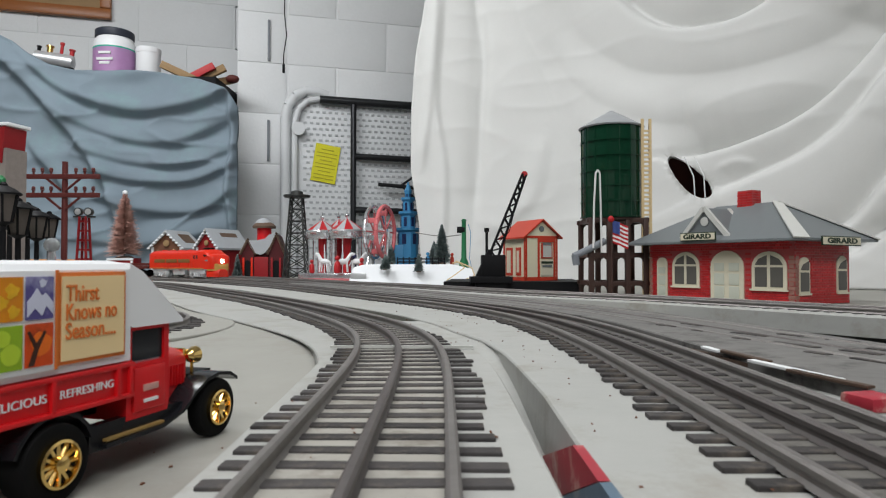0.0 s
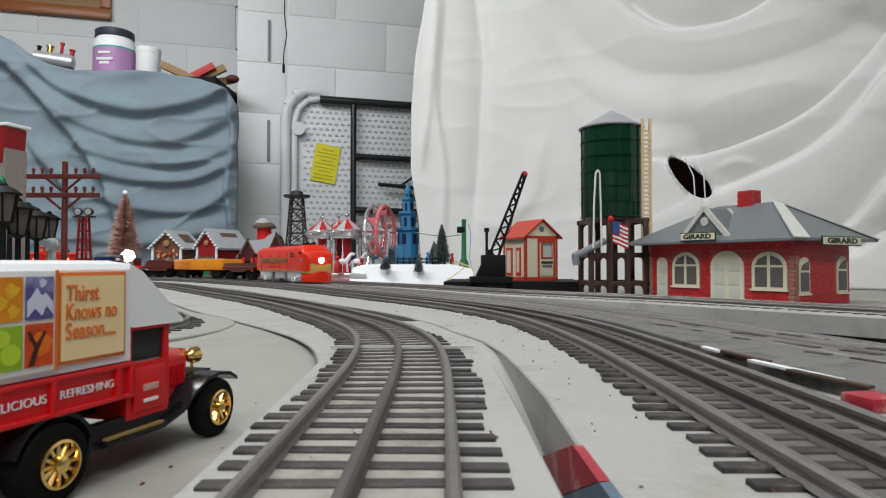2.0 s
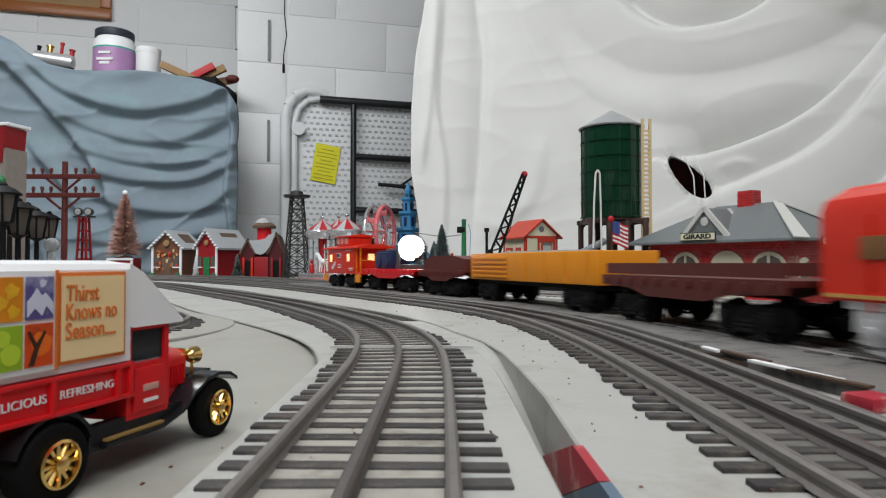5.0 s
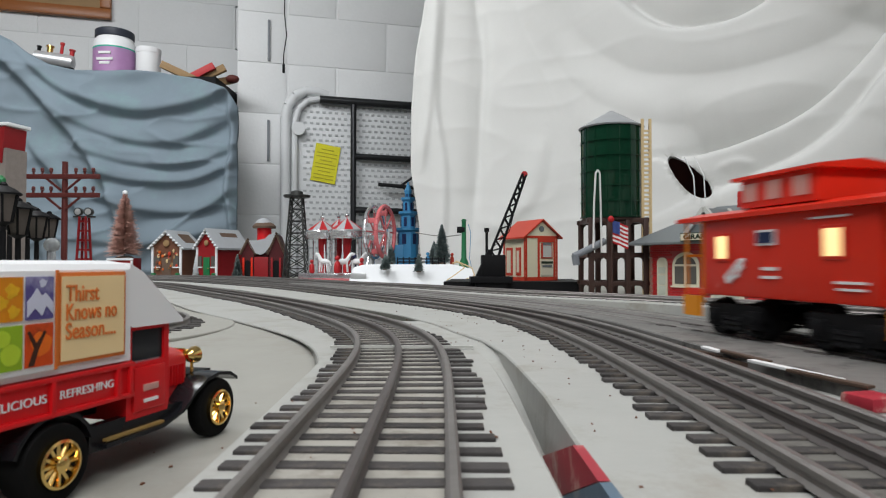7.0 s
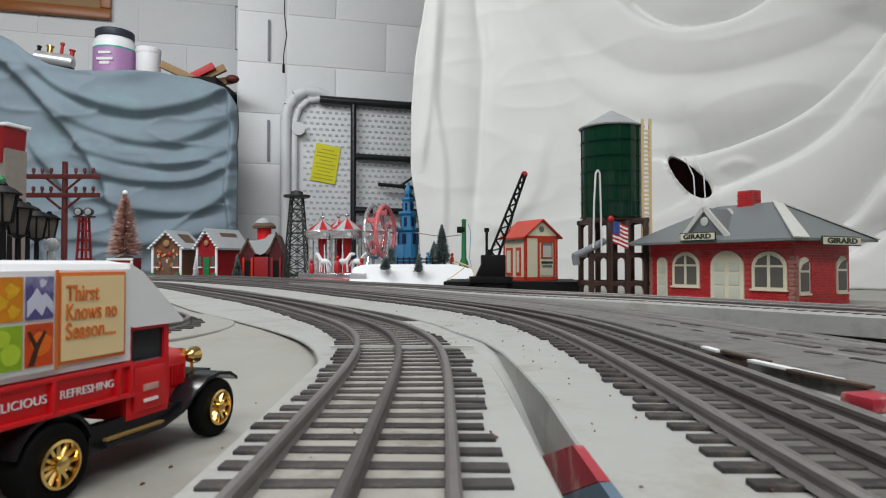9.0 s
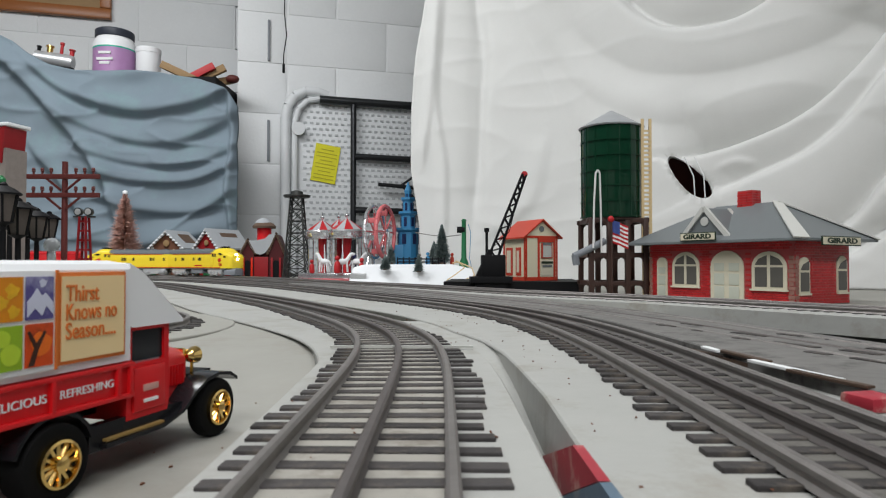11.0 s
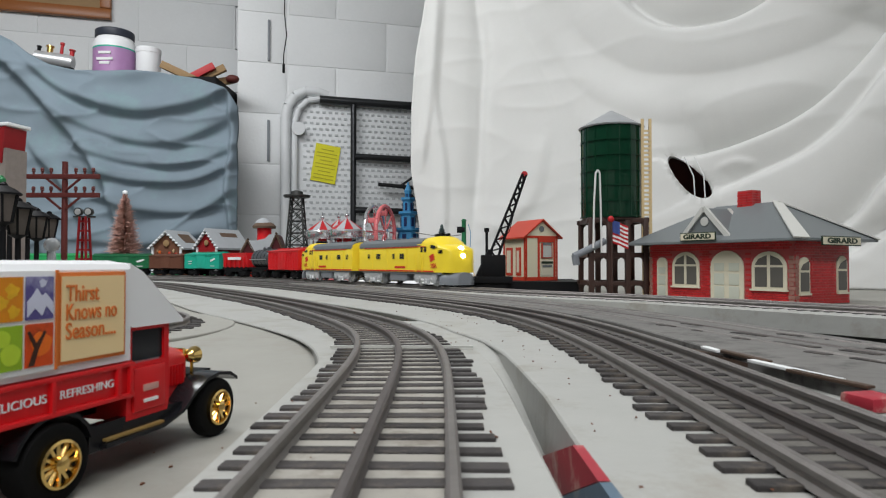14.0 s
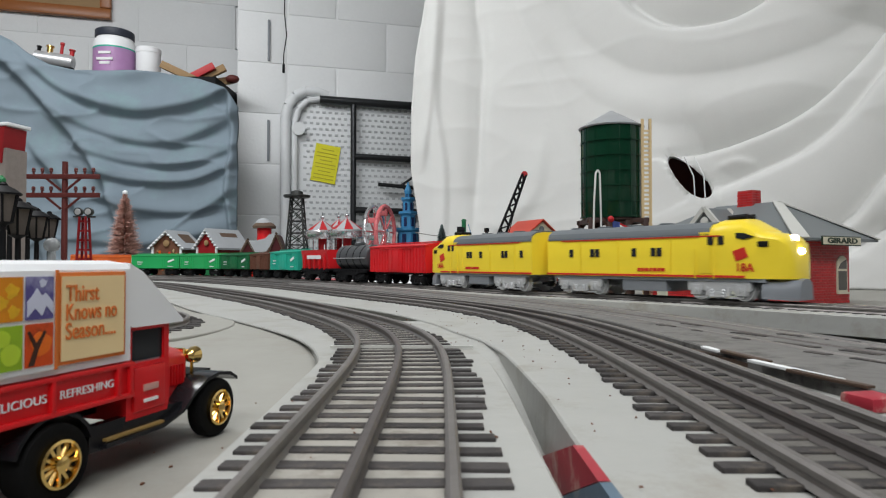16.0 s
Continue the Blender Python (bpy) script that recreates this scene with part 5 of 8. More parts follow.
M["pic_snow"] = mat("pale_snow_print", (0.62, 0.64, 0.78), 0.4, var=0.1, size=0.002)
M["pic_gold"] = mat("golden_leaf_print", (0.85, 0.42, 0.02), 0.4, var=0.4, size=0.001)
M["pic_ember"] = mat("ember_crown_print", (0.85, 0.16, 0.015), 0.4, var=0.3, size=0.001)
M["pic_dark"] = mat("dark_branch_print", (0.05, 0.018, 0.01), 0.45, var=0.2, size=0.001)
M["pic_lime"] = mat("lime_apple_print", (0.45, 0.62, 0.04), 0.4, var=0.15, size=0.002)


def season_shapes(pic, kind, x, y, z, s):
    """Flat printed shapes inside one season picture."""
    def flat(name, pts, m, lift):
        bm = B()
        prism(bm, [(x + a, z + b) for a, b in pts], min(y, y + s * lift), max(y, y + s * lift), "y")
        part(name, bm, M[m], pic, "", False)

    def disc(cx, cz, r, wob=0.0):
        return [(cx + r * (1 + wob * math.sin(5 * q)) * math.cos(q), cz + r * (1 + wob * math.cos(3 * q)) * math.sin(q)) for q in [k * math.pi / 9 for k in range(18)]]
    if kind == "pic_winter":
        flat("snowfield", [(-0.0030, -0.0038), (-0.0012, -0.0020), (0.0004, -0.0036), (0.0014, -0.0016), (0.0030, -0.0034), (0.0030, -0.0010), (0.0012, 0.0010), (0.0004, 0.0004), (-0.0008, 0.0020), (-0.0018, 0.0006), (-0.0030, -0.0006)], "pic_snow", 0.0001)
        flat("cloud", disc(0.0006, 0.0030, 0.0008, 0.2), "pic_snow", 0.0001)
    elif kind == "pic_fall":
        flat("crown", disc(0.0004, 0.0002, 0.0024, 0.12), "pic_ember", 0.0001)
        flat("branch", [(-0.0026, -0.0040), (-0.0014, -0.0040), (-0.0004, -0.0008), (0.0014, 0.0026), (0.0009, 0.0028), (-0.0008, 0.0004), (-0.0024, 0.0030), (-0.0029, 0.0028), (-0.0014, -0.0006)], "pic_dark", 0.0002)
    elif kind == "pic_spring":
        flat("apple", disc(0.0006, -0.0012, 0.0021, 0.03), "pic_lime", 0.0001)
        flat("apple", disc(-0.0012, 0.0020, 0.0016, 0.03), "pic_lime", 0.0002)
    else:
        for a, b, r in ((0.0008, 0.0016, 0.0014), (-0.0014, -0.0006, 0.0013), (0.0012, -0.0024, 0.0012)):
            flat("leaf", disc(a, b, r, 0.25), "pic_gold", 0.0001)


def delivery_truck():
    t = thing("delivery_truck", Matrix.Translation((-0.0815, 0.1935, 0)) @ Matrix.Rotation(radians(74.2), 4, "Z"),
              "red die-cast vintage delivery truck with white box body and gold wheels", "toy truck")
    hw = 0.0165
    r = 0.0084
    bm = B()
    box(bm, (-0.045, 0, 0.0155), (0.112, 0.013, 0.004))
    box(bm, (-0.0555, 0, r), (0.004, 0.026, 0.003))
    box(bm, (0, 0, r), (0.003, 0.026, 0.002))
    part("chassis", bm, M["black"], t)
    # low red bed with panels
    bm = B()
    box(bm, (-0.0665, 0, 0.0222), (0.066, hw * 2, 0.0086), bevel=0.0004)
    bed = part("bed", bm, M["truck_red"], t)
    for s in (-1, 1):
        y = s * hw
        for z in (0.0186, 0.0259):
            bm = B()
            box(bm, (-0.0665, y + s * 0.0003, z), (0.066, 0.0012, 0.0011), bevel=0.0003)
            part("bed_rail", bm, M["truck_red"], bed)
        for x in (-0.0995, -0.0785, -0.0563, -0.0385, -0.0345):
            bm = B()
            box(bm, (x, y + s * 0.0003, 0.0222), (0.0012, 0.0012, 0.0075), bevel=0.0003)
            part("bed_post", bm, M["truck_red"], bed)
        flip = 0 if s < 0 else 180
        words("lettering", "DELICIOUS", 0.0025, M["white_ink"], bed, pose(-0.0645, y + s * 0.0003, 0.0222, 90, 0, flip), "white lettering", 0.0135)
        words("lettering", "REFRESHING", 0.0025, M["white_ink"], bed, pose(-0.0470, y + s * 0.0003, 0.0222, 90, 0, flip), "white lettering", 0.0146)
    # white box body, arched roof, sloped hood over the cab
    bm = B()
    prism(bm, [(-hw, 0.0268), (-hw, 0.0485), (-hw + 0.0010, 0.0498), (-hw * 0.6, 0.0506), (hw * 0.6, 0.0506), (hw - 0.0010, 0.0498), (hw, 0.0485), (hw, 0.0268)], -0.0995, -0.0342, "x")
    cargo = part("cargo_box", bm, M["white_plastic"], t, "white box body with printed panels")
    bm = B()
    prism(bm, [(-0.0345, 0.0500), (-0.0300, 0.0478), (-0.0150, 0.0352), (-0.0150, 0.0344), (-0.0330, 0.0344), (-0.0345, 0.0350)], -hw, hw, "y")
    part("canopy", bm, M["white_plastic"], t, "white sloping canopy over the cab", False)
    for s in (-1, 1):
        y = s * hw
        bm = B()
        box(bm, (-0.0462, y + s * 0.0002, 0.0383), (0.0190, 0.0012, 0.0195), bevel=0.0002)
        pos = part("poster_border", bm, M["poster_orange"], cargo, "orange-bordered cream poster")
        bm = B()
        box(bm, (-0.0462, y + s * 0.0004, 0.0383), (0.0174, 0.0013, 0.0178))
        part("poster", bm, M["poster_cream"], pos)
        flip = 0 if s < 0 else 180
        for k, (tx, w) in enumerate((("Thirst", 0.0088), ("Knows no", 0.0140), ("Season....", 0.0138))):
            words("slogan", tx, 0.0050, M["poster_orange"], pos, pose(-0.0540 + w / 2 if s < 0 else -0.0384 - w / 2, y + s * 0.0012, 0.0434 - k * 0.0040, 90, 0, flip), "", w, 0.00003)
        bm = B()
        box(bm, (-0.0674, y + s * 0.0003, 0.0383), (0.0222, 0.0014, 0.0205), bevel=0.0003)
        win = part("window_poster", bm, M["white_plastic"], cargo, "white window-frame poster with four season pictures")
        for dx, dz, mt in ((0.0070, 0.0047, "pic_winter"), (0.0, 0.0047, "pic_autumn"), (0.0070, -0.0047, "pic_fall"), (0.0, -0.0047, "pic_spring"), (-0.0070, 0.0047, "pic_spring"), (-0.0070, -0.0047, "pic_autumn")):
            bm = B()
            box(bm, (-0.0674 + dx * -s, y + s * 0.0006, 0.0383 + dz), (0.0063, 0.0014, 0.0086))
            pic = part("season_picture", bm, M[mt], win)
            season_shapes(pic, mt, -0.0674 + dx * -s, y + s * 0.0013, 0.0383 + dz, s)
        bm = B()
        box(bm, (-0.0563, y + s * 0.0006, 0.0383), (0.0006, 0.0014, 0.0205))
        part("shutter_edge", bm, M["poster_orange"], win)
    # cab: open window, door, roof posts
    bm = B()
    prism(bm, [(-0.0340, 0.0120), (-0.0195, 0.0120), (-0.0190, 0.0140), (-0.0190, 0.0255), (-0.0340, 0.0255)], -hw + 0.0012, hw - 0.0012, "y")
    cab = part("cab_body", bm, M["truck_red"], t)
    bm = B()
    for s in (-1, 1):
        for x in (-0.0332, -0.0200):
            box(bm, (x, s * (hw - 0.0020), 0.0300), (0.0018, 0.0016, 0.0092))
        box(bm, (-0.0266, s * (hw - 0.0020), 0.0341), (0.0150, 0.0016, 0.0012))
    box(bm, (-0.0200, 0, 0.0341), (0.0018, 0.028, 0.0012))
    part("cab_post", bm, M["truck_red"], cab)
    bm = B()
    box(bm, (-0.0322, 0, 0.0300), (0.0012, 0.0270, 0.0085))
    part("cab_back", bm, M["black"], cab)
    bm = B()
    box(bm, (-0.0265, -hw + 0.0022, 0.0298), (0.0112, 0.0006, 0.0078))
    part("side_window", bm, M["glass_dark"], cab, "dark side window")
    for s in (-1, 1):
        bm = B()
        box(bm, (-0.0266, s * (hw - 0.0010), 0.0190), (0.0112, 0.0010, 0.0110), bevel=0.0006)
        d = part("door", bm, M["truck_red"], cab)
        bm = B()
        box(bm, (-0.0266, s * (hw - 0.0003), 0.0192), (0.0052, 0.0004, 0.0016), bevel=0.0001)
        part("emblem_bar", bm, M["pale_pane"], d, "small pale red emblem")
        bm = B()
        box(bm, (-0.0266, s * (hw - 0.0003), 0.0160), (0.0048, 0.0004, 0.0008))
        part("lettering_bar", bm, M["white_ink"], d)
    for s in (-1, 1):
        bm = B()
        prism(bm, [(-0.0450, 0.0072), (-0.0180, 0.0078), (-0.0120, 0.0125), (-0.0200, 0.0132), (-0.0450, 0.0132)], s * 0.0128, s * 0.0152, "y")
        part("sill", bm, M["black_gloss"], t, "black gloss sill below the cab")
    # bonnet and radiator
    bm = B()
    hull(bm, [(-0.0190, 0.0112, 0.0125, 0.0245, 0.0278), (-0.0165, 0.0108, 0.0125, 0.0240, 0.0274), (-0.0060, 0.0096, 0.0125, 0.0230, 0.0264), (-0.0040, 0.0090, 0.0125, 0.0225, 0.0256)])
    hood = part("bonnet", bm, M["truck_red"], t)
    for s in (-1, 1):
        for k in range(8):
            bm = B()
            box(bm, (-0.0155 + k * 0.0012, s * 0.0104, 0.0190), (0.0005, 0.0008, 0.0055))
            part("louvre", bm, M["truck_red"], hood)
    bm = B()
    box(bm, (-0.0034, 0, 0.0190), (0.0016, 0.0165, 0.0130), bevel=0.0006)
    rod(bm, (-0.0036, 0, 0.0255), (-0.0036, 0, 0.0285), 0.0009, 0.0012, 8)
    part("radiator", bm, M["gold"], t, "gold radiator shell and cap")
    for s in (-1, 1):
        bm = B()
        lathe(bm, [(0.0006, -0.0028), (0.0019, -0.0018), (0.0024, 0.0002), (0.0025, 0.0010), (0.0022, 0.0013)], pose(-0.0005, s * 0.0088, 0.0232, 0, 90, 0), 16)
        rod(bm, (-0.0010, s * 0.0088, 0.0175), (-0.0010, s * 0.0088, 0.0215), 0.0005, seg=6)
        part("headlight", bm, M["gold"], t, "gold-plated headlight")
        # front wing flowing into the running board
        bm = B()
        y0, y1 = s * 0.0098, s * 0.0172
        top = [(-0.0420, 0.0088), (-0.0230, 0.0090), (-0.0150, 0.0112), (-0.0100, 0.0150), (-0.0050, 0.0176), (0.0005, 0.0186), (0.0060, 0.0178), (0.0095, 0.0158)]
        low = [(x, z - 0.0010) for x, z in reversed(top)]
        prism(bm, top + low, min(y0, y1), max(y0, y1), "y")
        part("front_wing", bm, M["black_gloss"], t, "black gloss wing and running board")
        bm = B()
        box(bm, (-0.0315, s * 0.0140, 0.0094), (0.0190, 0.0050, 0.0006))
        part("step_plate", bm, M["amber"], t, "ribbed amber step plate")
        bm = B()
        a = [(-0.0555 + 0.0105 * math.cos(q), 0.0086 + 0.0105 * math.sin(q)) for q in [math.pi * k / 10 for k in range(1, 10)]]
        b = [(-0.0555 + 0.0096 * math.cos(q), 0.0086 + 0.0096 * math.sin(q)) for q in [math.pi * k / 10 for k in range(9, 0, -1)]]
        prism(bm, a + b, min(y0, y1), max(y0, y1), "y")
        part("rear_wing", bm, M["black_gloss"], t, "black rear wing")
        truck_wheel(t, 0.0, s * 0.0148, r)
        truck_wheel(t, -0.0555, s * 0.0142, r * 1.0, True)
    bm = B()
    rod(bm, (0.0055, -0.0150, 0.0118), (0.0055, 0.0150, 0.0118), 0.0008, seg=8)
    part("bumper", bm, M["gold"], t, "thin gold bumper bar")
    return t


delivery_truck()

# ---- station ----
M["brick_red"] = mat("red_lithographed_tin", (0.46, 0.028, 0.030), 0.40, var=0.10, size=0.004, by_object=0.18)
M["mortar"] = mat("pink_mortar_print", (0.40, 0.075, 0.075), 0.45, var=0.06, size=0.004)
M["tin_grey"] = mat("grey_tin_roof", (0.145, 0.16, 0.165), 0.42, var=0.08, size=0.01)
M["tin_pale"] = mat("pale_tin_edge", (0.50, 0.50, 0.47), 0.42, var=0.06, size=0.006)
M["cream"] = mat("cream_tin", (0.62, 0.58, 0.45), 0.42, var=0.05, size=0.006)
M["door_pale"] = mat("pale_green_grey_panel", (0.50, 0.52, 0.44), 0.45, var=0.05, size=0.006)
M["sign_ink"] = mat("dark_green_ink", (0.02, 0.035, 0.02), 0.5, var=0.1)
M["pane_grey"] = mat("grey_window_tin", (0.10, 0.095, 0.085), 0.35, var=0.15, size=0.006)
M["stone_quoin"] = mat("pale_quoin_print", (0.30, 0.15, 0.12), 0.5, var=0.2, size=0.003)


def arch(w, h, n=10):
    """Outline of an arched opening, its base at z = 0."""
    r = w / 2
    rise = r * 0.85
    return [(-r, 0), (r, 0)] + [(r * math.cos(math.pi * k / n), h - rise + rise * math.sin(math.pi * k / n)) for k in range(n + 1)]


def arched_window(parent, m, w, h, panes=2, door=False):
    bm = B()
    prism(bm, arch(w, h), -0.0016, 0.0005, "y", m)
    win = part("door" if door else "window", bm, M["cream"], parent, "cream double door" if door else "cream arched window")
    f = 0.10 * w
    pw = (w - f * (panes + 1)) / panes
    if door:
        for k in range(panes):
            x = -w / 2 + f + pw / 2 + k * (pw + f)
            for z, hh, mt in ((h * 0.44, h * 0.26, "door_pale"), (h * 0.18, h * 0.28, "door_pale"), (h * 0.68, h * 0.18, "door_pale")):
                bm = B()
                box(bm, (x, -0.0019, z), (pw * 0.86, 0.0008, hh * 0.86), m, bevel=0.0002)
                part("door_panel", bm, M[mt], win)
    else:
        for k in range(panes):
            x = -w / 2 + f + pw / 2 + k * (pw + f)
            bm = B()
            box(bm, (x, -0.0018, h * 0.32), (pw, 0.0006, h * 0.52), m)
            part("pane", bm, M["pane_grey"], win)
            bm = B()
            prism(bm, [(x - pw / 2, h * 0.64), (x + pw / 2, h * 0.64), (x + pw / 2 * (0.4 if k else 1), h * (0.80 if k else 0.90)), (x - pw / 2 * (1 if k else 0.4), h * (0.90 if k else 0.80))], -0.0021, -0.0016, "y", m)
            part("fanlight", bm, M["pane_grey"], win)
        bm = B()
        box(bm, (0, -0.002, -0.001), (w * 1.08, 0.003, 0.0022), m)
        part("sill", bm, M["cream"], win)
    return win


BRICK = B()
box(BRICK, (0, 0, 0), (0.0067, 0.0010, 0.0026))
BRICK_MESH = mesh_of("brick", BRICK, M["brick_red"], False)


def brick_face(parent, m, length, height, gaps, limit=260):
    """Rows of raised bricks on a wall face (x along, z up), leaving the openings free."""
    n = 0
    rows = int(height / 0.0033)
    for r in range(rows):
        z = 0.0018 + r * 0.0033
        x = 0.0036 if r % 2 else 0.0072
        while x < length - 0.0034:
            if not any(a - 0.003 < x < b + 0.003 and lo - 0.001 < z < hi + 0.0012 for a, b, lo, hi in gaps):
                k = new("brick", BRICK_MESH)
                k.parent = parent
                k.matrix_local = m @ Matrix.Translation((x, -0.0004, z))
                n += 1
            x += 0.0072
    return n


def station():
    LF, LS, HW = 0.2185, 0.1134, 0.0790
    front = Vector((0.494, -0.869, 0))
    # local frame: x along the front wall, y to the back, origin at the front wall's far corner
    ob = thing("station", Matrix.Translation((0.303, 0.949, 0.0005)) @ Matrix.Rotation(math.atan2(-0.869, 0.494), 4, "Z"),
               "red brick tin toy railway station with a grey hipped roof", "toy building")
    bm = B()
    box(bm, (LF / 2, LS / 2, HW / 2), (LF, LS, HW))
    wall = part("wall", bm, M["mortar"], ob, "printed red brick wall", False)
    F0, S0 = Matrix(), Matrix.Translation((LF, 0, 0)) @ Matrix.Rotation(radians(90), 4, "Z")
    opening = []
    for cx, w, h, kind in ((0.0228, 0.0180, 0.0575, "small"), (0.0637, 0.0450, 0.047, "window"), (0.1284, 0.0485, 0.0655, "door"), (0.1867, 0.0455, 0.046, "window")):
        z0 = 0.0 if kind in ("door", "small") else 0.0178
        arched_window(wall, F0 @ Matrix.Translation((cx, 0, z0)), w, h, 1 if kind == "small" else 2, kind != "window")
        opening.append((cx - w / 2, cx + w / 2, z0, z0 + h))
    side = []
    for cx, w, h in ((0.0170, 0.021, 0.043), (0.0955, 0.022, 0.045)):
        arched_window(wall, S0 @ Matrix.Translation((cx, 0, 0.0135)), w, h, 1)
        side.append((cx - w / 2, cx + w / 2, 0.0135, 0.0135 + h))
    brick_face(wall, F0, LF, HW, opening)
    brick_face(wall, S0, LS, HW, side)
    for m, L in ((F0, LF), (S0, 0.004)):
        for k in range(11):
            bm = B()
            box(bm, (L - 0.0035 if m is F0 else 0.0035, -0.0006, 0.004 + k * 0.0052), (0.0078 if k % 2 else 0.0055, 0.0012, 0.0044), m)
            part("quoin", bm, M["stone_quoin"], wall)
    for k in range(11):
        bm = B()
        box(bm, (0.0025, -0.0006, 0.004 + k * 0.0052), (0.0058 if k % 2 else 0.004, 0.0012, 0.0044))
        part("quoin", bm, M["stone_quoin"], wall)
    # hipped roof with pale tin hips
    o = 0.023
    z0, z1 = HW - 0.0005, HW + 0.050
    a, b, c, d = (-o, -o, z0), (LF + o, -o, z0), (LF + o, LS + o, z0), (-o, LS + o, z0)
    e, f = (0.070, LS / 2, z1), (LF - 0.058, LS / 2, z1)
    bm = B()
    vs = [bm.verts.new(p) for p in (a, b, c, d, e, f)] + [bm.verts.new((p[0], p[1], p[2] - 0.003)) for p in (a, b, c, d)]
    for q in ((0, 1, 5, 4), (1, 2, 5), (2, 3, 4, 5), (3, 0, 4), (0, 1, 7, 6), (1, 2, 8, 7), (2, 3, 9, 8), (3, 0, 6, 9), (6, 7, 8, 9)):
        bm.faces.new([vs[i] for i in q])
    roof = part("roof", bm, M["tin_grey"], ob, "grey hipped tin roof", False)

    def strip(p, q, wp, wq, n):
        p, q = Vector(p), Vector(q)
        t = (q - p).normalized()
        sdir = t.cross(Vector(n)).normalized()
        bm = B()
        up = Vector(n).normalized() * 0.0010
        v = [bm.verts.new(x + up) for x in (p - sdir * wp, p + sdir * wp, q + sdir * wq, q - sdir * wq)] + [bm.verts.new(x - up) for x in (p - sdir * wp, p + sdir * wp, q + sdir * wq, q - sdir * wq)]
        for g in ((0, 1, 2, 3), (4, 5, 6, 7), (0, 1, 5, 4), (1, 2, 6, 5), (2, 3, 7, 6), (3, 0, 4, 7)):
            bm.faces.new([v[i] for i in g])
        part("hip_strip", bm, M["tin_pale"], roof, "pale tin hip strip", False)

    strip(b, f, 0.0085, 0.0055, (0.55, -0.45, 0.75))
    strip(c, f, 0.0075, 0.0055, (0.5, 0.5, 0.75))
    # small gable with its sign
    gx, gw, gy = 0.104, 0.037, -0.012
    zg = z0 + 0.0075
    bm = B()
    prism(bm, [(gx - gw, zg - 0.004), (gx + gw, zg - 0.004), (gx, zg + 0.036)], gy, LS * 0.42, "y")
    g = part("gable", bm, M["tin_grey"], roof, "small grey gable", False)
    for s in (-1, 1):
        p, q = Vector((gx + s * gw, gy - 0.0012, zg - 0.004)), Vector((gx, gy - 0.0012, zg + 0.036))
        n = Vector((-(q - p).z, 0, (q - p).x)).normalized() * 0.003
        bm = B()
        pts = [p - n, p + n, q + n, q - n]
        prism(bm, [(v.x, v.z) for v in pts], gy - 0.003, gy + 0.002, "y")
        part("gable_edge", bm, M["tin_pale"], g, "", False)
        p2, q2 = Vector((gx + s * gw, 0, zg - 0.004)), Vector((gx, 0, zg + 0.036))
        bm = B()
        prism(bm, [(gx + s * gw * 0.98, zg - 0.001), (gx, zg + 0.0375), (gx, zg + 0.036), (gx + s * gw * 0.98, zg - 0.003)], LS * 0.30, LS * 0.36, "y")
        part("gable_edge", bm, M["tin_pale"], g, "", False)
    bm = B()
    lathe(bm, [(0.006, 0), (0.006, 0.001), (0.004, 0.0014)], pose(gx, gy, zg + 0.018, 90), 16)
    part("gable_disc", bm, M["tin_pale"], g)

    def sign(m, w):
        bm = B()
        box(bm, (0, 0, 0), (w, 0.0016, 0.0112), m, bevel=0.0004)
        sg = part("sign", bm, M["sign_ink"], ob, "dark-framed cream name sign")
        bm = B()
        box(bm, (0, -0.0005, 0), (w - 0.0026, 0.0016, 0.0086), m)
        part("sign_face", bm, M["cream"], sg)
        words("sign_lettering", "GIRARD", 0.0085, M["sign_ink"], sg, m @ pose(0, -0.0016, -0.0001, 90), "", w * 0.78, 0.0004)

    sign(pose(0.1032, -o - 0.002, z0 + 0.0055), 0.0555)
    sign(Matrix.Translation((LF + o + 0.002, 0.052, z0 - 0.003)) @ Matrix.Rotation(radians(90), 4, "Z"), 0.080)
    # chimney in bricks
    bm = B()
    box(bm, (0.118, LS / 2 + 0.004, z1 + 0.003), (0.022, 0.018, 0.030))
    ch = part("chimney", bm, M["mortar"], ob, "red brick chimney", False)
    for face, off in ((0, 0), (1, 0)):
        for r in range(8):
            for k in range(3):
                x = 0.118 - 0.0075 + k * 0.0074 + (0.0 if r % 2 else -0.0006)
                kk = new("brick", BRICK_MESH)
                kk.parent = ch
                if face == 0:
                    kk.matrix_local = Matrix.Translation((x, LS / 2 + 0.004 - 0.0093, z1 - 0.0095 + r * 0.0035))
                elif k < 2:
                    kk.matrix_local = Matrix.Translation((0.118 + 0.0113, LS / 2 - 0.001 + k * 0.0078, z1 - 0.0095 + r * 0.0035)) @ Matrix.Rotation(radians(90), 4, "Z")


station()

# ---- water tower ----
M["tank_green"] = mat("glossy_dark_green_tank", (0.005, 0.036, 0.018), 0.14, var=0.15, size=0.01, coat=0.5)
M["brown_frame"] = mat("brown_plastic_frame", (0.055, 0.030, 0.024), 0.45, var=0.12, size=0.006)
M["cone_grey"] = mat("grey_cone_roof", (0.30, 0.31, 0.32), 0.4, var=0.08, size=0.01)
M["tan"] = mat("tan_plastic", (0.62, 0.47, 0.26), 0.5, var=0.06, size=0.004)
M["white_wire"] = mat("white_cord", (0.70, 0.70, 0.68), 0.6, var=0.05)


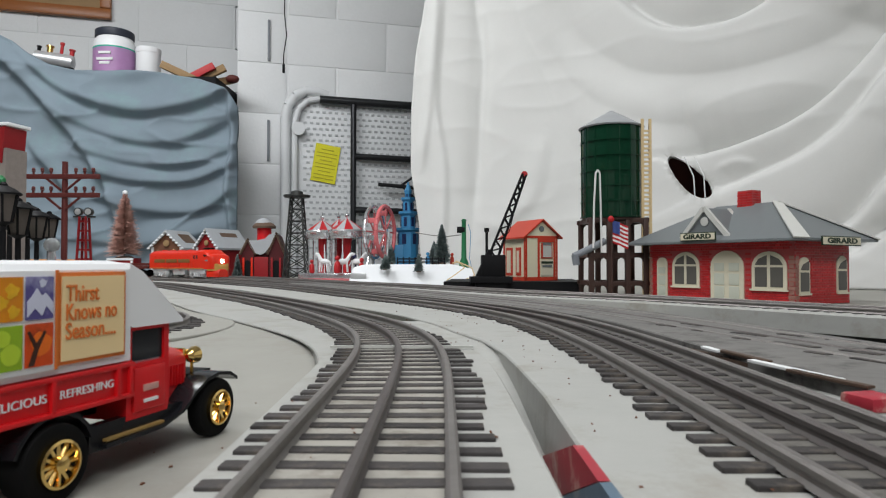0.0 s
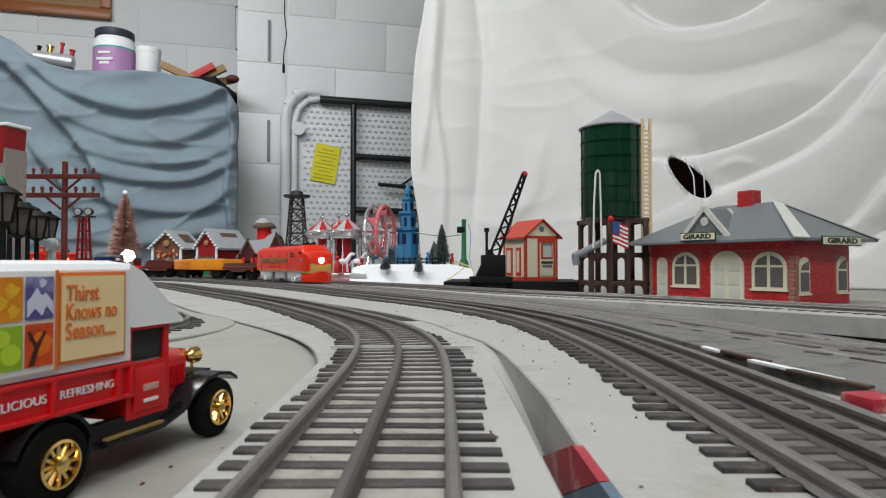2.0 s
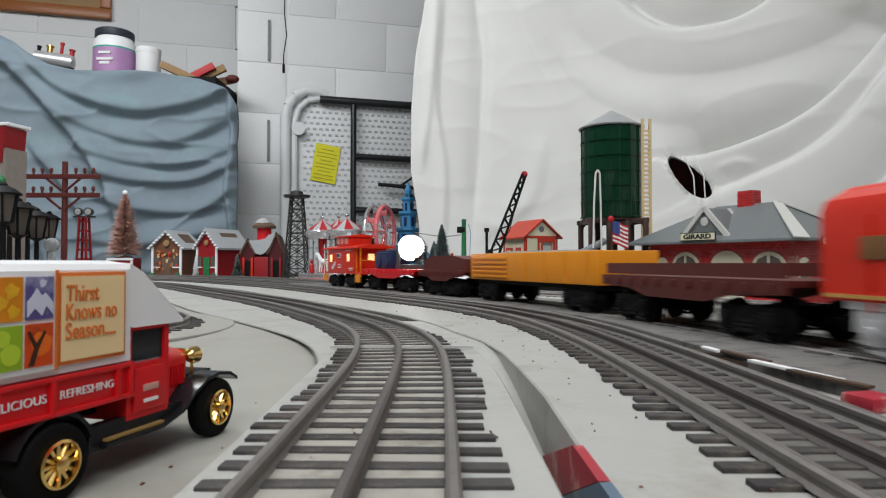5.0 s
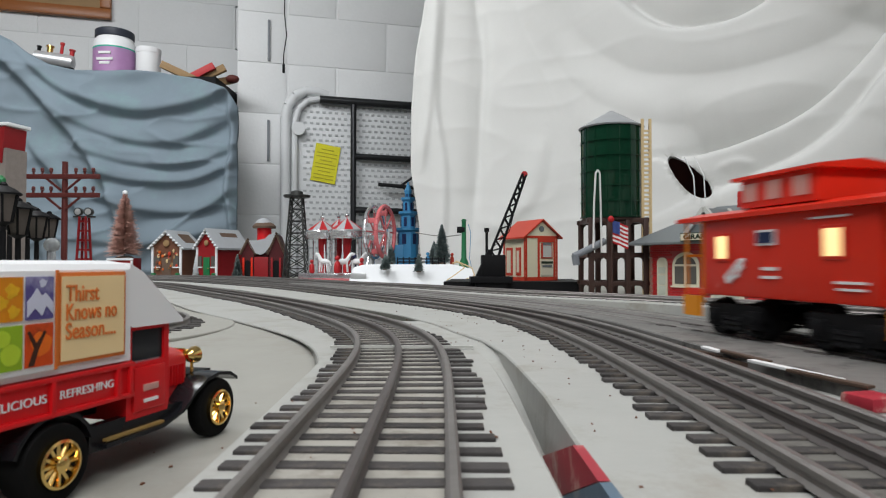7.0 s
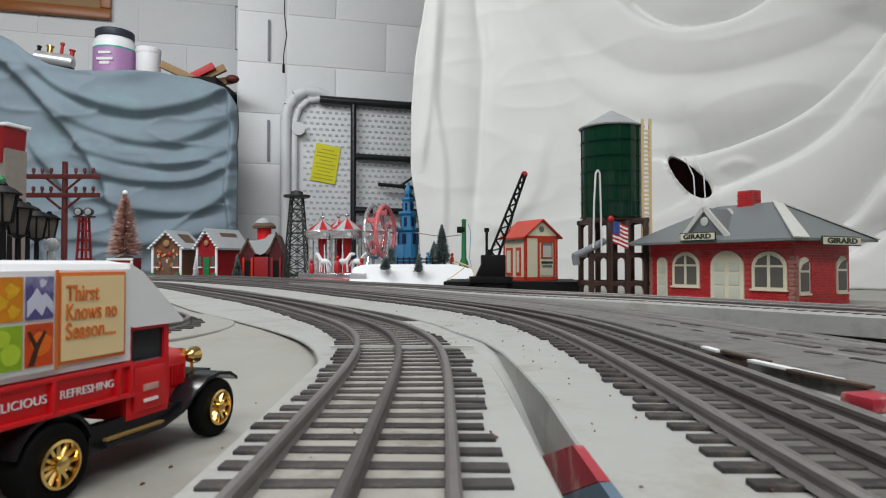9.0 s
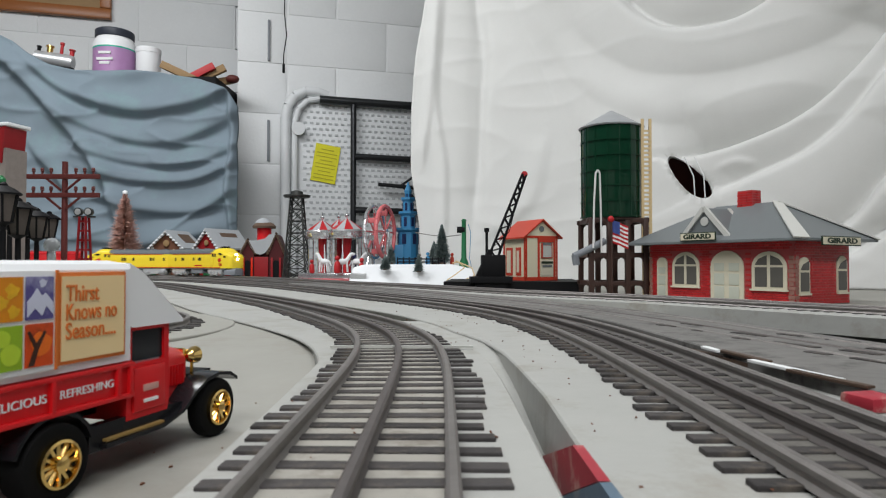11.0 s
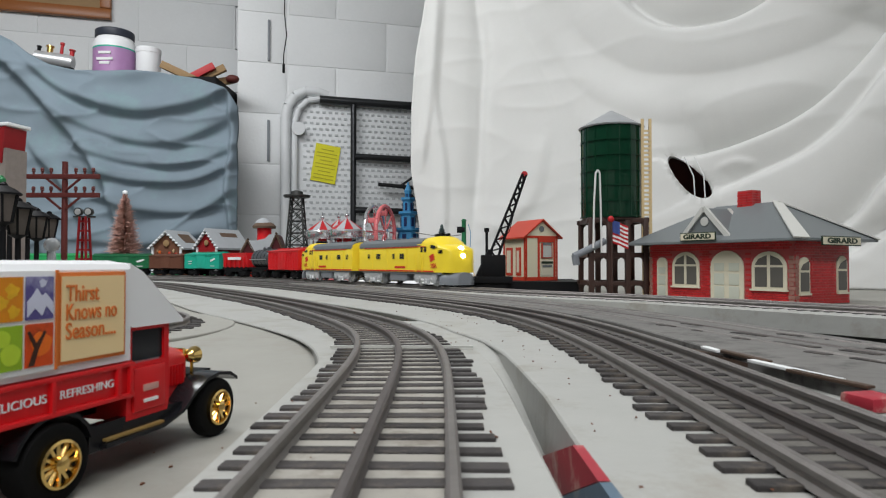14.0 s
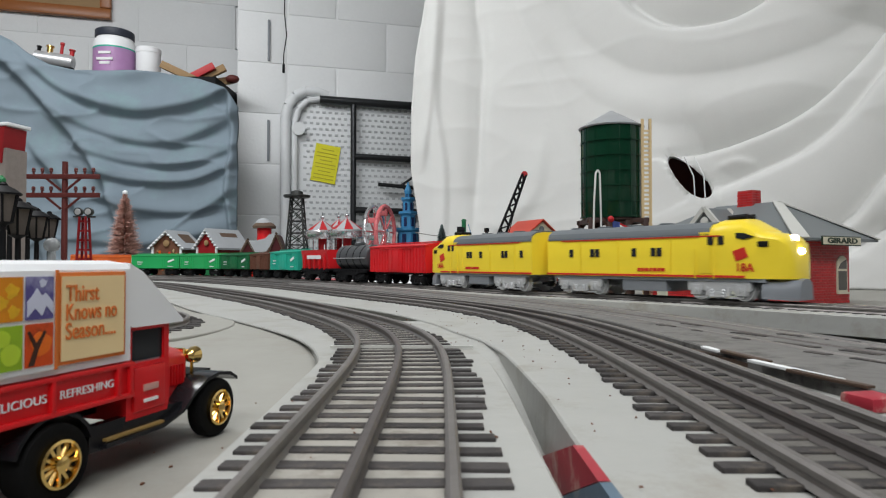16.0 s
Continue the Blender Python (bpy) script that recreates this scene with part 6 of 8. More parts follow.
def water_tower():
    TY = 1.0
    ob = thing("water_tower", Matrix.Translation((0.26, 1.0, 0.0)), "dark green toy water tower on a brown trestle", "toy water tower")
    R, zb, zt = 0.0461, 0.1178, 0.257
    bm = B()
    lathe(bm, [(R * 0.98, zb), (R, zb + 0.002), (R, zt)], None, 16)
    tank = part("tank", bm, M["tank_green"], ob, "panelled dark green tank")
    for k in range(7):
        bm = B()
        z = zb + 0.002 + k * (zt - zb - 0.002) / 6
        lathe(bm, [(R * 1.0, z - 0.0008), (R * 1.035, z - 0.0007), (R * 1.035, z + 0.0007), (R * 1.0, z + 0.0008)], None, 32)
        part("hoop", bm, M["tank_green"], tank)
    for k in range(16):
        a = 2 * math.pi * k / 16
        bm = B()
        rod(bm, (R * math.cos(a), R * math.sin(a), zb + 0.002), (R * math.cos(a), R * math.sin(a), zt), 0.0007, seg=5)
        part("seam", bm, M["tank_green"], tank)
    bm = B()
    lathe(bm, [(R * 1.06, zt - 0.001), (R * 1.08, zt + 0.001), (R * 0.5, zt + 0.0165), (0.002, zt + 0.0285)], None, 32)
    part("roof", bm, M["cone_grey"], ob, "shallow conical grey roof")
    # trestle: posts, rails with arched braces
    for x in (-0.040, -0.013, 0.014, 0.041):
        for y in (-0.036, 0.036):
            bm = B()
            box(bm, (x, y, zb / 2), (0.0075, 0.0075, zb), bevel=0.0008)
            part("post", bm, M["brown_frame"], ob)
    for y in (-0.036, 0.036):
        for z in (0.020, 0.062, zb - 0.004):
            bm = B()
            box(bm, (0, y, z), (0.092, 0.005, 0.007), bevel=0.0006)
            for x in (-0.0265, 0.0005, 0.0275):
                for s in (-1, 1):
                    prism(bm, [(x + s * 0.0100, z - 0.003), (x + s * 0.0040, z - 0.003), (x + s * 0.0085, z - 0.0065), (x + s * 0.0100, z - 0.012)], y - 0.002, y + 0.002, "y")
            part("cross_rail", bm, M["brown_frame"], ob)
    for x in (-0.040, 0.041):
        for z in (0.020, 0.062, zb - 0.004):
            bm = B()
            box(bm, (x, 0, z), (0.005, 0.070, 0.007))
            part("cross_rail", bm, M["brown_frame"], ob)
    bm = B()
    lathe(bm, [(R * 0.96, zb - 0.003), (R * 0.96, zb)], None, 16)
    part("deck", bm, M["brown_frame"], ob)
    # spout and its cord
    bm = B()
    tube(bm, [(-0.020, -0.038, 0.083), (-0.050, -0.044, 0.068), (-0.068, -0.046, 0.060)], 0.0052, 12)
    rod(bm, (-0.066, -0.046, 0.062), (-0.064, -0.046, 0.047), 0.0056, 0.0052, 12)
    part("spout", bm, M["loco_grey"], ob, "grey bent spout")
    bm = B()
    tube(bm, [(-0.040, -0.050, 0.072), (-0.0385, -0.050, 0.14), (-0.036, -0.050, 0.182), (-0.033, -0.050, 0.1865), (-0.030, -0.050, 0.182), (-0.029, -0.050, 0.14), (-0.028, -0.050, 0.066)], 0.0014, 6)
    part("cord", bm, M["white_wire"], ob, "white cord loop")
    # ladder
    lad = B()
    box(lad, (R - 0.0085, -0.034, (zt + 0.055) / 2 + 0.006), (0.0040, 0.003, zt - 0.050))
    box(lad, (R + 0.0030, -0.034, (zt + 0.055) / 2 + 0.006), (0.0040, 0.003, zt - 0.050))
    ladder = part("ladder", lad, M["tan"], ob, "tan plastic ladder")
    for k in range(30):
        bm = B()
        box(bm, (R - 0.0028, -0.0345, 0.056 + k * 0.0066), (0.012, 0.0025, 0.0030))
        part("rung", bm, M["tan"], ladder)
    bm = B()
    box(bm, (R - 0.0028, -0.034, 0.028), (0.013, 0.004, 0.056))
    part("ladder_foot", bm, M["tan"], ladder)
    return ob


water_tower()

# ---- flag ----
ob = thing("flag_pole", Matrix.Translation((0.2418, 0.93, 0)), "small toy flag on a dark pole with a red knob", "flag")
bm = B()
rod(bm, (0, 0, 0), (0, 0, 0.1098), 0.0013, seg=8)
part("pole", bm, M["brown_frame"], ob)
bm = B()
ball(bm, (-0.001, 0, 0.1131), 0.0048, 12)
part("knob", bm, M["red_paint"], ob)
FZ = 0.0937


def flag_piece(x0, x1, z0, z1, lift):
    bm = B()
    n = 8
    a, b = [], []
    for i in range(n + 1):
        x = x0 + (x1 - x0) * i / n
        y = 0.002 * math.sin(x * 420) - lift
        dz = -x * 0.42
        a.append((bm.verts.new((x, y, FZ + z0 + dz)), bm.verts.new((x, y, FZ + z1 + dz))))
        b.append((bm.verts.new((x, y + 0.0006, FZ + z0 + dz)), bm.verts.new((x, y + 0.0006, FZ + z1 + dz))))
    for i in range(n):
        bm.faces.new((a[i][0], a[i + 1][0], a[i + 1][1], a[i][1]))
        bm.faces.new((b[i][1], b[i + 1][1], b[i + 1][0], b[i][0]))
        bm.faces.new((a[i][1], a[i + 1][1], b[i + 1][1], b[i][1]))
        bm.faces.new((a[i][0], b[i][0], b[i + 1][0], a[i + 1][0]))
    return bm


for k in range(11):
    part("stripe", flag_piece(0.001, 0.0235, 0.016 - k * 0.003, 0.019 - k * 0.003, 0), M["red_paint"] if k % 2 == 0 else M["white_ink"], ob)
part("canton", flag_piece(0.001, 0.011, 0.001, 0.019, 0.0008), M["flag_blue"], ob, "blue canton")

# ---- black platform with hut and derrick ----
PZ = 0.0203
bm = B()
prism(bm, [(0.0009, 1.035), (0.2232, 1.035), (0.2418, 1.2198), (0.017, 1.2198)], 0.0, PZ, "z")
solid("platform", bm, M["black"], "flat black platform board beside the outer track", "platform", smooth=False)
M["hut_cream"] = mat("cream_hut_tin", (0.66, 0.62, 0.46), 0.42, var=0.05, size=0.006)
M["hut_red"] = mat("orange_red_hut_tin", (0.47, 0.045, 0.022), 0.40, var=0.08, size=0.006)


def hut():
    W, D, H, RH = 0.066, 0.068, 0.0770, 0.027
    ob = thing("crossing_hut", Matrix.Translation((0.1384, 1.09, PZ)) @ Matrix.Rotation(radians(27), 4, "Z"), "cream and red tin watchman's hut with a red roof", "toy building")
    bm = B()
    prism(bm, [(0, 0), (W, 0), (W, H), (W / 2, H + RH - 0.003), (0, H)], 0, D, "y")
    wall = part("wall", bm, M["hut_cream"], ob, "cream tin wall", False)
    for s in (0, 1):
        bm = B()
        x0, x1 = (W / 2, -0.007) if s == 0 else (W / 2, W + 0.007)
        prism(bm, [(x0, H + RH - 0.002), (x1, H - 0.006), (x1, H - 0.0035), (x0, H + RH + 0.0008)], -0.006, D + 0.006, "y")
        part("roof", bm, M["hut_red"], ob, "red sloping roof", False)
    bm = B()
    lathe(bm, [(0.0050, 0), (0.0050, 0.0012), (0.0034, 0.0016)], pose(W / 2, 0, H + 0.011, 90), 16)
    part("vent", bm, M["tin_grey"], wall)
    # front trims
    for x, z, w, h, mt, dy in ((0.0015, H / 2, 0.003, H, "hut_red", 0), (W - 0.0015, H / 2, 0.003, H, "hut_red", 0), (W / 2, H - 0.003, W, 0.004, "hut_red", 0), (W / 2, 0.003, W, 0.006, "hut_red", 0),
                               (W * 0.40, H * 0.48, 0.0035, H * 0.92, "hut_red", 0.0005), (W * 0.90, H * 0.48, 0.0035, H * 0.92, "hut_red", 0.0005), (W * 0.65, H * 0.90, W * 0.52, 0.008, "hut_red", 0.0008),
                               (W * 0.65, H * 0.66, W * 0.34, H * 0.34, "hut_red", 0.0012), (W * 0.65, H * 0.645, W * 0.26, H * 0.26, "tin_pale", 0.0020), (W * 0.65, H * 0.81, W * 0.26, 0.004, "tin_grey", 0.0022),
                               (W * 0.65, H * 0.28, W * 0.38, H * 0.34, "cream", 0.0010), (W * 0.65, H * 0.40, W * 0.36, 0.004, "sign_ink", 0.0018), (W * 0.65, H * 0.32, W * 0.30, 0.004, "tin_grey", 0.0018)):
        bm = B()
        box(bm, (x, -dy, z), (w, 0.002, h))
        part("trim", bm, M[mt], wall)
    # side trims
    for y, z, w, h, mt in ((0.002, H / 2, 0.003, H, "hut_red"), (D - 0.002, H / 2, 0.003, H, "hut_red"), (D * 0.30, H * 0.42, D * 0.22, H * 0.62, "hut_red"), (D * 0.30, H * 0.42, D * 0.10, H * 0.48, "cream"), (D * 0.72, H * 0.42, D * 0.30, H * 0.62, "hut_red"),
                           (D * 0.72, H * 0.42, D * 0.18, H * 0.50, "cream"), (D / 2, 0.003, D, 0.006, "hut_red")):
        bm = B()
        box(bm, (-0.0002 - (0.0008 if mt == "cream" else 0), y, z), (0.0022, w, h))
        part("trim", bm, M[mt], wall)
    return ob


hut()

ob = thing("derrick", Matrix.Translation((0.076, 1.04, 0.0)), "black toy derrick crane with a lattice boom", "toy crane")
bm = B()
box(bm, (0, 0, 0.0235), (0.066, 0.05, 0.010), bevel=0.001)
box(bm, (0, 0, 0.010), (0.05, 0.04, 0.020))
part("base", bm, M["black"], ob)
bm = B()
box(bm, (0.004, 0, 0.045), (0.038, 0.030, 0.036), bevel=0.002)
prism(bm, [(-0.024, 0.028), (0.0, 0.028), (0.002, 0.070), (-0.004, 0.072)], -0.014, 0.014, "y")
part("cab", bm, M["black"], ob)
bm = B()
rod(bm, (-0.006, 0, 0.06), (-0.006, 0, 0.104), 0.0022)
rod(bm, (-0.006, 0, 0.100), (-0.006, 0, 0.106), 0.0042)
part("stack", bm, M["black"], ob)
p0, p1 = Vector((0.004, 0, 0.058)), Vector((0.0543, 0, 0.192))
bd = (p1 - p0).normalized()
bn = Vector((-bd.z, 0, bd.x))
boom = B()
for s in (-1, 1):
    for yy in (-1, 1):
        a = p0 + bn * 0.0072 * s + Vector((0, 0.006 * yy, 0))
        b = p1 + bn * 0.0030 * s + Vector((0, 0.004 * yy, 0))
        rod(boom, a, b, 0.0017, seg=6)
boom_ob = part("boom", boom, M["black"], ob)
L = (p1 - p0).length
for k in range(15):
    a = p0 + bd * (L * k / 15) + bn * (0.0072 - 0.0042 * k / 15) * (1 if k % 2 else -1)
    b = p0 + bd * (L * (k + 1) / 15) + bn * (0.0072 - 0.0042 * (k + 1) / 15) * (-1 if k % 2 else 1)
    for yy in (-0.005, 0.005):
        bm = B()
        rod(bm, a + Vector((0, yy, 0)), b + Vector((0, yy, 0)), 0.0013, seg=5)
        part("lattice", bm, M["black"], boom_ob)
bm = B()
lathe(bm, [(0.0052, -0.004), (0.0052, 0.004)], Matrix.Translation(p1) @ pose(0, 0, 0, 90), 14)
part("pulley", bm, M["red_paint"], boom_ob, "dark red pulley")
bm = B()
tube(bm, [p1, Vector((0.03, 0, 0.10)), Vector((0.004, 0, 0.075))], 0.0006, 5)
part("cable", bm, M["black"], boom_ob)


# ---- far side: winter village, funfair and snow hill ----
M["snow"] = mat("white_snow_plastic", (0.80, 0.82, 0.84), 0.55, var=0.04, size=0.01, bump=0.1)
M["house_red"] = mat("dark_red_house_paint", (0.27, 0.012, 0.016), 0.5, var=0.25, size=0.008)
M["barn_dark"] = mat("dark_maroon_paint", (0.075, 0.010, 0.012), 0.55, var=0.3, size=0.008, bump=0.2)
M["ginger"] = mat("gingerbread_brown", (0.15, 0.065, 0.038), 0.6, var=0.3, size=0.008)
M["house_green"] = mat("green_door_paint", (0.02, 0.17, 0.06), 0.45, var=0.1, size=0.006)
M["roof_brown"] = mat("brown_roof", (0.13, 0.085, 0.06), 0.65, var=0.2, size=0.008)
M["snow_dull"] = mat("dull_snow_paint", (0.40, 0.42, 0.44), 0.6, var=0.15, size=0.01, bump=0.2)
M["brush_pink"] = mat("dusty_pink_bristle", (0.58, 0.36, 0.30), 0.8, var=0.35, size=0.004)
M["brush_green"] = mat("frosted_green_bristle", (0.12, 0.16, 0.155), 0.8, var=0.5, size=0.003, stain=(0.5, 0.54, 0.54), stain_amount=0.6)
M["pole_brown"] = mat("red_brown_pole", (0.115, 0.025, 0.022), 0.5, var=0.15, size=0.006)
M["steel_grey"] = mat("dull_tower_metal", (0.045, 0.047, 0.045), 0.45, 0.3, var=0.15, size=0.006)
M["fair_pink"] = mat("translucent_pink_plastic", (0.62, 0.16, 0.17), 0.25, var=0.15, size=0.006)
M["fair_silver"] = mat("silver_plated_plastic", (0.72, 0.73, 0.75), 0.2, 0.85, var=0.08, size=0.006)
M["castle_blue"] = mat("bright_blue_plastic", (0.045, 0.22, 0.42), 0.4, var=0.12, size=0.008)
M["clear_globe"] = mat("clear_plastic_globe", (0.55, 0.58, 0.60), 0.12, var=0.05, size=0.01, alpha=0.6)
M["lantern_pane"] = mat("frosted_lantern_pane", (0.10, 0.085, 0.075), 0.35, var=0.3, size=0.004)
M["stucco"] = mat("grey_stucco", (0.27, 0.235, 0.215), 0.7, var=0.3, size=0.008, bump=0.2)


def village_house(x0, x1, y, z_eave, z_ridge, depth, wall, roof, label, door, yaw=0.0, trim="snow"):
    """A small gabled house, its gable towards the tracks."""
    w = x1 - x0
    ob = thing("village_house", Matrix.Translation(((x0 + x1) / 2, y, 0)) @ Matrix.Rotation(radians(yaw), 4, "Z"), label, "toy house", "winter village")
    bm = B()
    prism(bm, [(-w / 2, 0), (w / 2, 0), (w / 2, z_eave), (0, z_ridge - 0.004), (-w / 2, z_eave)], 0, depth, "y")
    wl = part("wall", bm, wall, ob, "", False)
    for s in (-1, 1):
        bm = B()
        prism(bm, [(0, z_ridge - 0.003), (s * (w / 2 + 0.010), z_eave - 0.008), (s * (w / 2 + 0.010), z_eave - 0.002), (0, z_ridge + 0.005)], -0.010, depth + 0.008, "y")
        rf = part("roof", bm, M["snow_dull"], ob, "snow-covered roof", False)
        bm = B()
        prism(bm, [(s * w * 0.14, z_ridge - 0.28 * (z_ridge - z_eave) + 0.006), (s * w * 0.42, z_eave + 0.16 * (z_ridge - z_eave) + 0.006), (s * w * 0.42, z_eave + 0.16 * (z_ridge - z_eave) + 0.0075), (s * w * 0.14, z_ridge - 0.28 * (z_ridge - z_eave) + 0.0075)],
              depth * 0.30, depth * 0.85, "y")
        part("bare_patch", bm, M["roof_brown"], rf, "bare brown roof patch", False)
    for s in (-1, 1):
        bm = B()
        box(bm, (s * (w / 2 - 0.003), -0.001, z_eave / 2), (0.007, 0.004, z_eave))
        part("corner_post", bm, M[trim], wl)
    bm = B()
    box(bm, (0, -0.001, 0.034), (w * 0.30, 0.004, 0.068), bevel=0.001)
    d = part("door", bm, door, wl)
    bm = B()
    ball(bm, (w * 0.10, -0.004, 0.034), 0.0022, 8)
    part("door_knob", bm, M["gold"], d)
    for s in (-1, 1):
        bm = B()
        box(bm, (s * w * 0.32, -0.001, 0.055), (w * 0.18, 0.004, 0.032))
        wn = part("window", bm, M["pane_grey"], wl)
        bm = B()
        box(bm, (s * w * 0.32, -0.002, 0.037), (w * 0.22, 0.006, 0.004))
        part("sill", bm, M[trim], wn)
        bm = B()
        box(bm, (s * w * 0.40, -0.006, 0.010), (w * 0.12, 0.012, 0.020), bevel=0.003)
        part("shrub", bm, M["house_green"], wl)
    bm = B()
    lathe(bm, [(w * 0.10, 0), (w * 0.10, 0.003), (w * 0.07, 0.004)], pose(0, -0.002, z_eave + (z_ridge - z_eave) * 0.25, 90), 18)
    part("medallion", bm, M["wood_pale"], wl)
    bm = B()
    for k in range(7):
        u = k / 6
        for s in (-1, 1):
            ball(bm, (s * (w / 2 + 0.006) * u, -0.009, z_ridge - (z_ridge - z_eave) * u - 0.003), (0.0060, 0.0035, 0.0030), 6)
    part("icicle_edge", bm, M["snow"], ob, "snowy gable edge")
    return ob


ginger_house = village_house(-0.9009, -0.8, 2.0, 0.0987, 0.1474, 0.11, M["ginger"], M["snow"], "gingerbread-brown toy house with a snowy roof", M["roof_brown"], -10)
village_house(-0.761, -0.6784, 1.98, 0.0982, 0.1516, 0.13, M["house_red"], M["snow"], "dark red toy house with a green door and snowy roof", M["house_green"], -24)


def snow_barn():
    """A dark red cottage with two steep gables, snow sagging between them and a round chimney tower."""
    ob = thing("village_house", Matrix.Translation((-0.530, 1.90, 0)) @ Matrix.Rotation(radians(6), 4, "Z"), "dark red toy cottage with sagging snow roof and round tower", "toy house", "winter village")
    bm = B()
    box(bm, (0.004, 0.055, 0.040), (0.108, 0.090, 0.080), bevel=0.002)
    wall = part("wall", bm, M["barn_dark"], ob, "dark maroon wall")
    for x0, x1, zt in ((-0.058, -0.022, 0.118), (0.020, 0.062, 0.136)):
        bm = B()
        xm = (x0 + x1) / 2
        prism(bm, [(x0, 0), (x1, 0), (x1, 0.082), (xm + 0.004, zt - 0.006), (xm - 0.002, zt), (xm - 0.006, zt - 0.007), (x0, 0.080)], 0.0, 0.10, "y")
        g = part("gable", bm, M["barn_dark"], ob, "steep dark gable", False)
        bm = B()
        for k in range(9):
            u = k / 8
            ball(bm, (xm + (x1 - xm + 0.003) * u, -0.002, zt - (zt - 0.078) * u), (0.0042, 0.006, 0.0046), 6)
            ball(bm, (xm - (xm - x0 + 0.003) * u, -0.002, zt - (zt - 0.078) * u), (0.0042, 0.006, 0.0046), 6)
        part("shingle_edge", bm, M["roof_brown"], g, "rough brown shingle edge")
        bm = B()
        prism(bm, [(q[0] + xm, q[1]) for q in arch(0.017, 0.058)], -0.0025, 0.002, "y")
        part("doorway", bm, M["black"], g, "dark arched doorway")
        for e in (-1, 1):
            bm = B()
            box(bm, (xm + e * 0.012, -0.002, 0.033), (0.006, 0.006, 0.066), bevel=0.001)
            part("post", bm, M["train_red"] if x0 < 0 else M["house_red"], g, "bright red post")
    bm = B()
    prism(bm, [(-0.040, 0.116), (-0.030, 0.094), (-0.018, 0.079), (-0.004, 0.074), (0.010, 0.080), (0.024, 0.100), (0.041, 0.136), (0.022, 0.134), (0.010, 0.122), (-0.012, 0.117)], -0.006, 0.085, "y")
    part("snow_roof", bm, M["snow_dull"], ob, "sagging snow-covered roof", False)
    bm = B()
    box(bm, (-0.001, -0.002, 0.034), (0.040, 0.006, 0.068), bevel=0.001)
    part("front_panel", bm, M["house_red"], ob)
    bm = B()
    lathe(bm, [(0.021, 0.10), (0.021, 0.158)], pose(0.0, 0.04, 0), 16)
    tower = part("tower", bm, M["box_red"], ob, "round red tower")
    bm = B()
    lathe(bm, [(0.034, 0.154), (0.035, 0.160), (0.027, 0.168), (0.022, 0.171)], pose(0.0, 0.04, 0), 14)
    cap = part("tower_cap", bm, M["roof_brown"], tower, "shaggy brown thatch cap")
    bm = B()
    lathe(bm, [(0.026, 0.169), (0.018, 0.178), (0.006, 0.184), (0.001, 0.185)], pose(-0.003, 0.04, 0), 14)
    part("cap_snow", bm, M["snow_dull"], cap, "snow on the cap")


snow_barn()
# sweets stuck on the gingerbread front
rng = random.Random(31)
SWEETS = [M["orange_dark"], M["ginger"], M["hut_red"], M["tan"], M["wood_pale"]]
for k in range(26):
    bm = B()
    ball(bm, (rng.uniform(-0.036, 0.036), -0.003, rng.uniform(0.030, 0.088)), (rng.uniform(0.003, 0.0055), 0.003, rng.uniform(0.003, 0.007)), 6)
    part("sweet", bm, SWEETS[k % 5], ginger_house)


def brush_tree(pos, h, r, material, label, tip=True, seedn=1, name="bottle_brush_tree"):
    ob = thing(name, Matrix.Translation(pos), label, "toy tree", "bottle brush trees")
    rng = random.Random(seedn)
    bm = B()
    rod(bm, (0, 0, 0), (0, 0, h), 0.0014, 0.0008, 6)
    lathe(bm, [(r * 0.40, 0), (r * 0.40, 0.004), (r * 0.25, 0.006)], None, 12)
    part("trunk", bm, M["roof_brown"], ob)
    verts, faces = [], []
    n = int(2600 * (h / 0.2) ** 0.5)
    for i in range(n):
        u = (i + rng.random()) / n
        z = h * (0.07 + 0.93 * u)
        a = rng.random() * 2 * math.pi
        ln = r * (1 - u * 0.97) ** 0.72 * rng.uniform(0.72, 1.08) * (0.86 + 0.14 * math.sin(u * 60))
        d = Vector((math.cos(a), math.sin(a), rng.uniform(-0.25, 0.35)))
        sd = Vector((-math.sin(a), math.cos(a), 0)) * 0.0013
        p, q = Vector((0, 0, z)), Vector((0, 0, z)) + d * ln
        k = len(verts)
        verts += [tuple(p - sd), tuple(p + sd), tuple(q + sd * 0.8), tuple(q - sd * 0.8), tuple((p + q) / 2 + Vector((0, 0, 0.0018)))]
        faces += [(k, k + 1, k + 4), (k + 1, k + 2, k + 4), (k + 2, k + 3, k + 4), (k + 3, k, k + 4)]
    me = bpy.data.meshes.new("bristles")
    me.from_pydata(verts, [], faces)
    me.materials.append(material)
    br = new("bristles", me)
    br.parent = ob
    tagged(br, kind="stuff")
    if tip:
        bm = B()
        ball(bm, (0, 0, h), 0.008, 10)
        part("tip_ball", bm, M["snow"], ob, "white ball on the tip")
    return ob


ob = thing("sign_box", Matrix.Translation((-0.9799, 1.97, 0.0)), "dark red box with a white frame below the pink tree", "box")
bm = B()
box(bm, (0, 0.03, 0.0654 / 2), (0.0754, 0.06, 0.0654), bevel=0.002)
part("body", bm, M["house_red"], ob)
for c, s in (((0, 0, 0.062), (0.0788, 0.006, 0.007)), ((-0.036, 0, 0.030), (0.006, 0.006, 0.055)), ((0.036, 0, 0.030), (0.006, 0.006, 0.055))):
    bm = B()
    box(bm, c, s)
    part("frame_bar", bm, M["snow"], ob)
for k in range(4):
    bm = B()
    box(bm, (-0.022 + k * 0.014, -0.001, 0.042), (0.009, 0.002, 0.010))
    part("lettering_bar", bm, M["white_ink"], ob)
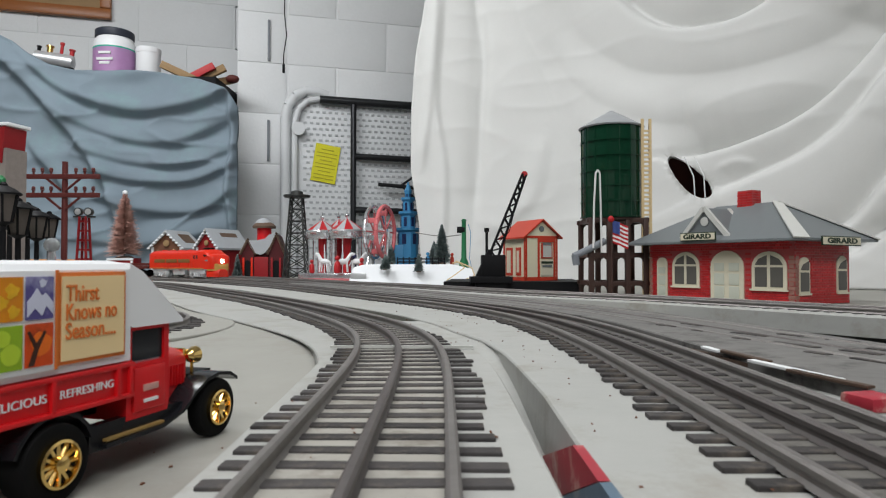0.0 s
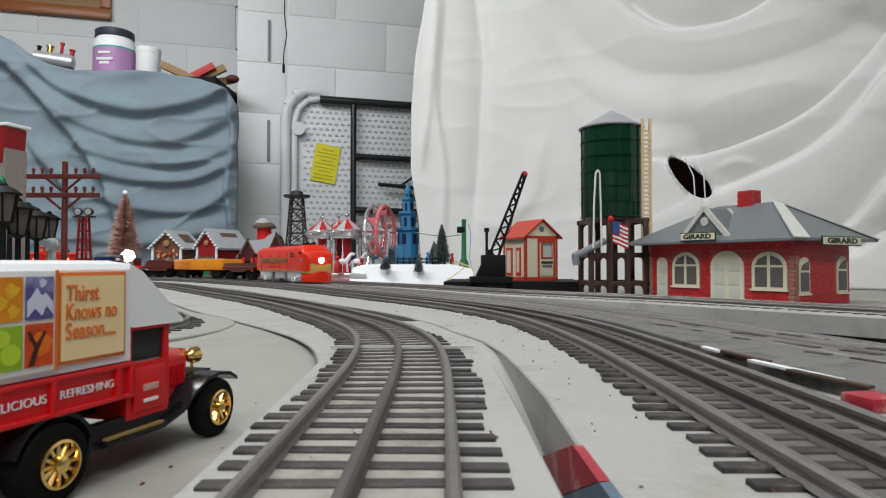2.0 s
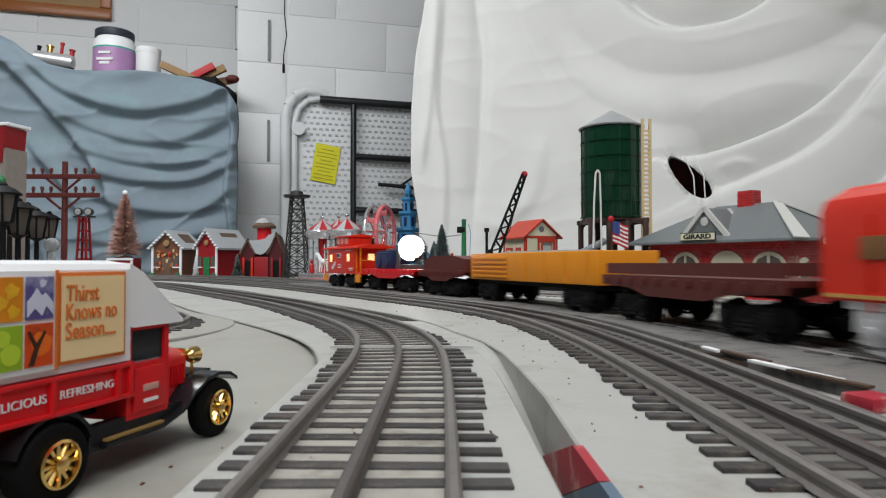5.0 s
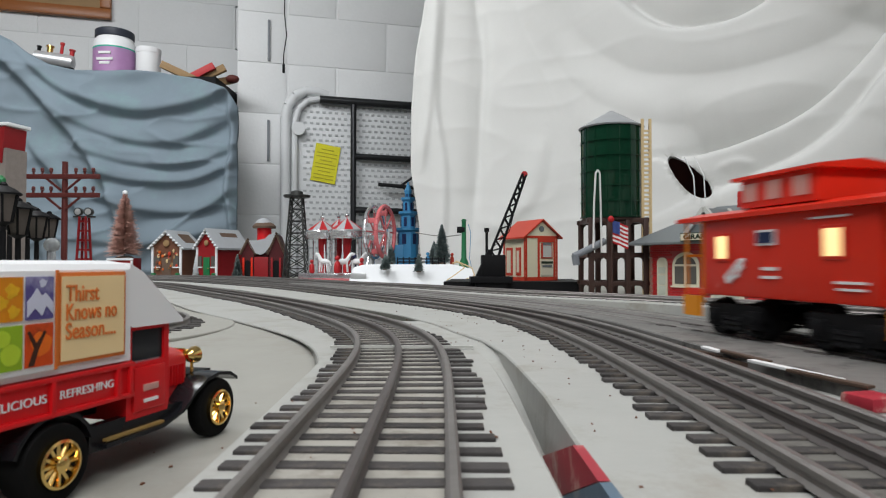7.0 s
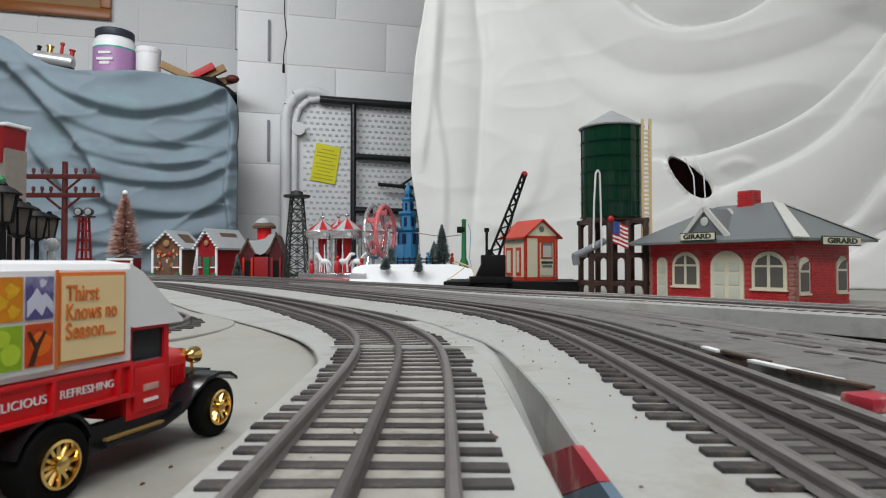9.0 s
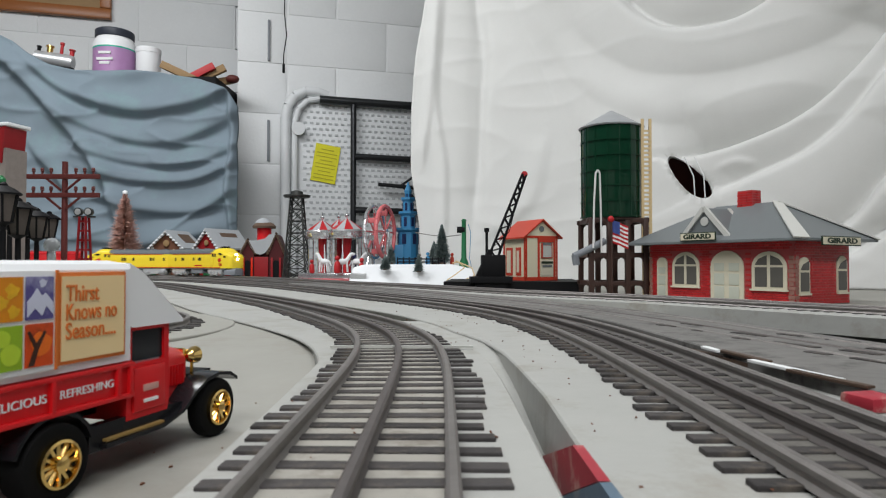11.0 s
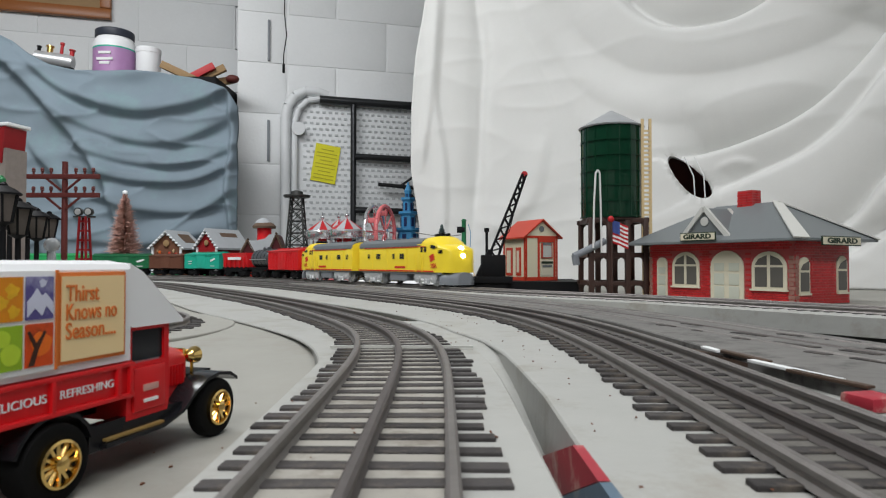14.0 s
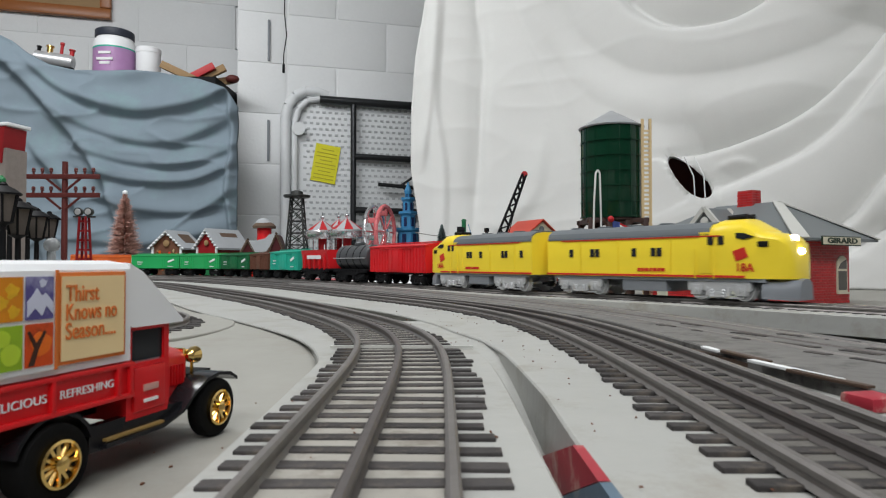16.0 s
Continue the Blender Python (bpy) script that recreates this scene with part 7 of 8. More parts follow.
brush_tree((-0.9809, 2.0, 0.0654), 0.2017, 0.0626, M["brush_pink"], "dusty pink bottle brush tree with a white tip", True, 3)
brush_tree((-0.7408, 1.945, 0), 0.0694, 0.0116, M["snow"], "tiny white and black striped toy tree", False, 8)
brush_tree((-0.5951, 1.88, 0), 0.0752, 0.0196, M["brush_green"], "small frosted green bottle brush tree", False, 9)
for k, (px, py, yy, h, r) in enumerate(((-0.0027, 1.55, 0.047, 0.0943, 0.027), (-0.0538, 1.44, 0.030, 0.0401, 0.0138), (-0.1277, 1.44, 0.035, 0.0326, 0.015),
                                        (-0.128, 1.60, 0.047, 0.0473, 0.0167), (-0.0225, 1.62, 0.047, 0.0563, 0.0197))):
    brush_tree((px, py, yy), h, r, M["brush_green"], "frosted green bottle brush tree on the snow hill", False, 20 + k)


def lattice_tower(pos, h, w0, w1, material, label):
    ob = thing("lattice_tower", Matrix.Translation(pos), label, "toy tower")
    n = 7
    for sx in (-1, 1):
        for sy in (-1, 1):
            bm = B()
            rod(bm, (sx * w0, sy * w0, 0), (sx * w1, sy * w1, h * 0.92), 0.0026, 0.0022, 6)
            part("leg", bm, material, ob)
    for k in range(n):
        a, b = k / n, (k + 1) / n
        wa, wb = w0 + (w1 - w0) * a, w0 + (w1 - w0) * b
        za, zb = h * 0.92 * a, h * 0.92 * b
        for sx, sy in ((-1, -1), (1, -1), (1, 1), (-1, 1)):
            tx, ty = (-sy, sx)
            nx_, ny_ = (1, -1) if (sx, sy) == (-1, -1) else (1, 1) if (sx, sy) == (1, -1) else (-1, 1) if (sx, sy) == (1, 1) else (-1, -1)
            bm = B()
            rod(bm, (sx * wa, sy * wa, za), (nx_ * wb, ny_ * wb, zb), 0.0015, seg=5)
            rod(bm, (nx_ * wa, ny_ * wa, za), (sx * wb, sy * wb, zb), 0.0015, seg=5)
            rod(bm, (sx * wb, sy * wb, zb), (nx_ * wb, ny_ * wb, zb), 0.0015, seg=5)
            part("brace", bm, material, ob)
    bm = B()
    lathe(bm, [(w1 * 2.3, h * 0.92), (w1 * 2.5, h * 0.93), (w1 * 2.5, h * 0.945), (w1 * 1.2, h * 0.95), (w1 * 1.1, h * 0.985), (w1 * 0.5, h)], None, 16)
    part("platform", bm, material, ob)
    return ob


lattice_tower((-0.4167, 1.85, 0), 0.2575, 0.0322, 0.0153, M["steel_grey"], "dark metal lattice beacon tower")


def carousel():
    y = 1.80
    ob = thing("carousel", Matrix.Translation((-0.3005, 1.8, 0)), "silver and red toy carousel with striped tent roofs", "toy carousel")
    R = 0.0845
    bm = B()
    box(bm, (0.01, -0.02, 0.012), (R * 2.2, R * 1.5, 0.024), bevel=0.004)
    part("base", bm, M["fair_silver"], ob, "silver plated base")
    bm = B()
    box(bm, (0.01, -0.03, 0.006), (R * 2.3, R * 1.6, 0.006), bevel=0.002)
    part("base_edge", bm, M["fair_pink"], ob, "red base edge")
    for cx, cy, r, zt in ((-R * 0.45, 0.02, R * 0.52, 0.1721), (R * 0.42, -0.01, R * 0.58, 0.1752), (R * 0.0, 0.07, R * 0.50, 0.1783)):
        ze = 0.1408
        bm = B()
        lathe(bm, [(r * 1.02, ze - 0.024), (r * 1.10, ze - 0.018), (r * 1.12, ze - 0.004), (r * 1.06, ze), (r * 0.98, ze + 0.001)], pose(cx, cy, 0), 20)
        rim = part("canopy_rim", bm, M["fair_silver"], ob, "scalloped silver rim")
        for k in range(12):
            a0, a1 = 2 * math.pi * k / 12, 2 * math.pi * (k + 1) / 12
            bm = B()
            v = [bm.verts.new((cx + r * math.cos(a0), cy + r * math.sin(a0), ze)), bm.verts.new((cx + r * math.cos(a1), cy + r * math.sin(a1), ze)), bm.verts.new((cx, cy, zt))]
            w = [bm.verts.new((cx + r * 0.97 * math.cos(a0), cy + r * 0.97 * math.sin(a0), ze - 0.002)), bm.verts.new((cx + r * 0.97 * math.cos(a1), cy + r * 0.97 * math.sin(a1), ze - 0.002))]
            bm.faces.new(v)
            bm.faces.new((v[0], v[2], w[0]))
            bm.faces.new((v[1], w[1], v[2]))
            bm.faces.new((w[0], w[1], v[1], v[0]))
            part("canopy_panel", bm, M["red_paint"] if k % 2 else M["snow_dull"], rim, "", False)
        bm = B()
        ball(bm, (cx, cy, zt + 0.006), 0.006, 10)
        rod(bm, (cx, cy, zt + 0.008), (cx, cy, zt + 0.020), 0.0012, seg=6)
        part("finial", bm, M["fair_silver"], rim)
        for k in range(6):
            a = k * math.pi / 3 + 0.4
            bm = B()
            rod(bm, (cx + r * 0.85 * math.cos(a), cy + r * 0.85 * math.sin(a), 0.02), (cx + r * 0.85 * math.cos(a), cy + r * 0.85 * math.sin(a), ze - 0.01), 0.0016, seg=6)
            part("pole", bm, M["fair_silver"], ob)
        bm = B()
        lathe(bm, [(r * 0.25, 0.02), (r * 0.18, 0.07), (r * 0.30, ze - 0.016)], pose(cx, cy, 0), 10)
        part("core", bm, M["red_paint"], ob)
    return ob


carousel()


def toy_horse(pos, yaw):
    bm = B()
    ball(bm, (0, 0, 0.030), (0.016, 0.007, 0.008), 10)
    for x in (-0.011, 0.011):
        for y in (-0.004, 0.004):
            rod(bm, (x, y, 0.028), (x * 1.25, y, 0.002), 0.0026, 0.0018, 6)
    rod(bm, (0.012, 0, 0.034), (0.022, 0, 0.050), 0.0058, 0.0040, 8)
    ball(bm, (0.026, 0, 0.050), (0.0085, 0.0035, 0.0040), 8)
    rod(bm, (-0.015, 0, 0.032), (-0.024, 0, 0.018), 0.0026, 0.0014, 6)
    rod(bm, (0, 0, 0.0), (0, 0, 0.075), 0.0013, seg=6)
    return solid("carousel_horse", bm, M["white_plastic"], "white toy carousel horse on a pole", "toy horse", "carousel horses", m=Matrix.Translation(pos) @ Matrix.Rotation(radians(yaw), 4, "Z"))


toy_horse((-0.2631, 1.70, 0.024), 20)
toy_horse((-0.3141, 1.72, 0.024), 150)
toy_horse((-0.226, 1.71, 0.024), -20)


def figurine(pos, h, coat, label):
    bm = B()
    lathe(bm, [(h * 0.16, 0), (h * 0.20, h * 0.10), (h * 0.17, h * 0.55), (h * 0.08, h * 0.68), (h * 0.06, h * 0.70)], None, 10)
    ball(bm, (0, 0, h * 0.84), h * 0.15, 8)
    return solid("figurine", bm, coat, label, "figurine", "painted figurines", m=Matrix.Translation(pos))


for px, yy, zz, h, mt, lab in ((-0.2732, 1.68, 0.024, 0.046, "red_paint", "small plain red figurine by the carousel"), (-0.2079, 1.66, 0.024, 0.040, "red_paint", "small plain red figurine by the carousel"),
                              (-0.2347, 1.73, 0.024, 0.05, "navy", "small plain blue figurine by the carousel"), (-0.347, 1.72, 0.024, 0.036, "red_paint", "small plain red figurine by the carousel"),
                              (-0.0369, 1.57, 0.047, 0.030, "castle_blue", "small plain blue figurine on the snow hill"), (-0.0577, 1.58, 0.047, 0.026, "roof_brown", "small plain brown figurine on the snow hill"),
                              (0.022, 1.58, 0.047, 0.028, "hut_red", "small plain orange figurine on the snow hill")):
    figurine((px, yy, zz), h, M[mt], lab)

# pink funfair wheel, turned edge-on
ob = thing("funfair_wheel", pose(-0.1675, 1.72, 0.1323, 0, 0, 74), "translucent pink and silver toy funfair wheel", "toy ferris wheel")
R = 0.0733
for s, mt in ((-0.016, "fair_pink"), (0.016, "fair_silver")):
    bm = B()
    n = 28
    for k in range(n):
        a, b = 2 * math.pi * k / n, 2 * math.pi * (k + 1) / n
        rod(bm, (R * 0.93 * math.cos(a), s, R * 0.93 * math.sin(a)), (R * 0.93 * math.cos(b), s, R * 0.93 * math.sin(b)), 0.0055, seg=8)
    part("rim", bm, M[mt], ob)
    for k in range(8):
        a = math.pi * k / 4
        bm = B()
        rod(bm, (0, s, 0), (R * 0.92 * math.cos(a), s, R * 0.92 * math.sin(a)), 0.0022, seg=6)
        part("spoke", bm, M["fair_pink"], ob)
for k in range(8):
    a = math.pi * k / 4 + 0.3
    bm = B()
    box(bm, (R * 0.80 * math.cos(a), 0, R * 0.80 * math.sin(a)), (0.012, 0.022, 0.014), bevel=0.003)
    part("gondola", bm, M["fair_pink"] if k % 2 else M["fair_silver"], ob)
bm = B()
rod(bm, (0, -0.022, 0), (0, 0.022, 0), 0.008)
part("hub", bm, M["fair_silver"], ob)
for s in (-1, 1):
    bm = B()
    rod(bm, (0, s * 0.024, 0), (-0.03, s * 0.028, 0.01 - 0.1323), 0.004, seg=8)
    rod(bm, (0, s * 0.024, 0), (0.03, s * 0.028, 0.01 - 0.1323), 0.004, seg=8)
    box(bm, (0, s * 0.028, 0.006 - 0.1323), (0.09, 0.012, 0.012))
    part("stand", bm, M["fair_silver"], ob)

# blue castle tower
ob = thing("castle_tower", Matrix.Translation((-0.097, 1.80, 0)), "bright blue plastic castle tower with arched tiers", "toy castle")
z = 0.0
for r, h in ((0.0329, 0.147), (0.0235, 0.1924), (0.0172, 0.2316), (0.0094, 0.2519)):
    bm = B()
    lathe(bm, [(r * 0.86, z), (r * 0.86, h - 0.012), (r * 1.12, h - 0.006), (r * 1.12, h), (r * 0.6, h)], None, 10)
    tier = part("tier", bm, M["castle_blue"], ob)
    for k in range(6):
        a = k * math.pi / 3 + 0.2
        bm = B()
        box(bm, (0, 0, 0), (0.002, r * 0.34, (h - max(z, h - 0.05)) * 0.55), Matrix.Translation((r * 0.86 * math.cos(a), r * 0.86 * math.sin(a), (h + max(z, h - 0.05)) / 2 - 0.006)) @ Matrix.Rotation(a, 4, "Z"))
        part("arch_opening", bm, M["navy"], tier)
    z = h
bm = B()
lathe(bm, [(0.0094, z), (0.001, 0.2754)], None, 10)
part("spire", bm, M["castle_blue"], ob)
bm = B()
box(bm, (-0.034, 0.0, 0.05), (0.05, 0.05, 0.10), bevel=0.003)
part("gatehouse", bm, M["castle_blue"], ob)

# snow hill: a low white moulded base with sloping front
bm = B()
prism(bm, [(-0.1435, 0), (0.1435, 0), (0.1357, 0.036), (0.0913, 0.047), (-0.1096, 0.047), (-0.1357, 0.040)], 0.0, 0.20, "y")
for v in bm.verts:
    if v.co.z > 0.02 and v.co.y < 0.1:
        v.co.y += 0.03
bmesh.ops.bevel(bm, geom=list(bm.edges), offset=0.006, segments=3, profile=0.5, affect="EDGES")
hill = solid("snow_hill", bm, M["snow"], "white moulded snow base with a steep front edge", "snow base", m=pose(-0.0678, 1.43, 0))
bm = B()
box(bm, (0, 0, 0), (0.036, 0.004, 0.013), bevel=0.002)
part("switch_plate", bm, M["silver"], hill, "small silver switch plate").matrix_local = pose(-0.12, 0.012, 0.022)
# dark rail fence on the hill
ob = thing("toy_fence", pose(-0.0548, 1.50, 0.0465), "low dark toy fence on the snow hill", "fence")
for k in range(9):
    bm = B()
    box(bm, (-0.05 + k * 0.0135, 0, 0.008), (0.003, 0.003, 0.018))
    part("post", bm, M["black"], ob)
for z in (0.006, 0.013):
    bm = B()
    box(bm, (0.004, 0, z), (0.112, 0.002, 0.003))
    part("rail", bm, M["black"], ob)

# dark green signal post
ob = thing("signal_post", pose(0.0483, 1.50, 0.0), "dark green toy signal post with a lamp head", "toy signal")
bm = B()
lathe(bm, [(0.011, 0.0), (0.011, 0.05), (0.006, 0.062), (0.005, 0.1465), (0.0065, 0.1478), (0.004, 0.1517)], None, 12)
part("post", bm, M["green_dark"], ob)
bm = B()
rod(bm, (-0.016, 0, 0.127), (0.002, 0, 0.127), 0.0075, seg=12)
part("lamp_head", bm, M["black"], ob)
bm = B()
tube(bm, [(0.01, 0, 0.14), (0.016, 0, 0.12), (0.013, 0, 0.06), (0.02, 0, 0.03)], 0.0008, 5)
part("wire", bm, M["castle_blue"], ob)
# cords across the snow base and in front of the sheet
bm = B()
tube(bm, [(-0.0673, 1.58, 0.1242), (-0.0261, 1.58, 0.1173), (0.0082, 1.58, 0.1146), (0.041, 1.52, 0.1161)], 0.0012, 5)
solid("string_wire", bm, M["load_grey"], "thin grey wire strung between toys", "wire")
bm = B()
tube(bm, [(0.0189, 1.36, 0.05), (0.0331, 1.36, 0.0524), (0.0443, 1.34, 0.0407), (0.0253, 1.32, 0.027), (0.0068, 1.3, 0.015)], 0.0012, 6)
tube(bm, [(0.026, 1.36, 0.0547), (0.0585, 1.32, 0.0408), (0.0623, 1.28, 0.0255), (0.046, 1.26, 0.0193)], 0.0012, 6)
solid("loose_wire", bm, M["tan"], "loose tan wire at the edge of the snow base", "wire")

# ---- left side: telegraph pole, floodlight mast, lanterns, shop ----
ob = thing("telegraph_pole", Matrix.Translation((-0.5835, 1.0, 0)), "red-brown toy telegraph pole with two crossarms", "telegraph pole")
bm = B()
rod(bm, (0, 0, 0), (0, 0, 0.2065), 0.0048, 0.0042, 10)
part("pole", bm, M["pole_brown"], ob)
for zc in (0.183, 0.1543):
    bm = B()
    box(bm, (0, -0.004, zc), (0.1113, 0.006, 0.0072), bevel=0.0008)
    arm = part("crossarm", bm, M["pole_brown"], ob)
    for s in (-1, 1):
        bm = B()
        rod(bm, (s * 0.026, -0.004, zc - 0.003), (s * 0.004, -0.004, zc - 0.021), 0.0020, seg=6)
        part("brace", bm, M["pole_brown"], arm)
        for k in range(3):
            bm = B()
            lathe(bm, [(0.0016, 0.003), (0.0016, 0.007), (0.0030, 0.008), (0.0022, 0.010), (0.0030, 0.011), (0.0018, 0.0135)], pose(s * (0.019 + k * 0.0135), -0.004, zc), 10)
            part("insulator", bm, M["pole_brown"], arm)

ob = thing("floodlight_mast", Matrix.Translation((-0.6194, 1.12, 0)), "red toy floodlight mast with two round lamps", "floodlight")
h = 0.1299
for sx in (-1, 1):
    for sy in (-1, 1):
        bm = B()
        rod(bm, (sx * 0.010, sy * 0.010, 0), (sx * 0.0052, sy * 0.0052, h), 0.0022, seg=6)
        part("leg", bm, M["house_red"], ob)
for k in range(8):
    w = 0.010 - 0.0048 * (k + 0.5) / 8
    bm = B()
    box(bm, (0, 0, h * (k + 0.5) / 8), (w * 2, w * 2, 0.0035))
    part("brace", bm, M["house_red"], ob)
bm = B()
box(bm, (0, 0, h), (0.034, 0.010, 0.0028))
part("bracket", bm, M["steel_grey"], ob)
for s in (-1, 1):
    bm = B()
    lathe(bm, [(0.003, 0.008), (0.0062, 0.004), (0.0072, -0.002), (0.0072, -0.005), (0.0066, -0.0052)], pose(s * 0.0088, 0, h + 0.0085, -90), 18)
    lp = part("lamp", bm, M["steel_grey"], ob)
    bm = B()
    lathe(bm, [(0.0056, -0.0045), (0.0050, -0.0060), (0.0010, -0.0066)], pose(s * 0.0088, 0, h + 0.0085, 90) @ Matrix.Diagonal((1, 1, -1, 1)), 16)
    part("lens", bm, M["silver"], lp)


def lantern(pos, h, size, label):
    ob = thing("street_lantern", Matrix.Translation(pos), label, "street lamp", "black lanterns")
    bm = B()
    lathe(bm, [(size * 0.55, 0), (size * 0.5, size * 0.3), (size * 0.2, size * 0.5), (size * 0.16, h - size * 2.6), (size * 0.3, h - size * 2.5), (size * 0.6, h - size * 2.35)], None, 12)
    part("post", bm, M["black"], ob)
    for k in range(6):
        a0, a1 = k * math.pi / 3, (k + 1) * math.pi / 3
        lo, hi = h - size * 2.35, h - size * 0.75
        r0, r1 = size * 0.50, size * 0.80
        bm = B()
        rod(bm, (r0 * math.cos(a0), r0 * math.sin(a0), lo), (r1 * math.cos(a0), r1 * math.sin(a0), hi), size * 0.075, seg=6)
        part("glazing_bar", bm, M["black"], ob)
        bm = B()
        p = [(r * 0.95 * math.cos(a), r * 0.95 * math.sin(a), z) for r, a, z in ((r0, a0, lo), (r0, a1, lo), (r1, a1, hi), (r1, a0, hi))]
        q = [(v[0] * 0.96, v[1] * 0.96, v[2]) for v in p]
        vv = [bm.verts.new(v) for v in p + q]
        for g in ((0, 1, 2, 3), (4, 5, 6, 7), (0, 1, 5, 4), (1, 2, 6, 5), (2, 3, 7, 6), (3, 0, 4, 7)):
            bm.faces.new([vv[i] for i in g])
        part("pane", bm, M["lantern_pane"], ob, "", False)
    bm = B()
    lathe(bm, [(size * 0.95, h - size * 0.75), (size * 0.95, h - size * 0.66), (size * 0.55, h - size * 0.36), (size * 0.22, h - size * 0.22), (size * 0.22, h - size * 0.12), (size * 0.10, h)], None, 12)
    part("cap", bm, M["black"], ob)
    return ob


for px, pyy, yy, sz in ((-0.5426, 0.80, 0.1502, 0.0210), (-0.55, 0.84, 0.1347, 0.0205), (-0.5635, 0.90, 0.1267, 0.0180), (-0.64, 1.0, 0.1439, 0.0190), (-0.607, 1.0, 0.13, 0.0170), (-0.6344, 0.95, 0.15, 0.0200)):
    lantern((px, pyy, 0), yy, sz, "black toy street lantern with frosted panes")
bm = B()
ball(bm, (0, 0, 0.0756), 0.0104, 18)
lathe(bm, [(0.008, 0), (0.007, 0.03), (0.005, 0.066)], None, 10)
solid("clear_globe_lamp", bm, M["clear_globe"], "clear plastic globe lamp among the lanterns", "globe", m=Matrix.Translation((-0.5544, 0.92, 0)))

ob = thing("shop_building", pose(-0.7931, 1.14, 0, 0, 0, -12), "grey toy shop building with a red side roof and snow", "toy building")
h = 0.2978
bm = B()
box(bm, (0, 0.012, h * 0.42), (0.0753, 0.044, h * 0.84))
wall = part("wall", bm, M["stucco"], ob, "", False)
bm = B()
prism(bm, [(0.020, h * 0.77), (0.031, h * 0.75), (0.037, h * 0.965), (0.012, h * 0.955)], -0.012, 0.034, "y")
part("side_roof", bm, M["house_red"], ob, "red shingled side roof", False)
bm = B()
box(bm, (0.018, 0.012, h * 0.98), (0.052, 0.05, 0.006), bevel=0.002)
box(bm, (-0.03, 0.012, h * 0.90), (0.07, 0.05, 0.007), pose(0, 0, 0), bevel=0.002)
part("snow_cap", bm, M["snow"], ob, "snow on the roof edge")
bm = B()
prism(bm, [(-0.05, h * 0.84), (0.020, h * 0.70), (0.020, h * 0.66), (-0.05, h * 0.78)], -0.014, 0.0, "y")
part("awning_board", bm, M["tan"], ob)
for zz in (0.35, 0.55):
    bm = B()
    box(bm, (0.018, -0.0105, h * zz), (0.020, 0.004, h * 0.13))
    part("window", bm, M["pane_grey"], wall)
    bm = B()
    box(bm, (0.018, -0.0115, h * zz - h * 0.075), (0.026, 0.006, 0.005))
    part("sill", bm, M["snow"], wall)
bm = B()
for k in range(14):
    ball(bm, (0.03 + 0.004 * math.sin(k * 2.1), -0.012, h * 0.66 - k * 0.003), 0.006, 6)
part("garland", bm, M["house_green"], ob, "green garland below the eave")

# ---- small things near the tracks ----
M["patch_red"] = mat("flaked_red_paint", (0.34, 0.025, 0.04), 0.45, var=0.25, size=0.004, stain=(0.6, 0.55, 0.45), stain_amount=0.7)
M["patch_blue"] = mat("flaked_blue_paint", (0.10, 0.15, 0.20), 0.5, var=0.25, size=0.004, stain=(0.5, 0.48, 0.42), stain_amount=0.5)
M["rust"] = mat("rusty_lever", (0.075, 0.048, 0.034), 0.7, var=0.3, size=0.003)

bm = B()
prism(bm, [(0.140, 0.0110), (0.196, -0.0085), (0.163, -0.0085), (0.117, 0.0110)], 0.0278, 0.0300, "x")
solid("red_paint_patch", bm, M["patch_red"], "flaked red painted patch on the board's edge", "paint patch", "painted patches", smooth=False)
bm = B()
prism(bm, [(0.1165, 0.0110), (0.1625, -0.0085), (0.100, -0.0085), (0.080, 0.0110)], 0.0278, 0.0300, "x")
solid("blue_paint_patch", bm, M["patch_blue"], "flaked blue painted patch on the board's edge", "paint patch", "painted patches", smooth=False)
bm = B()
box(bm, (0, 0, 0), (0.016, 0.011, 0.004), bevel=0.0012)
solid("red_tag", bm, M["patch_red"], "small red tag beside the worn track", "tag", m=pose(0.118, 0.176, 0.0128, 0, 0, 12))
# rusty switch levers and bits of wood on the worn track
for (gx, gy), ln, a in (((0.1188, 0.3468), 0.016, 30), ((0.122, 0.2571), 0.014, 10), ((0.1197, 0.3121), 0.018, 62)):
    bm = B()
    ln *= 0.5
    box(bm, (0, 0, 0), (ln, 0.0024, 0.0016), bevel=0.0004)
    rod(bm, (ln * 0.4, 0, -0.001), (ln * 0.4, 0, 0.002), 0.0015, seg=8)
    solid("rusty_lever", bm, M["rust"], "rusty switch lever lying on the worn track", "lever", "rusty levers", m=pose(gx, gy, 0.0126, 0, 0, a))
y_of = LINE_D.p[:, 1]
near_half = np.arange(len(LINE_D.s)) > len(LINE_D.s) // 2
rod_lo = float(LINE_D.s[np.argmin(np.where(near_half, abs(y_of - 0.335), 9))])
rod_hi = float(LINE_D.s[np.argmin(np.where(near_half, abs(y_of - 0.195), 9))])
tagged(new("switch_rod", swept_mesh("switch_rod", LINE_D, [(0.0535, BOARD_Z), (0.0535, 0.0132), (0.0570, 0.0132), (0.0570, BOARD_Z)], M["rust"], rod_lo, rod_hi, 3)),
       "dark rusty throw rod in the groove beside the turnout", "switch rod")
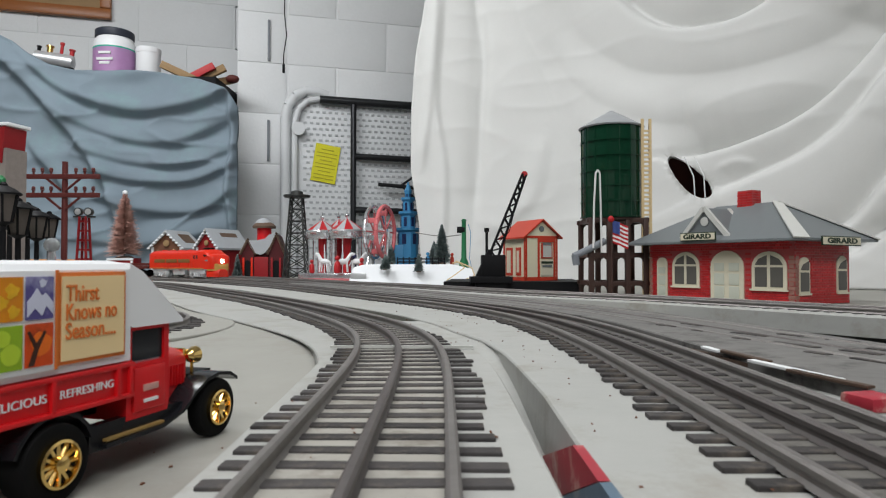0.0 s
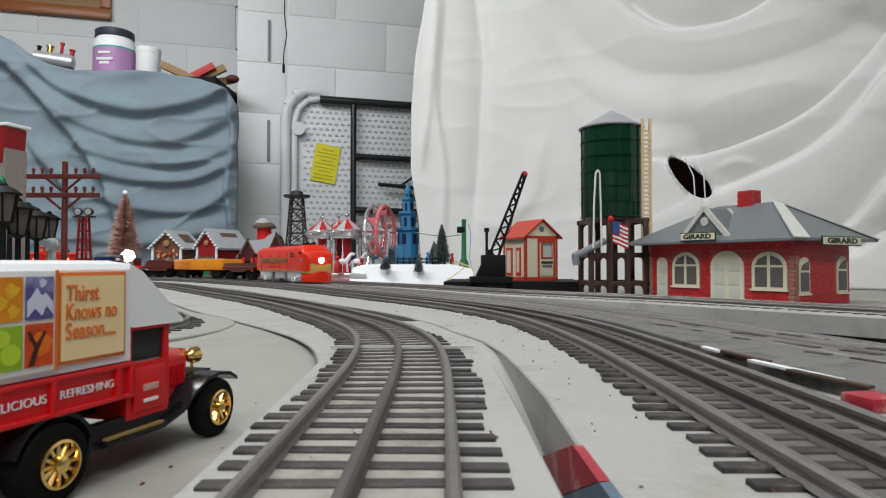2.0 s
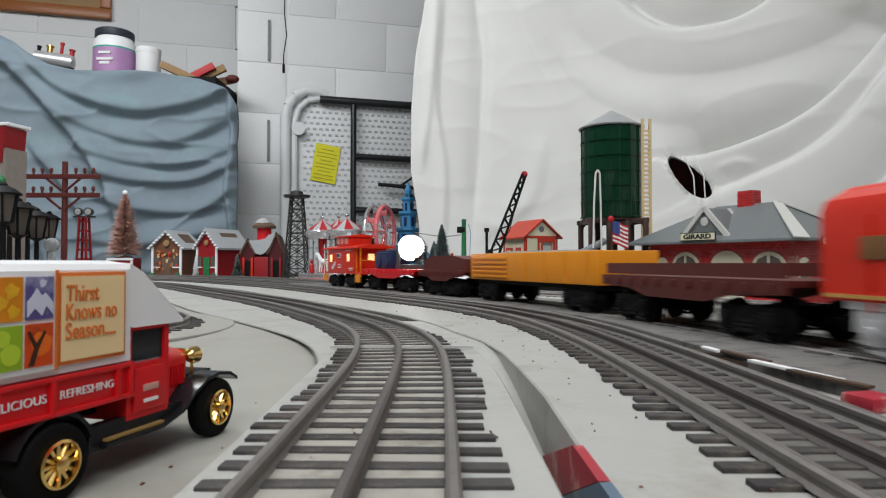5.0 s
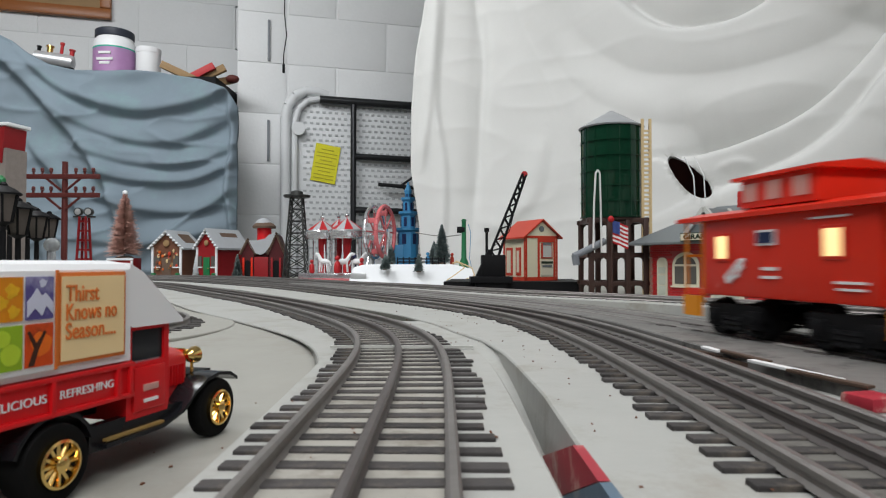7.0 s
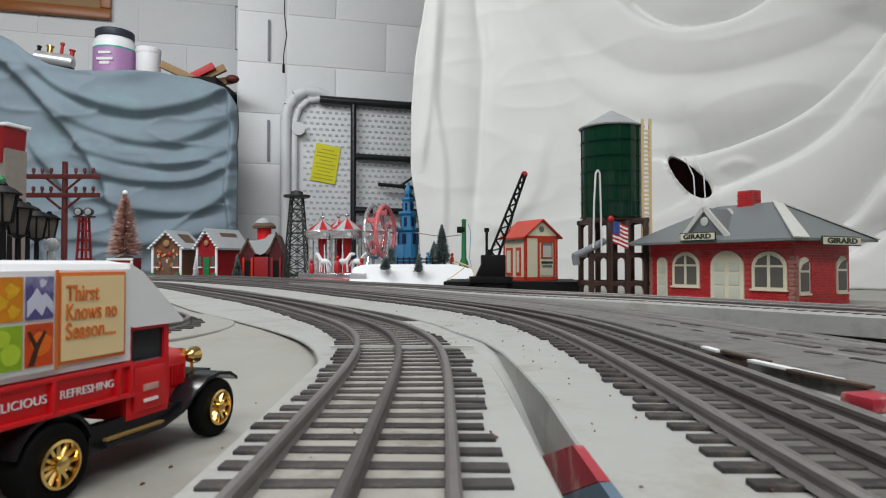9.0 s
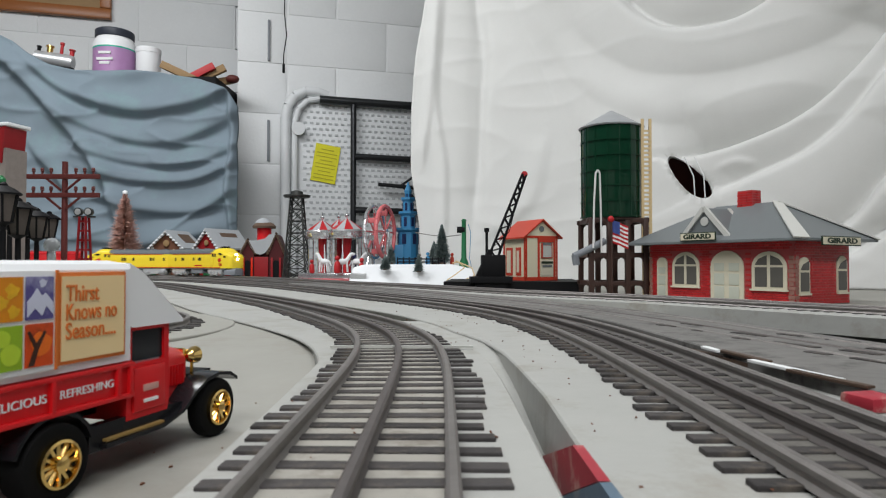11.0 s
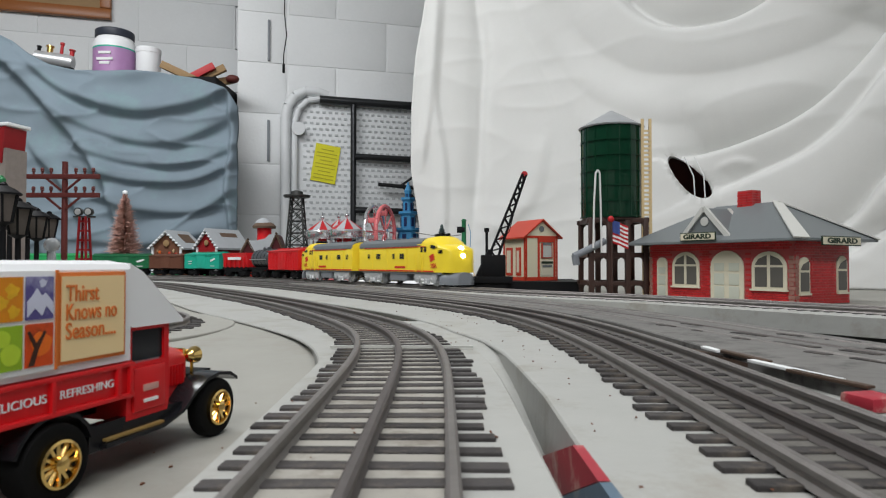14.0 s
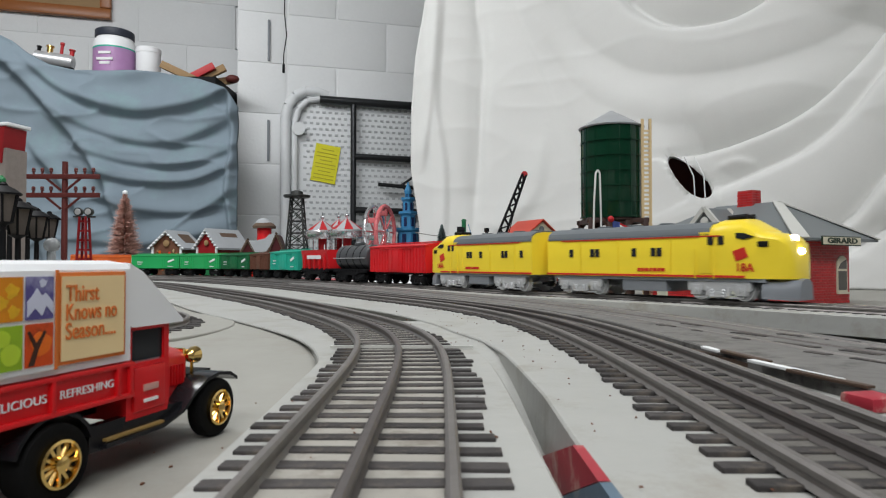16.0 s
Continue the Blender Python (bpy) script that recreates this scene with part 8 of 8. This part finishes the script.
for gx, gy, a, ln, mt, lab in ((0.1125, 0.262, 64, 0.013, "white_ink", "pale bare strip of board in the turnout groove"), (0.118, 0.212, 72, 0.040, "white_ink", "pale bare strip of board in the turnout groove"),
                               (0.1165, 0.243, 68, 0.030, "rust", "dark rusty strip in the turnout groove"), (0.1200, 0.196, 74, 0.030, "rust", "dark rusty strip in the turnout groove")):
    bm = B()
    box(bm, (0, 0, 0), (ln, 0.0030, 0.0010), bevel=0.0002)
    solid("groove_strip", bm, M[mt], lab, "strip", "strips in the turnout groove", m=pose(gx - 0.0045, gy, 0.0154, 0, 0, a + 30))
ties = thing("worn_turnout_ties", Matrix(), "dark worn tie tops showing through the turnout plate", "ties", "", "structure")
for gx, gy, ln, a in ((0.1420, 0.368, 0.016, -62), (0.1330, 0.335, 0.010, -62), (0.1500, 0.318, 0.020, -64), (0.1500, 0.278, 0.022, -66), (0.1680, 0.315, 0.012, -64), (0.1790, 0.292, 0.014, -66),
                      (0.1630, 0.254, 0.016, -68), (0.1530, 0.232, 0.015, -70), (0.1690, 0.226, 0.012, -70), (0.1380, 0.300, 0.009, -62), (0.1250, 0.362, 0.013, -60), (0.1450, 0.252, 0.010, -68), (0.176, 0.262, 0.010, -68)):
    bm = B()
    box(bm, (0, 0, 0), (ln, 0.0042, 0.0006), bevel=0.0002)
    part("tie", bm, M["tie"], ties).matrix_local = pose(gx, gy, RAIL_Z - 0.0006, 0, 0, a)
# a joint plate across the inner track where the turnout begins
bm = B()
box(bm, (-0.0185, 0.2925, 0.0124), (0.064, 0.0016, 0.0012))
solid("joint_plate", bm, M["tin_pale"], "pale joint line across the inner track", "plate")
# crumbs and grit on the boards and table
rng = random.Random(12)
bm = B()
for i in range(330):
    x, y = rng.uniform(-0.20, 0.06), rng.uniform(0.10, 0.62)
    z = 0.0004 if x < -0.055 else BOARD_Z + 0.0004
    if y > 0.24 and x < -0.055 or 0.018 < x < 0.031 and y < 0.32:
        continue
    if -0.09 < x < -0.04 and y > 0.3:
        continue
    s = rng.uniform(0.0002, 0.0005)
    box(bm, (0, 0, 0), (s * rng.uniform(1, 2.2), s, s * 0.8), pose(x, y, z, rng.uniform(0, 40), 0, rng.uniform(0, 180)))
solid("grit", bm, M["ginger"], "scattered brown crumbs and grit on the boards", "grit", kind="stuff", smooth=False)


RED_KEYS = [(0.0, 4.435), (1.5, 4.81), (2.0, 4.930), (2.5, 5.100), (3.0, 5.297), (3.5, 5.503), (4.0, 5.725), (4.2, 5.806), (6.3, 6.599), (6.6, 6.721), (7.0, 6.847), (7.2, 6.920), (10.6, 8.25), (11.3, 8.38), (16.0, 8.40)]
YELLOW_KEYS = [(0.0, 2.15), (9.2, 4.42), (11.3, 5.280), (11.8, 5.442), (12.0, 5.518), (12.5, 5.672), (13.0, 5.819), (14.0, 6.118), (14.5, 6.269), (15.0, 6.388), (15.5, 6.501), (16.0, 6.588)]
RED_CARS = red_train()
YELLOW_CARS = yellow_train()


def motions():
    run_train(RED_CARS, LINE_D, RED_KEYS)
    run_train(YELLOW_CARS, LINE_C, YELLOW_KEYS, reverse=(1,))


motions()
